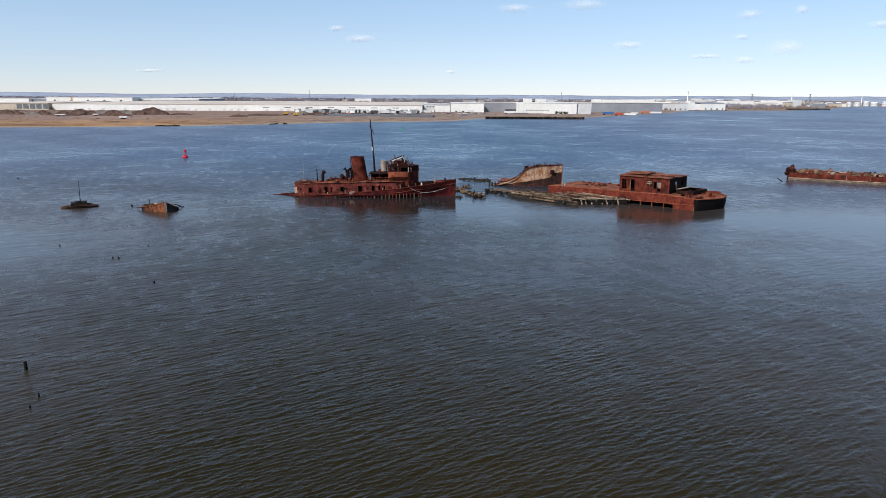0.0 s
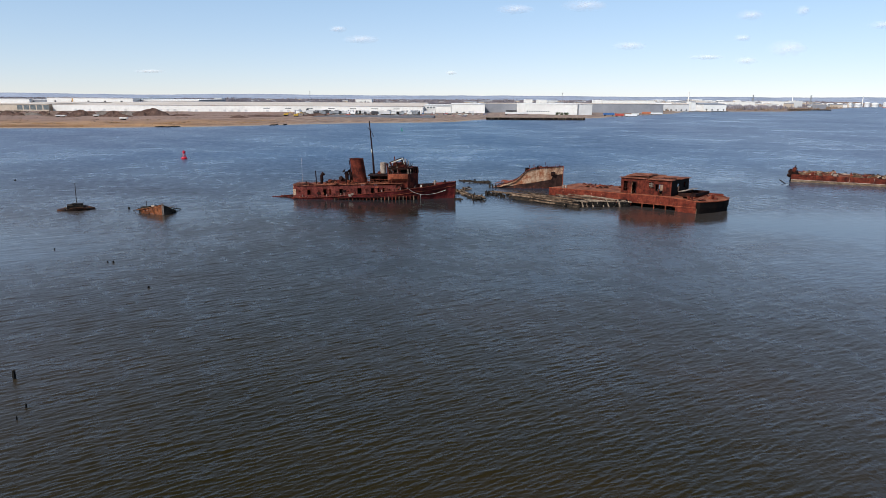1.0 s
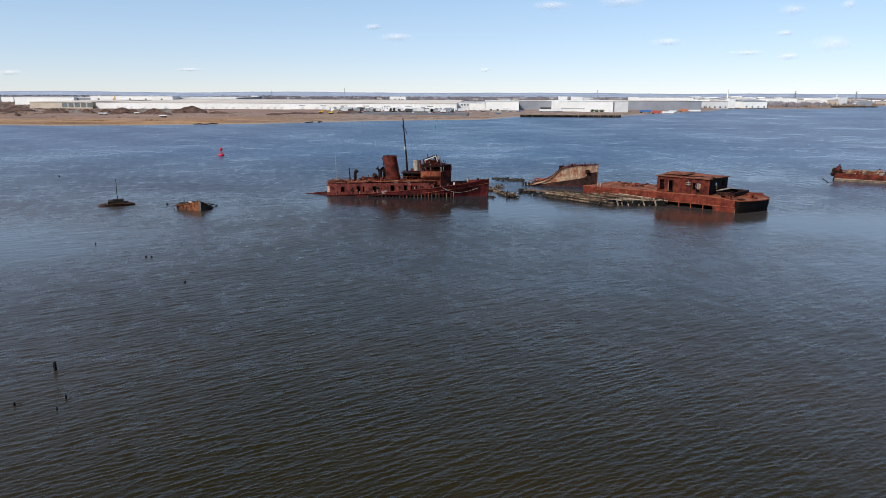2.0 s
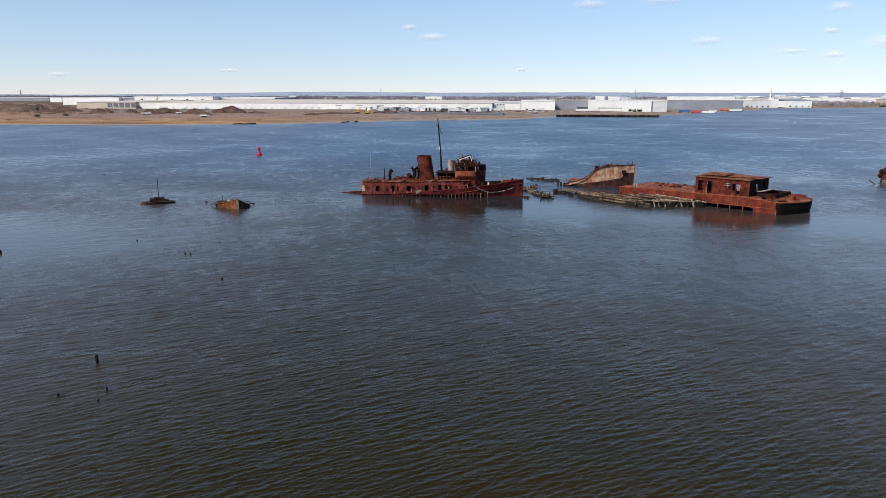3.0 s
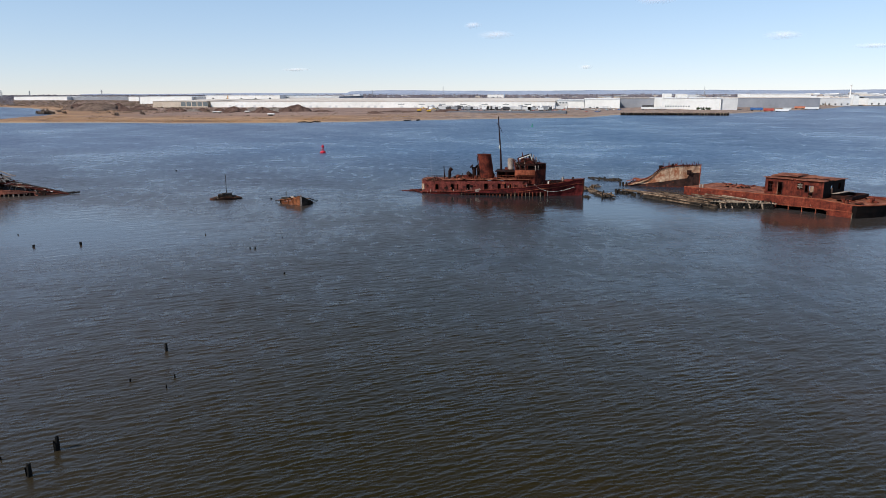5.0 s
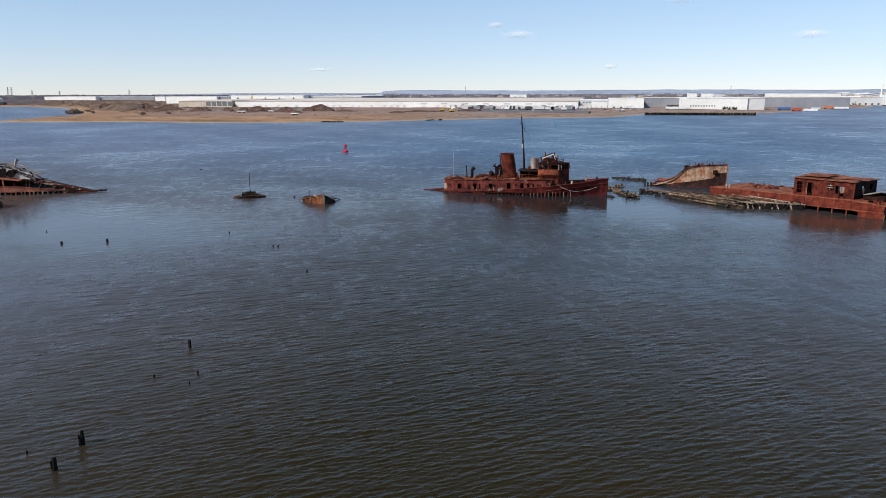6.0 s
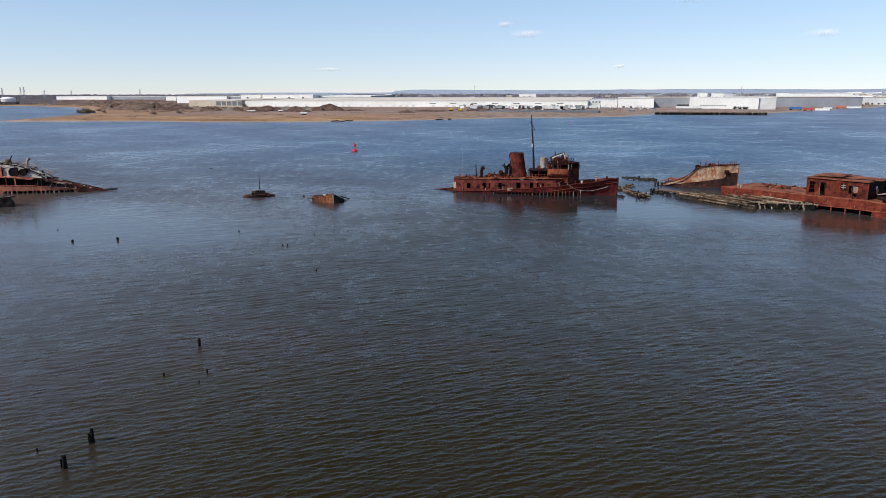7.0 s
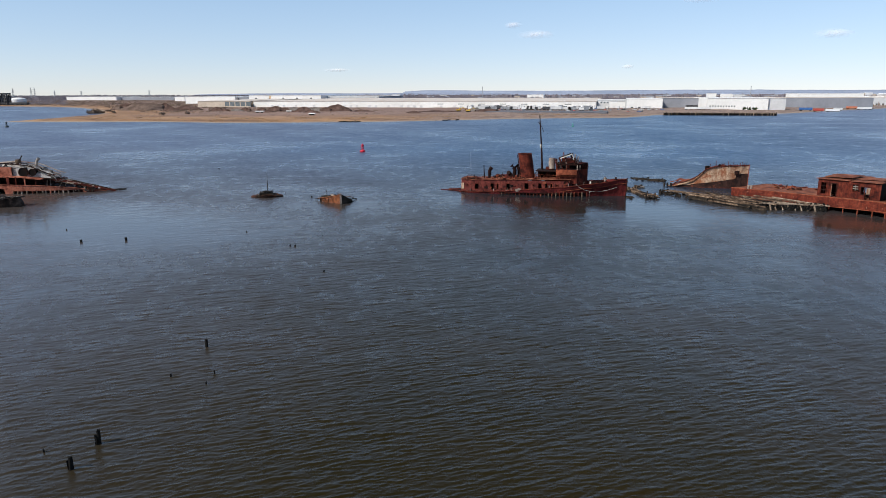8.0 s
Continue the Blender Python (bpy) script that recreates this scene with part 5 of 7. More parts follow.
    loft(bm, [[(x - 0.05, y * 0.97, z) for x, y in outline if y > 0.1] for z in (4.96, 5.95)])
    h = part("wheelhouse_back", bm, SHADE_BLACK, ob, "dark inside of the wheelhouse")
    h.modifiers.new("plate", "SOLIDIFY").thickness = 0.05
    bm = fresh()
    f0 = bm.faces.new([bm.verts.new((22.3 + (x - 22.3) * 1.08, y * 1.1, 6.25)) for x, y in outline if x > 20])
    bmesh.ops.solidify(bm, geom=[f0], thickness=0.12)
    dent(bm, 0.06, 1.2, 8)
    part("wheelhouse_roof", bm, RUST, ob)
    bm = fresh()
    for z in (4.95,):
        f0 = bm.faces.new([bm.verts.new((x * 0.999 + 0.02, y * 0.98, z)) for x, y in outline])
    part("wheelhouse_floor", bm, RUST_DARK, ob)
    # bulging wing on the near side and its twin
    for s in (-1, 1):
        bm = fresh()
        rings = []
        for i in range(9):
            x = 19.3 + 4.0 * i / 8
            out = 0.85 * math.sin(math.pi * (0.12 + 0.8 * i / 8)) ** 0.6
            rings.append([(x, s * 2.0, 3.55), (x, s * (2.1 + out * 0.55), 3.7), (x, s * (2.1 + out), 4.1), (x, s * (2.1 + out), 5.0), (x, s * 2.0, 5.0)])
        loft(bm, rings, True, None, True)
        dent(bm, 0.04, 0.8, 3)
        part("bridge_wing", bm, RUST_BRIGHT, ob, "orange-rusted curved bridge wing")
    # wreckage on the bridge top: upright frames, a tilted pale panel, a tank and posts
    for i in range(15):
        bm = fresh()
        x, y = 18.6 + 3.2 * rng.random(), rng.uniform(-1.9, 1.6)
        h = rng.uniform(1.2, 2.4)
        beam(bm, (x, y, 4.9), (x - rng.uniform(0.1, 0.7), y + rng.uniform(-0.2, 0.2), 4.9 + h), rng.uniform(0.06, 0.22), 0.08, 0.1)
        part("bent_frame", bm, rng.choice((RUST_BRIGHT, RUST, RUST, PALE_STEEL)), ob)
    bm = fresh()
    pierced(bm, 2.6, 1.3, 0.1, [(0.3, 1.2, 0.15, 1.1), (1.4, 2.3, 0.15, 1.1)], pose(20.0, -1.5, 6.05, -8, -22, 0), 0.5)
    part("tilted_window_panel", bm, RUST_DARK, ob)
    bm = fresh()
    beam(bm, (19.95, -1.55, 7.15), (22.2, -1.55, 8.0), 0.22, 0.16, 0.05)
    beam(bm, (22.2, -1.55, 8.0), (22.55, -1.5, 6.9), 0.14, 0.12, 0.05)
    part("panel_edge", bm, ROPE, ob, "pale edge of a fallen window panel")
    bm = fresh()
    box(bm, 20.2, 22.8, -0.9, 0.9, 6.25, 7.1, pose(0, 0, 0))
    dent(bm, 0.2, 0.9, 5)
    part("collapsed_house", bm, RUST, ob)
    bm = fresh()
    tube(bm, [(18.15, 0.5, 4.9), (18.1, 0.5, 7.0)], 0.62, 12)
    dent(bm, 0.05, 0.7, 5)
    part("deck_tank", bm, PALE_STEEL, ob, "pale weathered upright tank")
    for x, y, h in ((22.7, -0.5, 1.7), (23.2, 0.6, 1.2), (23.9, 0.2, 0.7), (22.2, 1.0, 1.9), (20.4, 1.2, 2.0), (23.2, -1.0, 0.8)):
        bm = fresh()
        tube(bm, [(x, y, 6.2), (x + rng.uniform(-0.1, 0.1), y, 6.2 + h)], 0.07 if h < 1.5 else 0.11, 6)
        part("post", bm, rng.choice((RUST_DARK, RUST, PALE_STEEL)), ob)
    # torn railings, bent rods and loose plates along the house and the bulwark
    for i in range(46):
        bm = fresh()
        x = 0.6 + 25.0 * i / 45 + rng.uniform(-0.2, 0.2)
        y = -half(x) * 0.97 if x > 1 else -2.4
        h = rng.uniform(0.25, 0.85)
        beam(bm, (x, y, sheer(x) - 0.1), (x + rng.uniform(-0.15, 0.15), y + rng.uniform(-0.05, 0.15), sheer(x) + h), rng.uniform(0.05, 0.13), 0.06, 0.05)
        part("bulwark_stanchion", bm, rng.choice((RUST, RUST_DARK, RUST_DARK, PALE_STEEL)), ob)
    for i in range(44):
        bm = fresh()
        x, y = rng.uniform(0.6, 16.5), rng.choice((-2.5, -2.2, -1.6, -0.4, 0.8))
        z = top(x) + 0.3
        if i % 2:
            beam(bm, (x, y, z - 0.1), (x + rng.uniform(-0.5, 0.5), y + rng.uniform(-0.3, 0.3), z + rng.uniform(0.3, 1.1)), rng.uniform(0.05, 0.12), 0.06, 0.1)
            part("bent_rod", bm, rng.choice((RUST, RUST_DARK, RUST_BRIGHT)), ob)
        else:
            box(bm, -rng.uniform(0.2, 0.6), rng.uniform(0.2, 0.5), -0.2, rng.uniform(0.1, 0.4), -0.04, rng.uniform(0.02, 0.12), pose(x, y, z + 0.08, rng.uniform(-40, 40), rng.uniform(-40, 40), rng.uniform(0, 180)))
            dent(bm, 0.12, 0.4, i)
            part("loose_plate", bm, rng.choice((RUST, RUST_DARK, RUST, DECKRUST)), ob)
    for i in range(9):
        bm = fresh()
        x = rng.uniform(1.0, 21.5)
        z = rng.uniform(0.9, 2.4)
        w, h = rng.uniform(0.2, 0.8), rng.uniform(0.2, 0.7)
        box(bm, -w / 2, w / 2, -0.02, 0.02, -h / 2, h / 2, pose(x, -2.66, z, rng.uniform(-14, 4), rng.uniform(-20, 20), rng.uniform(-8, 8)))
        dent(bm, 0.08, 0.4, i)
        part("torn_plate", bm, rng.choice((RUST_DARK, MAROON, MAROON, RUST_BRIGHT)), ob)
    for i in range(40):
        bm = fresh()
        x, y = 18.8 + 5.4 * rng.random(), rng.uniform(-1.3, 1.3)
        z0 = 6.2 if x > 20.3 else 4.8
        h = rng.uniform(0.3, 1.5) if x < 23.5 else rng.uniform(0.2, 0.8)
        beam(bm, (x, y, z0), (x - rng.uniform(-0.2, 0.6), y + rng.uniform(-0.3, 0.3), z0 + h), rng.uniform(0.04, 0.12), 0.06, 0.1)
        part("bent_frame", bm, rng.choice((RUST_DARK, RUST, RUST, PALE_STEEL)), ob)
    # side screen below the bridge and a lifebuoy bracket
    bm = fresh()
    tube(bm, [(21.4 + 0.45 * math.cos(a), -2.68, 2.45 + 0.45 * math.sin(a)) for a in [2 * math.pi * j / 16 for j in range(17)]], 0.08, 6)
    part("ring_fitting", bm, RUST_DARK, ob)
    # foredeck gear
    for x, y in ((28.6, -0.5), (28.6, 0.5), (30.6, 0.0)):
        bm = fresh()
        tube(bm, [(x, y, 2.0), (x, y, 3.6)], 0.16, 8)
        tube(bm, [(x - 0.3, y, 3.2), (x + 0.3, y, 3.2)], 0.09, 6)
        part("bitt", bm, PALE_STEEL if y < 0 else RUST_DARK, ob)
    for i in range(14):
        bm = fresh()
        x, y = rng.uniform(25.9, 31.0), rng.uniform(-0.9, 0.9)
        box(bm, -0.5, 0.5, -0.25, 0.3, -0.3, rng.uniform(0.15, 0.5), pose(x, y, 2.25 + 0.09 * (x - 26), rng.uniform(-20, 20), rng.uniform(-20, 20), rng.uniform(0, 180)))
        part("deck_fitting", bm, rng.choice((RUST_DARK, RUST, RUST_DARK)), ob)
    bm = fresh()
    box(bm, 25.7, 26.0, -1.5, -1.3, 2.2, 2.8)
    part("deck_fitting", bm, ROPE, ob)
    bm = fresh()
    beam(bm, (32.62, 0, -1.0), (32.75, 0, 3.5), 0.22, 0.3, 0.05)
    part("stem", bm, RUST_DARK, ob)
    # mooring rope looped along the bow
    bm = fresh()
    pts = []
    for i in range(25):
        k = i / 24
        x = 23.6 + 7.3 * k
        z = 2.15 + (1.75 - 2.15) * k - 1.05 * math.sin(math.pi * k ** 0.8)
        pts.append((x, -beamed(x, z) - 0.14, z))
    tube(bm, pts, 0.03, 5)
    tube(bm, [(25.8, -beamed(25.8, 1.1) - 0.16, 1.1), (25.8, -beamed(25.8, 0.0) - 0.16, -0.2)], 0.035, 5)
    part("mooring_rope", bm, ROPE, ob, "bleached mooring rope slung along the bow")
    bm = fresh()
    box(bm, -0.5, 0.6, -0.06, 0.06, -0.25, 0.3, pose(12.1, -3.75, 0.95, 20, -12, 0))
    dent(bm, 0.1, 0.5, 1)
    part("hull_patch", bm, PALE_STEEL, ob)
    return ob


tug_boat()

# ---- the steel barge with its deckhouse ----
FLAKED = surface("flaking_red_side_plate", (0.045, 0.010, 0.007), (0.145, 0.027, 0.015), (0.22, 0.052, 0.028), 0.7, 5, 0.8, 0.0, 0.03, 0.5, (0.46, 0.24, 0.16), 0.655)
BARGE = pose(21.2, 138.5, 0, 0, 0, -43.3)
SLOPE = pose(0, 0, 1.75, 0, -1.25, 0)


def droop(bm):
    """The barge's far end has sagged a little."""
    for v in bm.verts:
        v.co.z -= 0.075 * max(0.0, v.co.x - 26.0)


def steel_barge():
    ob = thing("barge", BARGE @ SLOPE, "long flat rust-red steel barge settled in the water", "barge")
    bm = fresh()
    n = 48
    xs = [31.2 * i / n for i in range(n + 1)]
    loft(bm, [[(x, 0, 0.05), (x, -0.02, -0.5), (x, 0.0, -1.0), (x, 0.0, -1.5 if 17.5 < x < 27.6 else -3.2)] for x in xs])
    dent(bm, 0.05, 1.4, 4)
    droop(bm)
    h = part("hull_side", bm, FLAKED, ob, "rust-red side plating open below to the water")
    h.modifiers.new("plate", "SOLIDIFY").thickness = 0.08
    bm = fresh()
    curve = [(31.2, 0), (31.8, 0.3), (32.3, 1.1), (32.8, 2.2), (33.4, 4.0), (33.8, 6.0), (33.8, 7.6), (33.2, 9.6), (31.6, 11.0)]
    loft(bm, [[(x, y, 0.05), (x - 0.05, y, -1.0), (x - 0.25, y, -2.0), (x - 0.6, y, -3.4)] for x, y in curve])
    dent(bm, 0.05, 1.4, 9)
    droop(bm)
    # the end's shade is put into its black plate colour
    h = part("hull_end", bm, SHADE_BLACK, ob, "dark rounded end of the barge")
    h.modifiers.new("plate", "SOLIDIFY").thickness = 0.08
    bm = fresh()
    loft(bm, [[(x, 11, 0.05), (x, 11, -3)] for x in (31.6, 20, 10, 0)] + [[(0, 0, 0.05), (0, 0, -3)]])
    part("hull_side", bm, RUST, ob)
    # inner plate in black, carrying the shade of the hollow under the deck
    bm = fresh()
    box(bm, 10, 31, 2.4, 2.5, -3.4, -0.5)
    part("inner_bulkhead", bm, SHADE_BLACK, ob)
    # lower corner with the tide line, and the posts in the gap
    bm = fresh()
    pierced(bm, 3.7, 1.5, 0.06, [(0.8, 1.5, 0.25, 0.75), (2.2, 2.6, 0.3, 0.6)], pose(27.6, -0.03, -3.1), 0.5)
    dent(bm, 0.06, 0.7, 2)
    part("tide_plate", bm, SLIME, ob, "muddy pale tide line on the corner plates")
    for x in (18.6, 20.9, 23.2, 25.5, 27.4):
        bm = fresh()
        beam(bm, (x, 0.12, -3.4), (x, 0.12, -1.4), 0.16, 0.22, 0.02)
        part("frame_post", bm, RUST_BRIGHT if x > 20 else RUST, ob)
    # deck with a raised lip and scrap
    bm = fresh()
    nx, ny = 60, 16
    right = lambda y: smooth_steps(y, [(0, 31.2), (0.3, 31.8), (1.1, 32.3), (4, 33.4), (7, 33.8), (9.6, 33.2), (11, 31.6)])
    loft(bm, [[(right(11 * j / ny) * i / nx, 11 * j / ny, 0.02 + 0.06 * noise.noise((i * 0.6, j * 0.8, 1))) for j in range(ny + 1)] for i in range(nx + 1)])
    bmesh.ops.delete(bm, geom=[f for f in bm.faces if noise.noise(f.calc_center_median() * 0.4 + Vector((1, 9, 0))) > 0.46 or (26.6 < f.calc_center_median().x < 29.4 and 4.4 < f.calc_center_median().y < 9.5)], context="FACES")
    droop(bm)
    d = part("deck", bm, DECKRUST, ob, "rusted deck plates with holes")
    d.modifiers.new("plate", "SOLIDIFY").thickness = 0.06
    bm = fresh()
    tube(bm, [(x, -0.02, 0.08) for x in xs] + [(x, y, 0.1) for x, y in curve[1:]], 0.09, 6)
    droop(bm)
    part("deck_lip", bm, RUST_BRIGHT, ob)
    bm = fresh()
    tube(bm, [(x, -0.05, -1.42 + 0.04 * noise.noise((x, 0, 3))) for x in xs if x > 16], 0.07, 6)
    part("rubbing_strake", bm, RUST_BRIGHT, ob)
    for x in (2.4, 8.2, 14.5, 21.5, 28.2):
        bm = fresh()
        beam(bm, (x, -0.06, -1.4), (x, -0.06, 0.0 - 0.075 * max(0, x - 26)), 0.12, 0.05)
        part("side_stiffener", bm, RUST, ob)
    for x, y in ((3.0, 0.7), (3.6, 0.7), (29.4, 0.9), (30.0, 0.9), (31.4, 6), (31.4, 6.8)):
        bm = fresh()
        tube(bm, [(x, y, 0), (x, y, 0.75)], 0.17, 8, 0.2)
        droop(bm)
        part("bollard", bm, PALE_STEEL if x < 4 else RUST, ob)
    for i in range(46):
        bm = fresh()
        x, y = (rng.uniform(3, 14.5), rng.uniform(5.5, 10.6)) if i < 30 else (rng.uniform(27, 31.8), rng.uniform(1.0, 9.5))
        if i % 4 == 0:
            a = rng.uniform(0, 6.28)
            k = rng.uniform(0.8, 2.4)
            beam(bm, (x, y, 0.15), (x + k * math.cos(a), y + k * math.sin(a), 0.2 + rng.uniform(0, 0.3)), 0.14, 0.12, 0.1)
        else:
            box(bm, -rng.uniform(0.2, 0.7), rng.uniform(0.2, 0.7), -0.3, 0.3, -0.04, rng.uniform(0.02, 0.14), pose(x, y, 0.12, rng.uniform(-22, 22), rng.uniform(-22, 22), rng.uniform(0, 180)))
            dent(bm, 0.15, 0.5, i)
        droop(bm)
        part("scrap_piece", bm, rng.choice((RUST, RUST_DARK, RUST_BRIGHT, DECKRUST)), ob)
    return ob


def barge_house():
    ob = thing("deckhouse", BARGE @ SLOPE @ pose(15.4, 1.8, 0.06, 0, 0.55, 0), "rust-red box-shaped steel cabin on the barge deck", "cabin")
    W, D, HH = 10.2, 7.4, 2.95
    front = [(0.55, 1.5, 0.35, 2.35), (2.35, 3.2, 0.1, 2.25), (5.75, 6.75, 1.3, 2.45), (7.15, 7.7, 0.9, 2.1), (7.75, 8.55, 0.1, 2.1)]
    bm = fresh()
    pierced(bm, W, HH, 0.1, front, Matrix(), 0.6)
    dent(bm, 0.035, 0.9, 3)
    w = part("front_wall", bm, RUST, ob, "rust-red cabin front with open doors and windows")
    for k, (a, b, c, d) in enumerate(front):
        bm = fresh()
        for p, q in (((a, c), (a, d)), ((b, c), (b, d)), ((a - 0.05, d), (b + 0.05, d))) + ((((a, c), (b, c)),) if c > 0.2 else ()):
            beam(bm, (p[0], -0.04, p[1]), (q[0], -0.04, q[1]), 0.1, 0.1)
        part("window_frame" if c > 0.2 else "door_frame", bm, RUST_DARK if k % 2 else RUST, w)
    for x, z0, z1, mt in ((1.02, 0.35, 2.35, RUST_DARK), (6.2, 1.3, 2.45, PALE_STEEL)):
        bm = fresh()
        beam(bm, (x, 0.05, z0), (x, 0.05, z1), 0.07, 0.07)
        for k in (0.33, 0.66):
            beam(bm, (x - 0.45, 0.05, z0 + (z1 - z0) * k), (x + 0.45, 0.05, z0 + (z1 - z0) * k), 0.06, 0.12)
        part("window_bars", bm, mt, w)
    bm = fresh()
    box(bm, 0, 0.75, 0, 0.06, 0, 2.05, pose(2.3, -0.02, 0.12, 0, 0, -62))
    part("door", bm, WHITE_RUST, w, "pale door hanging ajar")
    bm = fresh()
    box(bm, 0, 0.6, 0, 0.06, 0.9, 1.9, pose(8.56, -0.03, 0.12, 0, 0, -120))
    part("door", bm, WHITE_RUST, w, "pale half door hanging ajar")
    # end wall turned from the sun: shade painted in as black
    bm = fresh()
    pierced(bm, D - 0.2, HH, 0.1, [(2.4, 3.2, 0.9, 2.1), (5.0, 5.8, 1.3, 2.3)], pose(W, 0.1, 0, 0, 0, 90), 0.7)
    dent(bm, 0.03, 0.9, 5)
    e = part("end_wall", bm, SHADE_BLACK, ob, "cabin end wall coloured black for its shade")
    bm = fresh()
    box(bm, W + 0.02, W + 0.08, 2.55, 3.1, 0.9, 1.7)
    part("window_board", bm, WHITE_RUST, e)
    bm = fresh()
    pierced(bm, D - 0.2, HH, 0.1, [(3, 4, 1, 2)], pose(0.1, 0.1, 0, 0, 0, 90), 0.7)
    part("end_wall", bm, RUST, ob)
    bm = fresh()
    pierced(bm, W, HH, 0.1, [(1, 2, 1, 2.2), (4, 5, 0.1, 2.1), (7, 8.2, 1, 2.2)], pose(0, D - 0.1, 0), 0.7)
    part("back_wall", bm, RUST, ob)
    bm = fresh()
    n = 20
    loft(bm, [[(-0.25 + (W + 0.5) * i / n, y, HH + 0.02 + 0.04 * noise.noise((i * 0.6, y, 2)) + (0.12 if i < 11 and y > 3.0 else 0.0)) for y in (-0.3, 1, 2.2, 3.4, 4.6, 5.8, 7.8)] for i in range(n + 1)])
    bmesh.ops.delete(bm, geom=[f for f in bm.faces if noise.noise(f.calc_center_median() * 0.5 + Vector((3, 3, 0))) > 0.5], context="FACES")
    r = part("roof", bm, DECKRUST, ob, "flat rusted cabin roof with lifted plates")
    r.modifiers.new("plate", "SOLIDIFY").thickness = 0.09
    bm = fresh()
    box(bm, 0.4, 5.0, 1.2, 5.5, 0, 0.06, pose(0.0, 0.0, HH + 0.16, 2, -1, 3))
    part("roof_sheet", bm, DECKRUST, r)
    bm = fresh()
    tube(bm, [(5.2, 0.8, HH + 0.14), (9.9, 2.6, HH + 0.14)], 0.06, 6)
    part("roof_pipe", bm, RUST_DARK, r)
    for x in (1.9, 4.0, 5.2, 9.2):
        bm = fresh()
        beam(bm, (x, -0.03, 0.05), (x, -0.03, HH - 0.05), 0.08, 0.05)
        part("wall_stiffener", bm, RUST, w)
    bm = fresh()
    beam(bm, (0, -0.05, HH - 0.06), (W, -0.05, HH - 0.06), 0.06, 0.12)
    part("eaves_strip", bm, RUST, w)
    # hatch slab beside the cabin
    h = thing("hatch_cover", BARGE @ SLOPE @ pose(26.3, 3.4, 0.3, 0, 0, 0), "grey tilted hatch cover over a dark opening in the deck", "hatch")
    bm = fresh()
    box(bm, 0, 1.3, 0, 5.6, 0.5, 0.58, pose(0, 0, 0, 0, -8, 0))
    part("lid", bm, PALE_STEEL, h)
    bm = fresh()
    for p, q in (((0, 0), (3.2, 0)), ((3.2, 0), (3.2, 6)), ((0, 6), (3.2, 6)), ((0, 0), (0, 6))):
        beam(bm, (*p, 0.05), (*q, 0.05), 0.12, 0.55)
    part("coaming", bm, RUST_DARK, h)


steel_barge()
barge_house()


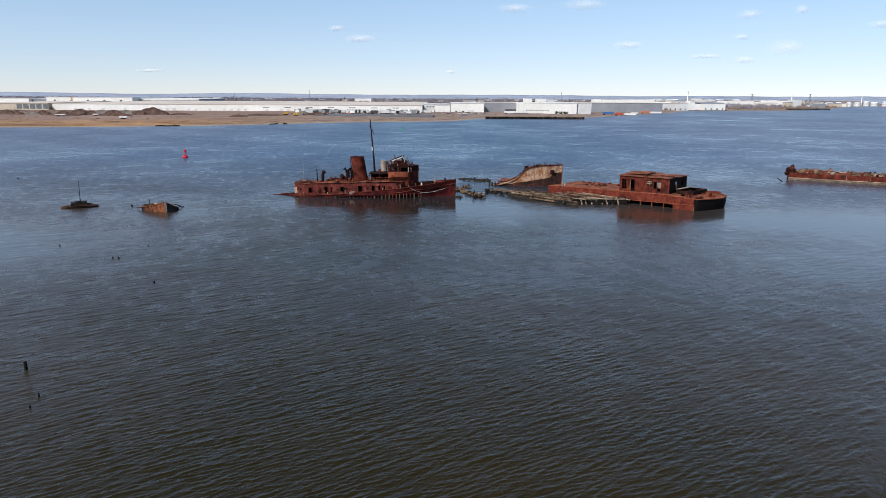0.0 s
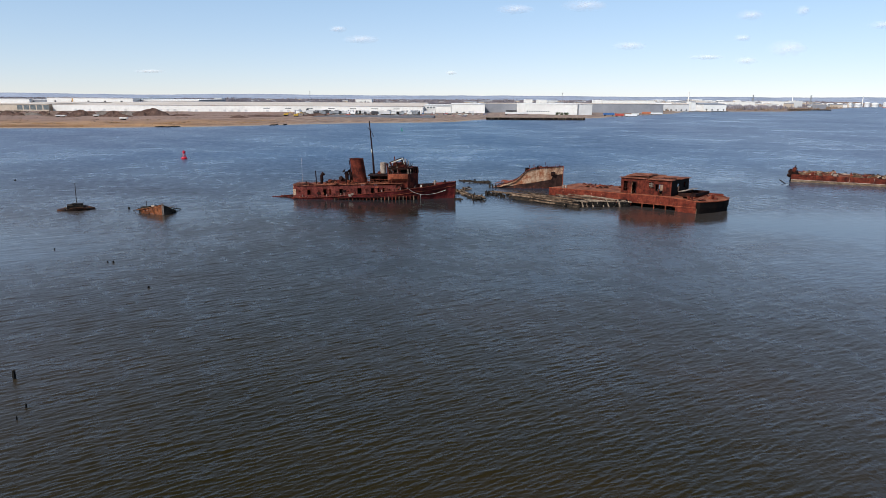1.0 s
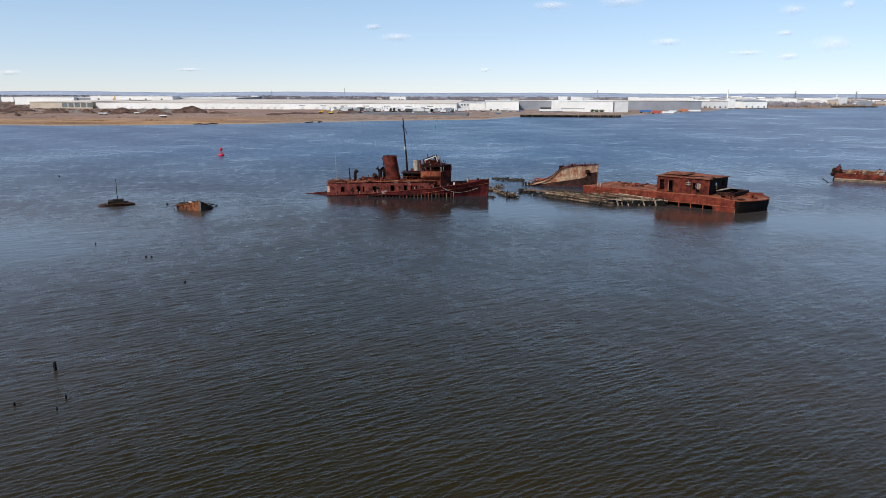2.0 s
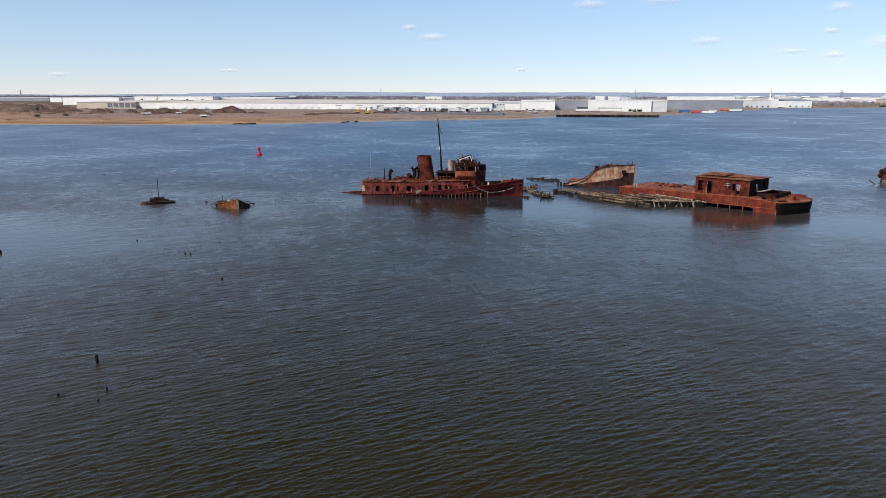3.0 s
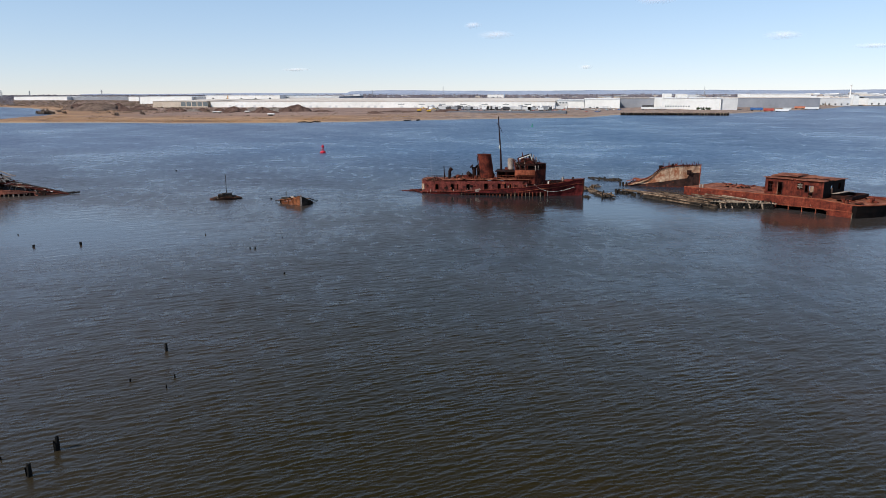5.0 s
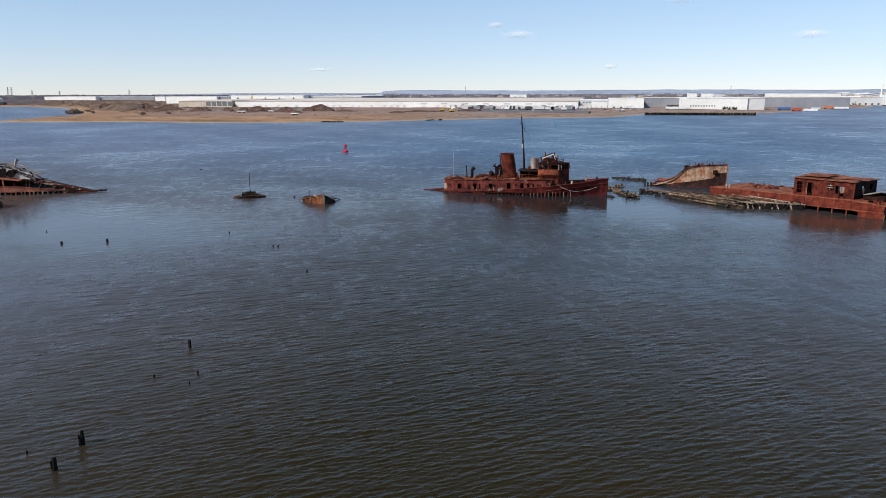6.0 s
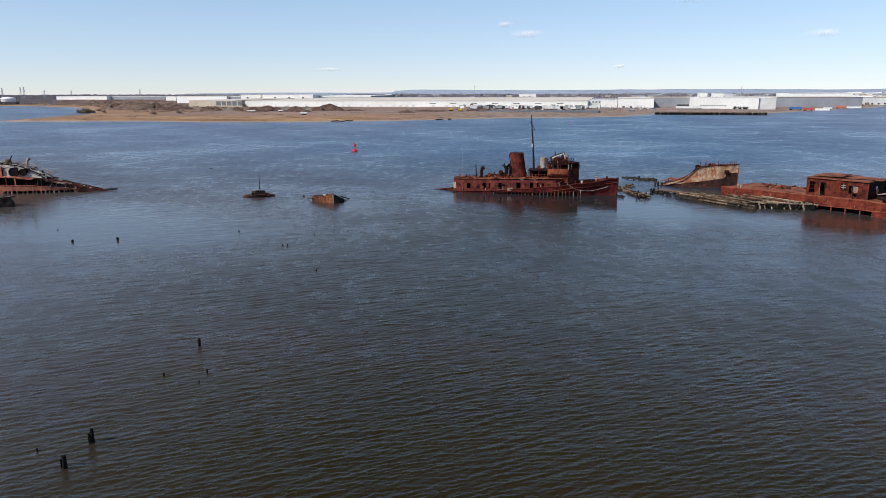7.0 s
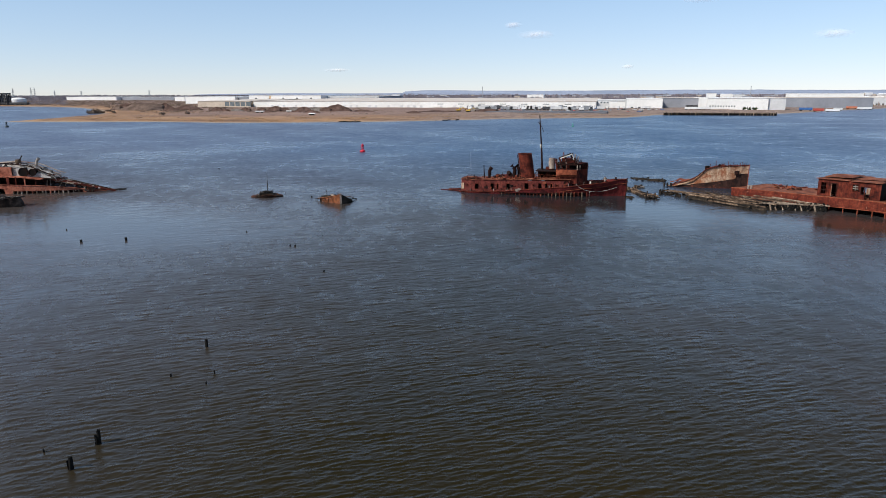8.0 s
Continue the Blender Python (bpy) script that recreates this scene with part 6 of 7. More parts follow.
# ---- the collapsed wooden barge before it ----
def wooden_barge():
    ob = thing("wooden_barge", BARGE, "collapsed grey timber barge with exposed ribs", "wreck")
    put = lambda name, bm, mt: part(name, bm, mt, ob)
    # near side wall of heavy planks
    for k in range(4):
        x = -2.6
        while x < 12.8:
            l = min(rng.uniform(3.5, 6.5), 13.4 - x)
            if l < 0.6:
                break
            bm = fresh()
            z = 0.12 + 0.27 * k - 0.006 * (x + 2) + rng.uniform(-0.14, 0.10)
            y = -9.0 - 0.03 * x + rng.uniform(-0.05, 0.05)
            beam(bm, (x, y, z), (x + l - 0.05, y - 0.03 * l + rng.uniform(-0.12, 0.12), z - rng.uniform(-0.04, 0.16)), 0.26, rng.uniform(0.16, 0.27), 0.2)
            put("side_plank", bm, OLDWOOD if k in (1, 3) and rng.random() < 0.6 else WET_SHADE_WOOD)
            x += l
    # deck planks and long stringers, sagging
    for i in range(34):
        bm = fresh()
        y = -8.6 + 8.0 * (i % 17) / 16 + rng.uniform(-0.1, 0.1)
        x = rng.uniform(-8, 4) if i < 17 else rng.uniform(2, 9)
        l = rng.uniform(4, 10)
        end = 11.5 + (y + 9) * 0.75
        l = min(l, end - x)
        if l < 1:
            continue
        z = 0.82 - 0.055 * abs(y + 4) + rng.uniform(-0.45, 0.18) - 0.03 * max(0, -x)
        beam(bm, (x, y, z), (x + l, y + rng.uniform(-0.4, 0.4), z + rng.uniform(-0.35, 0.2)), rng.uniform(0.15, 0.42), rng.uniform(0.12, 0.24), 0.35)
        put("deck_plank", bm, rng.choice((OLDWOOD, PALEWOOD if x > 3 else OLDWOOD, WET_SHADE_WOOD, WET_SHADE_WOOD, WET_SHADE_WOOD, WET_SHADE_WOOD)))
    # pale top stringers seen along the rib end
    for p, q in (((4, -6.2, 1.1), (13.5, -7.2, 0.95)), ((11.4, -8.2, 1.05), (18.6, -1.3, 0.95)), ((12.6, -6.2, 1.2), (15.6, -4.6, 1.1)), ((5, -4.5, 1.25), (15.5, -4.2, 1.05)), ((6.5, -2.6, 1.3), (18.2, -1.9, 1.0)), ((9, -1.4, 1.25), (19.2, -1.0, 0.9)), ((-1, -8.4, 1.1), (11.5, -9.0, 0.98)), ((-4, -7.6, 1.0), (5, -8.0, 1.1)), ((-10.5, -6.4, 0.55), (-2, -8.3, 0.95)), ((-10.0, -5.6, 0.6), (-3, -7.0, 0.9)), ((-9.2, -4.8, 0.4), (-1, -5.8, 0.8))):
        bm = fresh()
        beam(bm, p, q, 0.24, 0.2, 0.4)
        put("stringer", bm, PALEWOOD if p[0] > 8 else OLDWOOD)
    # leaning ribs at the broken end
    for i in range(72):
        k = i / 71
        x, y = 10.4 + 8.4 * k + rng.uniform(-0.15, 0.15), -9.3 + 8.2 * k
        bm = fresh()
        lean = (0.75 if i % 2 else -0.65) + rng.uniform(-0.25, 0.25)
        beam(bm, (x + lean * 0.5 + 0.5, y - 1.3 + 0.4 * lean, -0.7), (x - lean * 0.5 - 0.2, y + 0.3 - 0.3 * lean, rng.uniform(0.5, 1.35)), rng.uniform(0.12, 0.24), rng.uniform(0.12, 0.22), 0.15)
        put("rib", bm, PALEWOOD if i % 6 == 1 else TAR)
    for i in range(20):
        bm = fresh()
        k = rng.random()
        x, y = 8.5 + 9.5 * k, -8.0 + 7.2 * k + rng.uniform(-0.2, 1.4)
        a = rng.uniform(-2.6, 0.3)
        l = rng.uniform(0.9, 2.2)
        beam(bm, (x, y, rng.uniform(0.7, 1.15)), (x + l * math.cos(a), y + l * math.sin(a), rng.uniform(-0.3, 0.9)), 0.2, 0.16, 0.15)
        put("broken_timber", bm, PALEWOOD if rng.random() < 0.2 else WET_SHADE_WOOD)
    # dark stumps at the far low end
    for i in range(22):
        bm = fresh()
        x, y = rng.uniform(-10.8, -2.5), rng.uniform(-8.2, -4.5)
        beam(bm, (x, y, -0.6), (x + rng.uniform(-0.4, 0.4), y + rng.uniform(-0.4, 0.4), rng.uniform(0.25, 0.8)), rng.uniform(0.25, 0.55), rng.uniform(0.2, 0.4), 0.1)
        put("stump", bm, WET_SHADE_WOOD)
    for i in range(16):
        bm = fresh()
        y = -8.6 + 8.0 * i / 15
        beam(bm, (-3 + 0.2 * i, y, 0.2), (12.0 + 0.42 * i, y, 0.15), 0.3, 0.3, 0.2)
        put("keelson", bm, WET_SHADE_WOOD)


wooden_barge()


# ---- the bow of a sunken ship behind ----
def sunken_bow():
    ob = thing("shipwreck_bow", pose(26.2, 152.2, 0, 0, 0, 167), "sunken ship's bow with flaking white paint and rust", "wreck")
    # local x runs aft from the stem, +y to the near side
    half = lambda x: smooth_steps(x, [(0, 0.05), (1.5, 0.9), (4, 2.1), (8, 3.4), (12, 4.1), (16, 4.3)])
    top = lambda x: smooth_steps(x, [(0, 4.8), (3, 4.75), (6.4, 4.45), (7.6, 4.1), (8.6, 3.3), (9.4, 2.5), (10.4, 1.75), (12.2, 1.05), (15.2, 0.2)])
    band = lambda x: smooth_steps(x, [(0, 3.1), (2.2, 3.0), (2.3, 1.95), (8, 1.05), (12, 0.45), (15.2, 0.05)])
    xs = [15.2 * i / 60 for i in range(61)]
    for s in (1, -1):
        bm = fresh()
        k2 = 1.0 if s > 0 else 1.15
        rings = []
        for x in xs:
            t, b = top(x) - (0.0 if s > 0 else 0.35), min(band(x), top(x) - 0.05)
            w = lambda z: s * half(x) * k2 * (0.86 + 0.14 * max(0, min(1, z / 6.0)))
            zs = [t, t - (t - b) * 0.33, t - (t - b) * 0.66, b + 0.02, b, b * 0.5, -0.05 + b * 0.1, -1.0]
            zs = [min(z, t) for z in zs]
            rings.append([(x, w(z) + (0.08 * s if j == 3 else 0), z) for j, z in enumerate(zs)])
        loft(bm, rings, False, [0, 0, 0, 2, 1, 1, 2])
        dent(bm, 0.05, 1.3, 3 + s)
        h = part("hull_side", bm, (WHITE_RUST, BLACK_PAINT, RUST), ob, "flaking white bow plating over a dark lower band")
        h.modifiers.new("plate", "SOLIDIFY").thickness = 0.07
        bm = fresh()
        tube(bm, [(x, s * half(x) * k2, top(x) + 0.03 - (0 if s > 0 else 0.35)) for x in xs[:-4]], 0.10, 6)
        part("rail_cap", bm, RUST, ob)
    bm = fresh()
    beam(bm, (-0.05, 0, -1), (-0.12, 0, 5.0), 0.16, 0.2)
    part("stem", bm, RUST_BRIGHT, ob)
    bm = fresh()
    tube(bm, [(2.2, half(2.2) * 0.93, 3.3), (2.15, half(2.2) + 0.25, 3.35)], 0.4, 12)
    part("hawse_pipe", bm, RUST_DARK, ob, "dark rusted anchor pipe in the bow")
    bm = fresh()
    box(bm, 1.6, 3.2, half(2.4) * 0.9, half(2.4) * 0.9 + 0.12, 2.8, 3.7)
    dent(bm, 0.15, 0.6, 2)
    part("anchor_plate", bm, RUST_DARK, ob)
    bm = fresh()
    loft(bm, [[(x, -half(x) * 1.1, min(4.2, top(x) - 0.45)), (x, half(x) * 0.95, min(4.2, top(x) - 0.45))] for x in xs[1:]])
    part("deck", bm, RUST_DARK, ob)
    for i in range(20):
        x = 0.4 + 0.42 * i + rng.uniform(-0.08, 0.08)
        bm = fresh()
        s = 1 if i % 3 else -1
        h = rng.uniform(0.35, 0.95)
        tube(bm, [(x, s * half(x), top(x) - 0.3), (x + rng.uniform(-0.1, 0.1), s * half(x), top(x) + h)], 0.04 if h > 0.6 else 0.06, 5)
        part("rail_post", bm, RUST if rng.random() < 0.7 else RUST_DARK, ob)
    for i in range(9):
        bm = fresh()
        x = rng.uniform(2.5, 8.5)
        box(bm, -0.22, 0.2, -0.16, 0.2, -0.3, rng.uniform(0.1, 0.5), pose(x, rng.uniform(-1, 1) * half(x) * 0.7, min(4.5, top(x) - 0.1), rng.uniform(-20, 20), rng.uniform(-20, 20), rng.uniform(0, 90)))
        dent(bm, 0.14, 0.35, i)
        part("deck_fitting", bm, rng.choice((RUST, RUST_DARK)), ob)
    bm = fresh()
    tube(bm, [(7.9, 2.4, 3.7), (7.9, 2.4, 4.6)], 0.35, 9)
    part("windlass", bm, RUST_DARK, ob)
    for i in range(8):
        bm = fresh()
        x = 10.2 + 0.6 * i
        beam(bm, (x, -half(x) * 1.1, max(0.3, top(x) - 0.5)), (x + 0.3, half(x) * 0.9, max(0.2, top(x) - 0.6)), 0.2, 0.14, 0.3)
        part("deck_beam", bm, RUST, ob)
    for x, y, w, d, z, a in ((11.0, -1.8, 2.4, 1.6, 1.15, 6), (13.0, -2.2, 2.2, 1.4, 0.85, -8), (14.8, -1.6, 1.8, 1.2, 0.6, 10), (12.2, 0.6, 2.0, 1.3, 0.8, -4)):
        bm = fresh()
        box(bm, -w / 2, w / 2, -d / 2, d / 2, -0.05, 0.06, pose(x, y, z, a * 0.6, a, a * 2))
        dent(bm, 0.12, 0.8, x)
        part("collapsed_plate", bm, RUST_BRIGHT, ob, "orange-rusted fallen deck plate")
    for x, y in ((14.6, 3.8), (15.4, 3.2), (15.9, 4.0)):
        bm = fresh()
        tube(bm, [(x, y, -0.6), (x + 0.1, y, 0.75)], 0.22, 7)
        part("stump", bm, WET_SHADE_WOOD, ob)


sunken_bow()


# ---- the long low barge at the channel's side ----
def low_barge():
    ob = thing("scrap_barge", pose(85.8, 167.6, 0, 0, 0, -31), "low rust-red barge heaped with scrap and broken timber", "barge")
    LN = 46
    xs = [LN * i / 60 for i in range(61)]
    for y, nm in ((0, "hull_side"), (9, "hull_side")):
        bm = fresh()
        loft(bm, [[(x, y, 1.85 + 0.08 * noise.noise((x, 0, 0))), (x, y - 0.02, 1.3), (x, y, 0.55), (x, y, 0.5), (x, y, -1)] for x in xs], False, [0, 0, 1, 1])
        dent(bm, 0.05, 1.2, 4)
        h = part(nm, bm, (RUST, SLIME), ob, "rust-red side over a pale muddy waterline")
        h.modifiers.new("plate", "SOLIDIFY").thickness = 0.08
    for x in (0, LN):
        bm = fresh()
        loft(bm, [[(x - 0.6 * (1 if x == 0 else -1) * k, y, 1.85 - 2.8 * k) for k in (0, 0.4, 1)] for y in (0.02, 3, 6, 8.98)])
        part("hull_end", bm, RUST_DARK, ob)
    bm = fresh()
    loft(bm, [[(x, y, 1.72 + 0.08 * noise.noise((x, y, 0))) for y in (0.02, 2, 4, 6, 8.98)] for x in xs])
    part("deck", bm, DECKRUST, ob)
    bm = fresh()
    tube(bm, [(x, -0.06, 0.52) for x in xs], 0.08, 6)
    part("rubbing_strake", bm, PALE_STEEL, ob)
    for x in (2.2, 5.3, 9.0, 12.5, 17.5, 22.5, 27.5, 33, 39):
        bm = fresh()
        beam(bm, (x, -0.06, 0.7), (x + 0.06, -0.06, 1.85), 0.14, 0.07)
        part("side_stiffener", bm, PALE_STEEL if rng.random() < 0.6 else RUST_DARK, ob)
    for i in range(120):
        bm = fresh()
        x, y = rng.uniform(0.8, 30), rng.uniform(0.3, 7.5)
        if i % 2:
            a = rng.uniform(-0.5, 0.5) + (0 if rng.random() < 0.7 else 1.4)
            l = rng.uniform(0.8, 3.4)
            beam(bm, (x, y, 1.85 + rng.uniform(0, 0.3)), (x + l * math.cos(a), y + l * math.sin(a), 1.9 + rng.uniform(0, 0.6)), rng.uniform(0.12, 0.35), rng.uniform(0.1, 0.25), 0.12)
        else:
            box(bm, -rng.uniform(0.2, 0.8), rng.uniform(0.2, 0.8), -0.3, 0.35, -0.2, rng.uniform(0.1, 0.45), pose(x, y, 1.95, rng.uniform(-20, 20), rng.uniform(-20, 20), rng.uniform(0, 180)))
        part("scrap_piece", bm, rng.choice((RUST, RUST_DARK, RUST_BRIGHT, OLDWOOD, OLDWOOD, PALE_STEEL)), ob)
    for k, (x, y, h) in enumerate(((3.5, 2.5, 0.9), (22.5, 3.0, 1.1), (25.5, 4.0, 0.9), (6.5, 3.5, 0.6), (16, 4, 0.6))):
        bm = fresh()
        mound(bm, x, y, rng.uniform(1.6, 2.6), 1.8, h, 1.7, 12, 0.7, k * 2.1)
        dent(bm, 0.2, 0.8, k)
        part("rubble_mound", bm, OLDWOOD if k < 3 else DECKRUST, ob)
    # rusted winch at the end
    bm = fresh()
    box(bm, -0.6, 1.2, 0.2, 2.4, 1.7, 2.7)
    dent(bm, 0.25, 0.9, 6)
    part("winch_base", bm, RUST_DARK, ob)
    for x, z, r in ((-0.3, 2.5, 0.55), (0.5, 3.0, 0.5), (-0.5, 1.5, 0.5)):
        bm = fresh()
        tube(bm, [(x, 0.0, z), (x, 0.6, z), (x, 1.2, z), (x, 1.8, z)], r * 0.9, 12)
        dent(bm, 0.3, 0.5, z)
        part("winch_drum", bm, RUST if z > 2.8 else RUST_DARK, ob)
    bm = fresh()
    tube(bm, [(0.6, 0.6, 3.0), (0.75, 0.6, 4.0)], 0.13, 7)
    part("post", bm, RUST_DARK, ob)
    p = thing("floating_timber", pose(82.0, 163.5, 0.1), "dark timber sticking out of the water", "timber")
    bm = fresh()
    beam(bm, (-1.2, 0, 0.9), (0.8, 0, -0.4), 0.2, 0.2, 0.2)
    part("beam", bm, WET_SHADE_WOOD, p)


low_barge()


# ---- small wrecks ----
def awash_hull():
    ob = thing("boat_wreck", pose(-65.6, 117.0, 0, 0, 0, 26), "low dark wooden boat wreck with a thin iron mast", "wreck")
    rings = []
    for i in range(17):
        x = -3.0 + 6.0 * i / 16
        b = 1.35 * (1 - min(1, abs(x) / 3.1) ** 1.3) + 0.03
        t = 0.62 - 0.42 * max(0, x / 3.2) ** 1.5 - 0.5 * max(0, -x / 3.0) ** 1.5 + 0.1 * noise.noise((x, 0, 5))
        rings.append([(x, -b, t - 0.12), (x, -b * 0.75, -0.6), (x, b * 0.75, -0.6), (x, b, t + 0.1)])
    bm = fresh()
    loft(bm, rings, True, None, True)
    dent(bm, 0.1, 0.9, 4)
    part("hull", bm, (surface("rotten_hull_planks", (0.012, 0.008, 0.007), (0.035, 0.018, 0.012), (0.20, 0.075, 0.035), 0.9, 5, 0.85, 0, 0.03, 0.4)), ob)
    bm = fresh()
    box(bm, -1.4, 1.1, -0.7, 0.7, 0.2, 0.95, pose(0, 0, 0, 4, 3, 0))
    dent(bm, 0.15, 0.7, 7)
    part("deckhouse_stump", bm, WET_SHADE_WOOD, ob)
    bm = fresh()
    box(bm, -0.7, 1.1, -0.5, 0.5, 1.02, 1.16, pose(0, 0, 0, 2, 3, 4))
    part("deckhouse_top", bm, WET_SHADE_WOOD, ob)
    bm = fresh()
    tube(bm, [(0.2, 0, 0.6), (0.15, 0, 1.8), (0.2, 0.05, 4.8)], 0.085, 7, 0.05)
    part("mast", bm, WET_SHADE_WOOD, ob)
    for i in range(12):
        bm = fresh()
        x = rng.uniform(-2.4, 2.2)
        beam(bm, (x, -0.8, 0.25), (x + rng.uniform(-0.6, 0.6), 0.8, rng.uniform(0.4, 0.75)), 0.18, 0.12, 0.2)
        part("deck_beam", bm, WET_SHADE_WOOD if i % 4 else OLDWOOD, ob)


awash_hull()


def wooden_bow():
    # x runs aft from the stem along the boat, +y to the sunlit side
    ob = thing("boat_wreck", pose(-48.3, 112.4, 0, 0, 0, 120), "orange-brown wooden boat bow rising from the water", "wreck")
    half = lambda x: smooth_steps(x, [(0, 0.05), (1.0, 1.05), (2.5, 2.6), (4.0, 3.5), (6, 3.8), (7.5, 3.8)])
    for s in (1, -1):
        for k in range(6):
            bm = fresh()
            rings = []
            for i in range(13):
                x = (5.0 if s > 0 else 4.4) * i / 12 * (1 - 0.06 * k - 0.08 * (k % 2) if s > 0 else 1 - 0.02 * k)
                t = 1.72 - (0.42 * x - 0.035 * x * x if s > 0 else 0.56 * x)
                z1, z0 = t - 0.33 * k, t - 0.33 * (k + 1) + (0.02 if s > 0 else -0.01)
                w = lambda z: s * half(x) * (0.8 + 0.2 * (z + 0.8) / 2.6)
                rings.append([(x, w(z1), z1), (x, w(z1) + 0.07 * s, z1), (x, w(z0) + 0.07 * s, z0), (x, w(z0), z0)])
            loft(bm, rings, True, None, True)
            dent(bm, 0.03, 0.8, k)
            # planks away from the sun are dark wood, their shade in the colour
            part("hull_plank", bm, TANWOOD if s > 0 else WET_SHADE_WOOD, ob)
    for i in range(11):
        bm = fresh()
        s = 1 if i < 7 else -1
        x = (0.8 + 0.62 * i) if s > 0 else 0.9 + 0.8 * (i - 7)
        t = 1.72 - (0.42 * x - 0.035 * x * x if s > 0 else 0.56 * x)
        beam(bm, (x, s * (half(x) * 0.9 - 0.12), -0.6), (x + rng.uniform(-0.1, 0.1), s * (half(x) * 0.96 - 0.1), t + rng.uniform(-0.25, 0.12)), 0.14, 0.14, 0.1)
        part("frame", bm, rng.choice((WET_SHADE_WOOD, TANWOOD, OLDWOOD)), ob)
    bm = fresh()
    tube(bm, [(x, half(x) * 0.98 + 0.06, 1.75 - 0.42 * x + 0.035 * x * x + 0.05 * noise.noise((x * 2, 0, 0))) for x in [0.05 + 4.8 * i / 14 for i in range(15)]], 0.08, 6)
    part("gunwale", bm, TANWOOD, ob)
    bm = fresh()
    beam(bm, (-0.1, 0, -0.7), (-0.2, 0, 1.95), 0.24, 0.3, 0.05)
    part("stem", bm, PALE_STEEL, ob, "pale stem post")
    for p, q in (((4.6, 3.1, 0.5), (6.6, 3.9, 0.15)), ((4.2, 2.4, 0.75), (6.2, 3.2, 0.5)), ((3.6, -2.6, 0.35), (5.4, -3.7, 0.05)), ((3.2, -2.2, 0.5), (4.9, -3.0, 0.3))):
        bm = fresh()
        beam(bm, p, q, 0.16, 0.13, 0.25)
        part("broken_timber", bm, WET_SHADE_WOOD, ob)
    for i in range(5):
        bm = fresh()
        x = 0.8 + 0.72 * i
        beam(bm, (x, -half(x) * 0.7, 1.15 - 0.12 * x), (x, half(x) * 0.9, 1.2 - 0.12 * x), 0.16, 0.14, 0.3)
        part("deck_beam", bm, WET_SHADE_WOOD if i % 2 else OLDWOOD, ob)
    for x, y, h in ((4.0, 1.8, 0.5), (3.6, 0.9, 0.62), (2.8, 0.9, 0.4), (4.6, 2.4, 0.4)):
        bm = fresh()
        box(bm, -0.4, 0.5, -0.3, 0.3, 0, h, pose(x, y, 0.6, 8, 5, rng.uniform(0, 90)))
        dent(bm, 0.1, 0.5, x)
        part("deck_fitting", bm, PALE_STEEL if h == 0.62 else WET_SHADE_WOOD, ob)
    bm = fresh()
    tube(bm, [(4.6, 2.0, 0.6), (4.55, 2.0, 2.1)], 0.05, 5)
    part("post", bm, WET_SHADE_WOOD, ob)


wooden_bow()


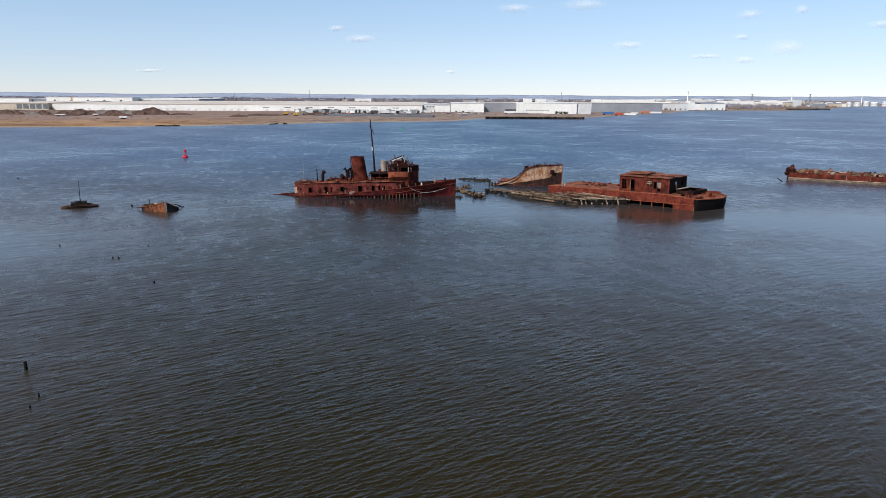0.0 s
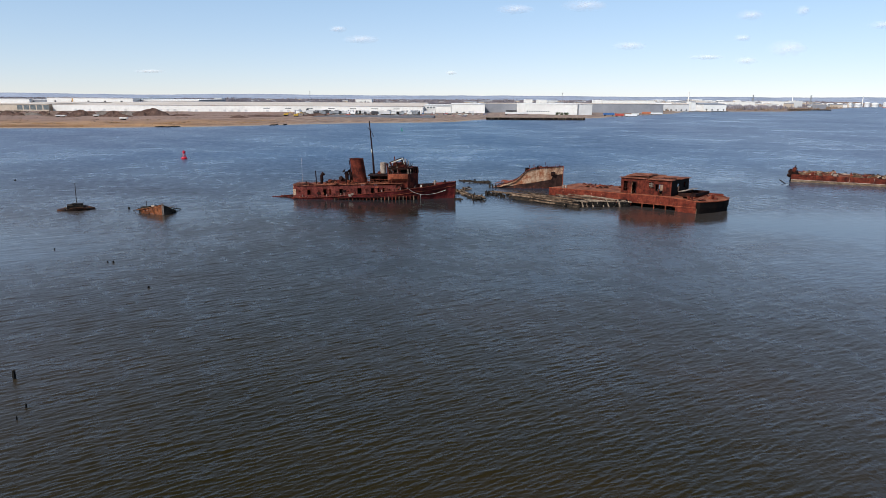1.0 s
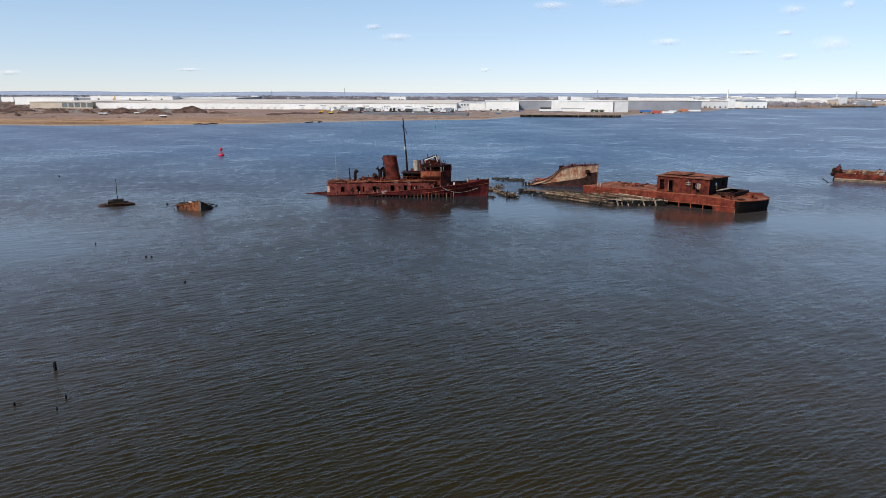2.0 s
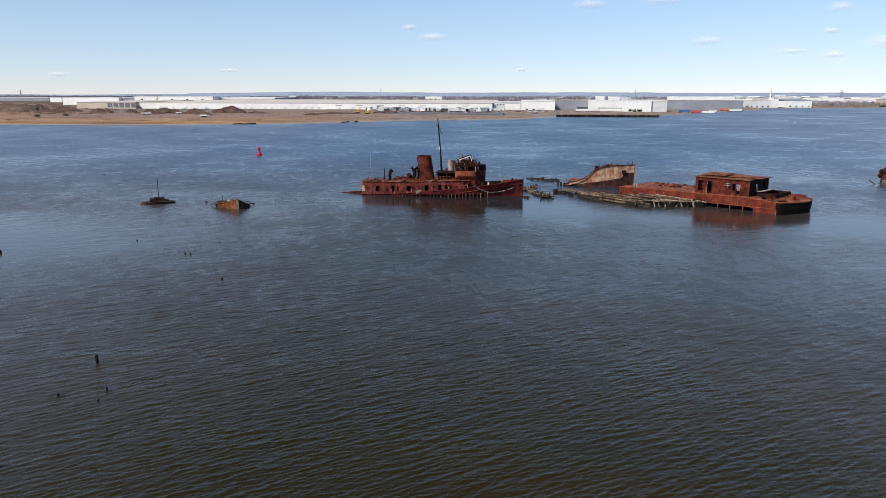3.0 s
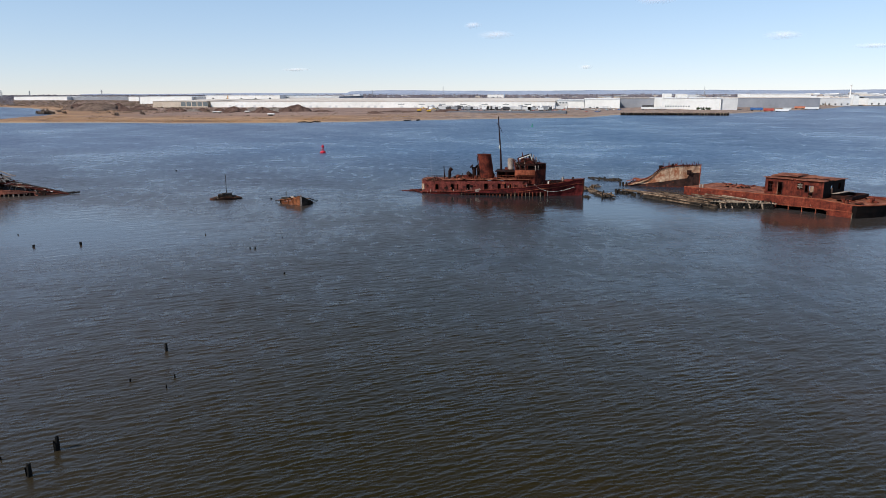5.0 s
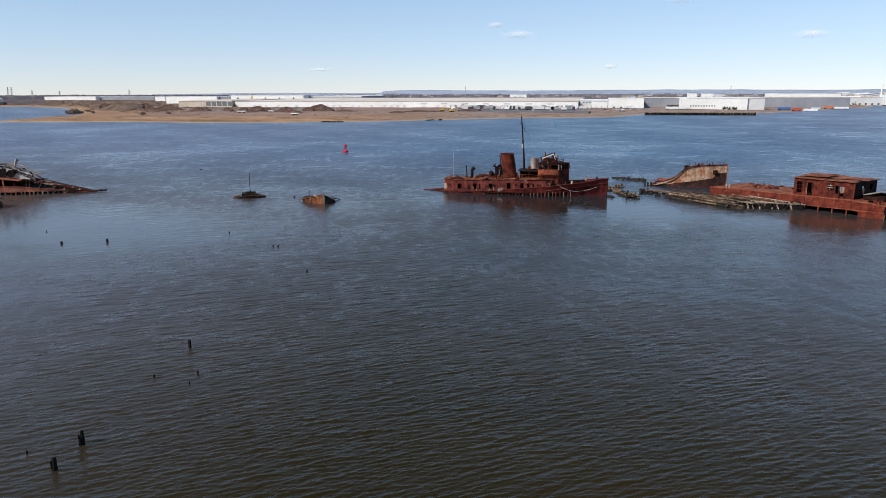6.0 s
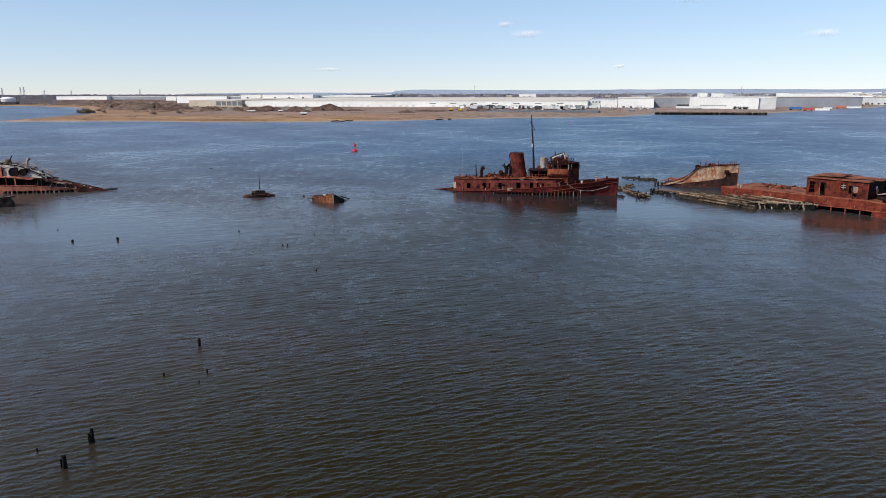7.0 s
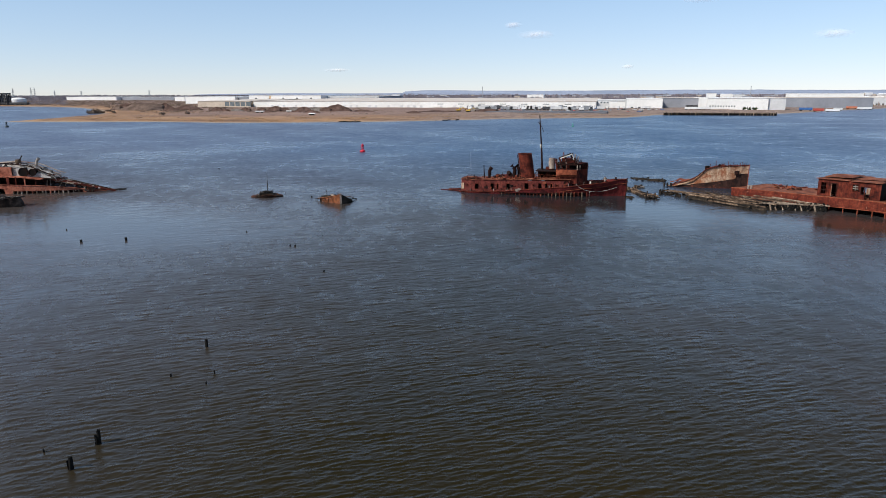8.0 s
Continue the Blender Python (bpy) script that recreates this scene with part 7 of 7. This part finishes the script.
# ---- the broken steamer ----
def steamer():
    ob = thing("steamer_wreck", pose(-121.2, 110.8, 0, 0, 0, 17), "broken rust-orange steamer hull collapsing into the water", "wreck")
    sheer = lambda x: smooth_steps(x, [(-22, 2.1), (0, 1.9), (8, 1.6), (13, 1.15), (17.5, 0.55), (20, 0.1)])
    half = lambda x: smooth_steps(x, [(-22, 3.6), (4, 3.7), (11, 2.9), (17, 1.4), (20, 0.1)])
    xs = [-22 + 42 * i / 70 for i in range(71)]
    for s in (-1, 1):
        bm = fresh()
        rings = []
        for x in xs:
            t = sheer(x)
            low = 0.55 + 0.12 * noise.noise((x * 1.5, s, 0)) + 0.08 * noise.noise((x * 5, s, 2)) if 3 < x < 16 else -1.0
            if -1.3 < x < 1.4 and s < 0:
                low = 1.05
            low = min(low, t - 0.12)
            rings.append([(x, s * half(x), t), (x, s * (half(x) + 0.04), t - (t - low) * 0.4), (x, s * half(x), low)])
        loft(bm, rings, False, [0, 1])
        dent(bm, 0.05, 1.0, 4)
        h = part("hull_side", bm, (STEAMER_RUST, STEAMER_RUST), ob, "orange-rusted hull side eaten through at the waterline")
        h.modifiers.new("plate", "SOLIDIFY").thickness = 0.07
        bm = fresh()
        tube(bm, [(x, s * (half(x) + 0.05), sheer(x)) for x in xs], 0.08, 6)
        part("gunwale", bm, STEAMER_RUST, ob)
        x = 3.2
        while x < 17:
            bm = fresh()
            beam(bm, (x, s * (half(x) - 0.2), -0.6), (x + rng.uniform(-0.1, 0.1), s * (half(x) - 0.1), sheer(x) - 0.2), 0.2, 0.22, 0.05)
            part("hull_rib", bm, rng.choice((STEAMER_RUST, PALE_STEEL, SLIME, PALEWOOD)), ob)
            x += rng.uniform(0.6, 1.2)
    bm = fresh()
    loft(bm, [[(x, -half(x) * 0.96, sheer(x) - 0.25), (x, half(x) * 0.96, sheer(x) - 0.2)] for x in xs])
    part("deck", bm, RUST_DARK, ob)
    bm = fresh()
    box(bm, 0, 18, -1.5, -1.35, -0.8, 1.0)
    part("inner_bulkhead", bm, RUST_DARK, ob)
    # open arcade between main deck and upper deck
    for s in (-1, 1):
        x = -21.5
        while x < 9.5:
            bm = fresh()
            w = rng.choice((0.14, 0.2, 0.5))
            box(bm, x, x + w, s * half(x) - 0.06, s * half(x) + 0.06, sheer(x), 3.55 - 0.02 * max(0, x) - 0.09 * max(0, x - 5))
            part("stanchion", bm, rng.choice((RUST, STEAMER_RUST, RUST_DARK)), ob)
            x += rng.uniform(1.2, 2.2)
    bm = fresh()
    loft(bm, [[(x, y, 3.55 - 0.02 * max(0, x) - 0.09 * max(0, x - 5) + 0.1 * noise.noise((x, y, 0)) + zz) for y, zz in ((-3.7, 0), (-1.5, 0.1), (1.5, 0.1), (3.7, 0), (3.7, -0.22), (-3.7, -0.22))] for x in [-22 + 31 * i / 40 for i in range(41)]], True, None, True)
    part("upper_deck", bm, STEAMER_RUST, ob)
    bm = fresh()
    box(bm, -21, 9, 1.2, 1.3, 1.5, 3.4)
    part("inner_bulkhead", bm, RUST_DARK, ob)
    # upper house
    bm = fresh()
    pierced(bm, 20, 1.5, 0.1, [(2, 3.2, 0.2, 1.2), (6, 7, 0.2, 1.2)], pose(-17, -2.9, 3.6), 0.9)
    dent(bm, 0.06, 1.0, 8)
    part("upper_house_side", bm, STEAMER_RUST, ob, "orange upper house side")
    bm = fresh()
    box(bm, -17, 2.8, -2.8, 2.6, 5.05, 5.2)
    dent(bm, 0.1, 2, 3)
    part("upper_house_roof", bm, STEAMER_RUST, ob)
    bm = fresh()
    pierced(bm, 5.4, 1.5, 0.1, [(1.5, 2.6, 0.1, 1.2)], pose(3.0, -2.8, 3.6, 0, 0, 90), 0.8)
    part("upper_house_end", bm, RUST_DARK, ob)
    # round boiler mouths: black end caps stand for the shade inside
    for x, r in ((5.2, 0.9), (7.0, 0.68)):
        bm = fresh()
        tube(bm, [(x, -2.85, 4.2), (x, 1.8, 4.2)], r, 18)
        b = part("boiler", bm, SHADE_BLACK, ob, "round boiler end, black like a shaded open mouth")
        bm = fresh()
        tube(bm, [(x + r * math.cos(a), -2.86, 4.2 + r * math.sin(a)) for a in [2 * math.pi * j / 18 for j in range(19)]], 0.07, 6)
        part("rim", bm, RUST_DARK, b)
    # pale collapsed roof frames
    bm = fresh()
    loft(bm, [[(x, y, smooth_steps(x, [(-5, 5.35), (1.5, 5.75), (5.5, 5.35), (10.5, 3.6)]) - 0.12 * (y + 0.3) ** 2 + 0.15 * noise.noise((x, y, 0))) for y in (-2.3, -1.5, -0.6, 0.4, 1.4, 2.3)] for x in [-5 + 0.5 * i for i in range(31)]])
    bmesh.ops.delete(bm, geom=[f for f in bm.faces if noise.noise(f.calc_center_median() * 0.8) > 0.3], context="FACES")
    h = part("caved_roof", bm, BLEACHED, ob, "pale rusting roof plates caved in over the boilers")
    h.modifiers.new("plate", "SOLIDIFY").thickness = 0.05
    bm = fresh()
    loft(bm, [[(x, -2.55, 3.45 - 0.08 * max(0, x - 5)), (x, -2.5, smooth_steps(x, [(2.9, 5.0), (5.5, 4.8), (10.4, 3.3)]) + 0.15 * noise.noise((x * 2, 0, 0)))] for x in [2.9 + 0.25 * i for i in range(31)]])
    h = part("casing_side", bm, BLEACHED, ob, "pale rusting casing round the boilers")
    h.modifiers.new("plate", "SOLIDIFY").thickness = 0.05
    for i in range(110):
        bm = fresh()
        x = -5 + 15.5 * (i % 55) / 54 + rng.uniform(-0.3, 0.3)
        z = smooth_steps(x, [(-5, 5.5), (1.5, 5.95), (5.5, 5.6), (10.5, 3.8)])
        y = rng.uniform(-2.4, 0.5)
        beam(bm, (x, y, z + rng.uniform(-0.2, 0.2)), (x + rng.uniform(0.3, 1.3), y + rng.uniform(-0.5, 1.8), z - rng.uniform(0.5, 1.5)), rng.uniform(0.1, 0.36), 0.12, 0.1)
        part("roof_frame", bm, rng.choice((PALE_STEEL, BLEACHED, BLEACHED, BLEACHED, SHADE_BLACK)), ob)
    for s, y in ((0, -2.4), (1, 0.2), (2, 2.2)):
        bm = fresh()
        tube(bm, [(x, y, smooth_steps(x, [(-5, 5.5), (1.5, 5.95), (5.5, 5.55), (11, 3.5)]) + 0.05) for x in [-5 + 16 * i / 16 for i in range(17)]], 0.12, 6)
        part("roof_beam", bm, RUST_DARK if s == 0 else PALE_STEEL, ob)
    bm = fresh()
    tube(bm, [(6.6, -0.5, 4.5), (6.9, -0.5, 6.3), (7.4, -0.6, 6.8)], 0.16, 8, 0.34)
    part("vent_pipe", bm, PALE_STEEL, ob)
    bm = fresh()
    tube(bm, [(3.2, -0.5, 5.6), (3.2, -0.5, 6.6)], 0.55, 10)
    part("drum", bm, OLDWOOD, ob)
    bm = fresh()
    beam(bm, (3.5, -0.5, 6.5), (4.1, -0.5, 7.4), 0.16, 0.12)
    part("post", bm, RUST_DARK, ob)
    bm = fresh()
    box(bm, -7.5, -4.5, -2.0, 1.5, 5.2, 6.6)
    dent(bm, 0.25, 1.2, 3)
    part("collapsed_house", bm, BLEACHED, ob)
    # fallen lattice sloping down to the water
    for i in range(44):
        k = i / 43
        x = 8.0 + 13.6 * k
        z = 3.1 * (1 - k) ** 1.05 + 0.12
        bm = fresh()
        beam(bm, (x - 0.2, -half(min(x, 20)) * 0.9, z), (x + rng.uniform(-1.0, 1.2), half(min(x, 20)) * 0.8, z + rng.uniform(-0.25, 0.2)), 0.14, 0.12, 0.2)
        part("fallen_frame", bm, rng.choice((RUST, RUST_DARK, PALE_STEEL, WET_SHADE_WOOD, OLDWOOD)), ob)
    for i in range(46):
        k = rng.random()
        x, z = 7.8 + 12.6 * k, 3.2 * (1 - k) ** 1.05 + 0.1
        y = rng.uniform(-0.95, 0.4) * half(min(x, 20))
        bm = fresh()
        beam(bm, (x, y, z + 0.1), (x + rng.uniform(0.7, 1.6), y + rng.uniform(-0.4, 0.6), max(0.05, z - rng.uniform(-0.25, 0.75))), rng.uniform(0.12, 0.24), 0.14, 0.1)
        part("broken_timber", bm, rng.choice((PALE_STEEL, PALEWOOD, BLEACHED, WET_SHADE_WOOD, RUST_DARK)), ob)
    for y in (-2.2, -0.6, 1.2):
        bm = fresh()
        beam(bm, (7.5, y * 1.1, 3.3), (21.8, y * 0.3, 0.15), 0.2, 0.2, 0.3)
        part("fallen_beam", bm, RUST if y < 0 else WET_SHADE_WOOD, ob)
    for i in range(20):
        bm = fresh()
        x = rng.uniform(8, 18)
        z = 2.8 * (1 - (x - 8) / 12.5)
        beam(bm, (x, rng.uniform(-2.2, -1.2), max(0.2, z - 1.0)), (x + rng.uniform(-0.8, 0.8), rng.uniform(-2, -0.8), z + 0.3), 0.13, 0.13, 0.1)
        part("broken_timber", bm, rng.choice((WET_SHADE_WOOD, RUST, PALE_STEEL)), ob)
    for dx in (22.0, 23.0):
        p = thing("floating_timber", ob.matrix_basis @ pose(dx, 0.3, 0.1), "dark timber awash beyond the steamer", "timber")
        bm = fresh()
        beam(bm, (-0.5, 0, 0.12), (0.7, 0.2, 0.25), 0.35, 0.3, 0.2)
        part("beam", bm, WET_SHADE_WOOD, p)


steamer()


def hulk_end():
    ob = thing("hulk", pose(-102.6, 96.8, 0, 0, 0, 205), "dark end of a sunken wooden hulk", "wreck")
    bm = fresh()
    loft(bm, [[(x, -b, t), (x + 0.1, -b * 0.75, -0.7), (x + 0.1, b * 0.75, -0.7), (x, b, t)] for x, b, t in ((0, 0.25, 0.5), (0.5, 0.9, 1.0), (0.9, 1.2, 1.45), (1.6, 1.7, 1.25), (2.3, 1.9, 1.6), (3, 2.1, 1.4), (4, 2.2, 1.65), (7, 2.4, 1.6), (14, 2.4, 1.7))], True, None, True)
    dent(bm, 0.35, 0.8, 1)
    # stained planks, darkened in colour for the shade on the hulk's end
    part("hull", bm, surface("stained_shaded_hulk_planks", (0.010, 0.008, 0.007), (0.045, 0.028, 0.022), (0.26, 0.18, 0.14), 0.7, 5, 0.85, 0, 0.03, 0.5), ob)
    for i in range(14):
        bm = fresh()
        x = 0.5 + i * 0.75
        beam(bm, (x, -1.9, 1.4), (x + rng.uniform(-0.3, 0.3), 1.9, 1.75), 0.26, 0.2, 0.3)
        part("deck_beam", bm, PALEWOOD if i % 2 else WET_SHADE_WOOD, ob)


hulk_end()


# ---- broken timbers between the tug and the sunken bow ----
def timber_raft(name, x, y, rz, ln, wd, n, z, label, mats):
    ob = thing(name, pose(x, y, 0, 0, 0, rz), label, "wreckage")
    for i in range(n):
        bm = fresh()
        a, b = rng.uniform(-ln / 2, ln / 2), rng.uniform(-wd / 2, wd / 2)
        if i % 3:
            l = rng.uniform(0.25, 0.6) * ln
            beam(bm, (max(-ln / 2, a - l / 2), b, rng.uniform(0.0, 0.6 * z)), (min(ln / 2, a + l / 2), b + rng.uniform(-0.3, 0.3), rng.uniform(0.0, 0.6 * z)), rng.uniform(0.18, 0.4), rng.uniform(0.15, 0.3), 0.2)
        else:
            beam(bm, (a, b, -0.5), (a + rng.uniform(-0.5, 0.5), b + rng.uniform(-0.3, 0.3), z * rng.uniform(0.4, 1.1)), rng.uniform(0.2, 0.4), 0.25, 0.1)
        part("timber", bm, rng.choice(mats), ob)
    return ob


timber_raft("timber_wreckage", 3.4, 141.5, -68, 14, 1.6, 26, 0.6, "pale broken timbers running out from the bow", (OLDWOOD, OLDWOOD, WET_SHADE_WOOD))
timber_raft("timber_wreckage", 5.9, 134.4, -60, 5.0, 2.2, 24, 1.0, "dark rotten boat end with broken timbers", (WET_SHADE_WOOD, WET_SHADE_WOOD, OLDWOOD))
timber_raft("timber_wreckage", 7.4, 161.0, -12, 6.5, 1.6, 18, 0.7, "dark low boat remains beyond the tug", (WET_SHADE_WOOD,))
timber_raft("timber_wreckage", 3.6, 164.0, 10, 2.0, 1.2, 7, 0.5, "small dark timber tangle in the water", (WET_SHADE_WOOD,))
timber_raft("timber_wreckage", 4.2, 147.5, 40, 3.0, 1.2, 9, 0.9, "small pale timber tangle with an upright post", (OLDWOOD, WET_SHADE_WOOD))
timber_raft("timber_wreckage", 9.4, 139.6, 0, 3.0, 1.4, 10, 0.6, "dark timbers awash near the wooden barge", (WET_SHADE_WOOD,))
timber_raft("timber_wreckage", 1.9, 132.6, 10, 2.4, 0.8, 6, 0.35, "dark timbers awash under the bow", (WET_SHADE_WOOD,))


# ---- buoys ----
def pillar_buoy(x, y, h, mt, label):
    ob = thing("buoy", pose(x, y, 0, 3, 2, 0), label, "buoy")
    k = h / 3.5
    bm = fresh()
    loft(bm, [[(r * k * math.cos(a), r * k * math.sin(a), z * k) for a in [2 * math.pi * j / 20 for j in range(20)]] for r, z in ((0.9, -0.5), (1.15, 0.0), (1.18, 0.55), (0.95, 0.85), (0.5, 1.0))], True, None, True)
    part("float", bm, mt, ob)
    bm = fresh()
    for a in (0.4, 1.97, 3.54, 5.11):
        tube(bm, [(0.55 * k * math.cos(a), 0.55 * k * math.sin(a), 0.9 * k), (0.3 * k * math.cos(a), 0.3 * k * math.sin(a), 2.5 * k)], 0.09 * k, 6)
    for z in (1.5, 2.1):
        tube(bm, [(0.42 * k * math.cos(a), 0.42 * k * math.sin(a), z * k) for a in [2 * math.pi * j / 12 for j in range(13)]], 0.06 * k, 5)
    part("cage", bm, mt, ob)
    bm = fresh()
    loft(bm, [[(r * k * math.cos(a), r * k * math.sin(a), z * k) for a in [2 * math.pi * j / 14 for j in range(14)]] for r, z in ((0.42, 2.3), (0.55, 2.45), (0.55, 3.05), (0.2, 3.3))], True, None, True)
    part("topmark", bm, mt, ob)
    bm = fresh()
    tube(bm, [(0, 0, 3.25 * k), (0, 0, 3.6 * k)], 0.12 * k, 8)
    part("lantern", bm, mt, ob)


pillar_buoy(-86.6, 221.5, 2.9, BUOY_RED, "bright red steel channel buoy with a cage top")
pillar_buoy(-29.4, 438, 2.0, BUOY_GREEN, "small green channel buoy near the far bank")
pillar_buoy(-378, 350, 3.6, BUOY_BLACK, "dark channel buoy beyond the spit")


# ---- old piles standing in the water ----
def pile(x, y, h, r, lean, split=False):
    ob = thing("mooring_pile", pose(x, y, 0, lean, lean * 0.6, rng.uniform(0, 360)), "black rotten timber pile standing in the water", "pile", "old piles")
    bm = fresh()
    seg = 9
    rings = []
    for i in range(7):
        k = i / 6
        z = -0.8 + (h + 0.8) * k
        rings.append([(r * (1 - 0.22 * k) * (1 + 0.18 * noise.noise((math.cos(a) * 2 + x, math.sin(a) * 2, z * 1.3))) * math.cos(a), r * (1 - 0.22 * k) * (1 + 0.18 * noise.noise((math.cos(a) * 2 + x, math.sin(a) * 2, z * 1.3))) * math.sin(a), z + (0.16 * noise.noise((a * 2, x, 3)) if i == 6 else 0)) for a in [2 * math.pi * j / seg for j in range(seg)]])
    loft(bm, rings, True, None, True)
    part("shaft", bm, TAR, ob)
    if split:
        bm = fresh()
        beam(bm, (r * 0.9, 0, -0.4), (r * 1.15, 0.05, h * 0.62), r * 0.9, r * 0.8, 0.12)
        part("splinter", bm, TAR, ob)


for x, y, h, r, lean, sp in ((-30.3, 43.8, 0.58, 0.13, 2, False), (-27.4, 29.1, 0.85, 0.13, -2, True), (-26.85, 26.5, 0.72, 0.14, 1, True), (-26.7, 39.3, 0.24, 0.07, 3, False), (-26.3, 37.7, 0.15, 0.06, 3, False),
                             (-29.35, 38.1, 0.24, 0.08, -3, False), (-29.7, 27.6, 0.18, 0.06, 4, False), (-64.1, 76.0, 0.42, 0.19, 3, False), (-69.2, 73.6, 0.32, 0.19, 0, False), (-40.75, 78.1, 0.22, 0.13, 2, False), (-40.1, 78.2, 0.22, 0.13, -2, False),
                             (-31.05, 67.2, 0.20, 0.11, 5, True), (-77.5, 79.9, 0.15, 0.09, 0, False), (-51.2, 85.1, 0.16, 0.10, 0, False), (-39.5, 85.2, 0.22, 0.05, 3, False), (-103.4, 159.6, 0.28, 0.22, 4, False), (-57.0, 118.6, 0.3, 0.22, 4, False)):
    pile(x, y, h, r, lean, sp)
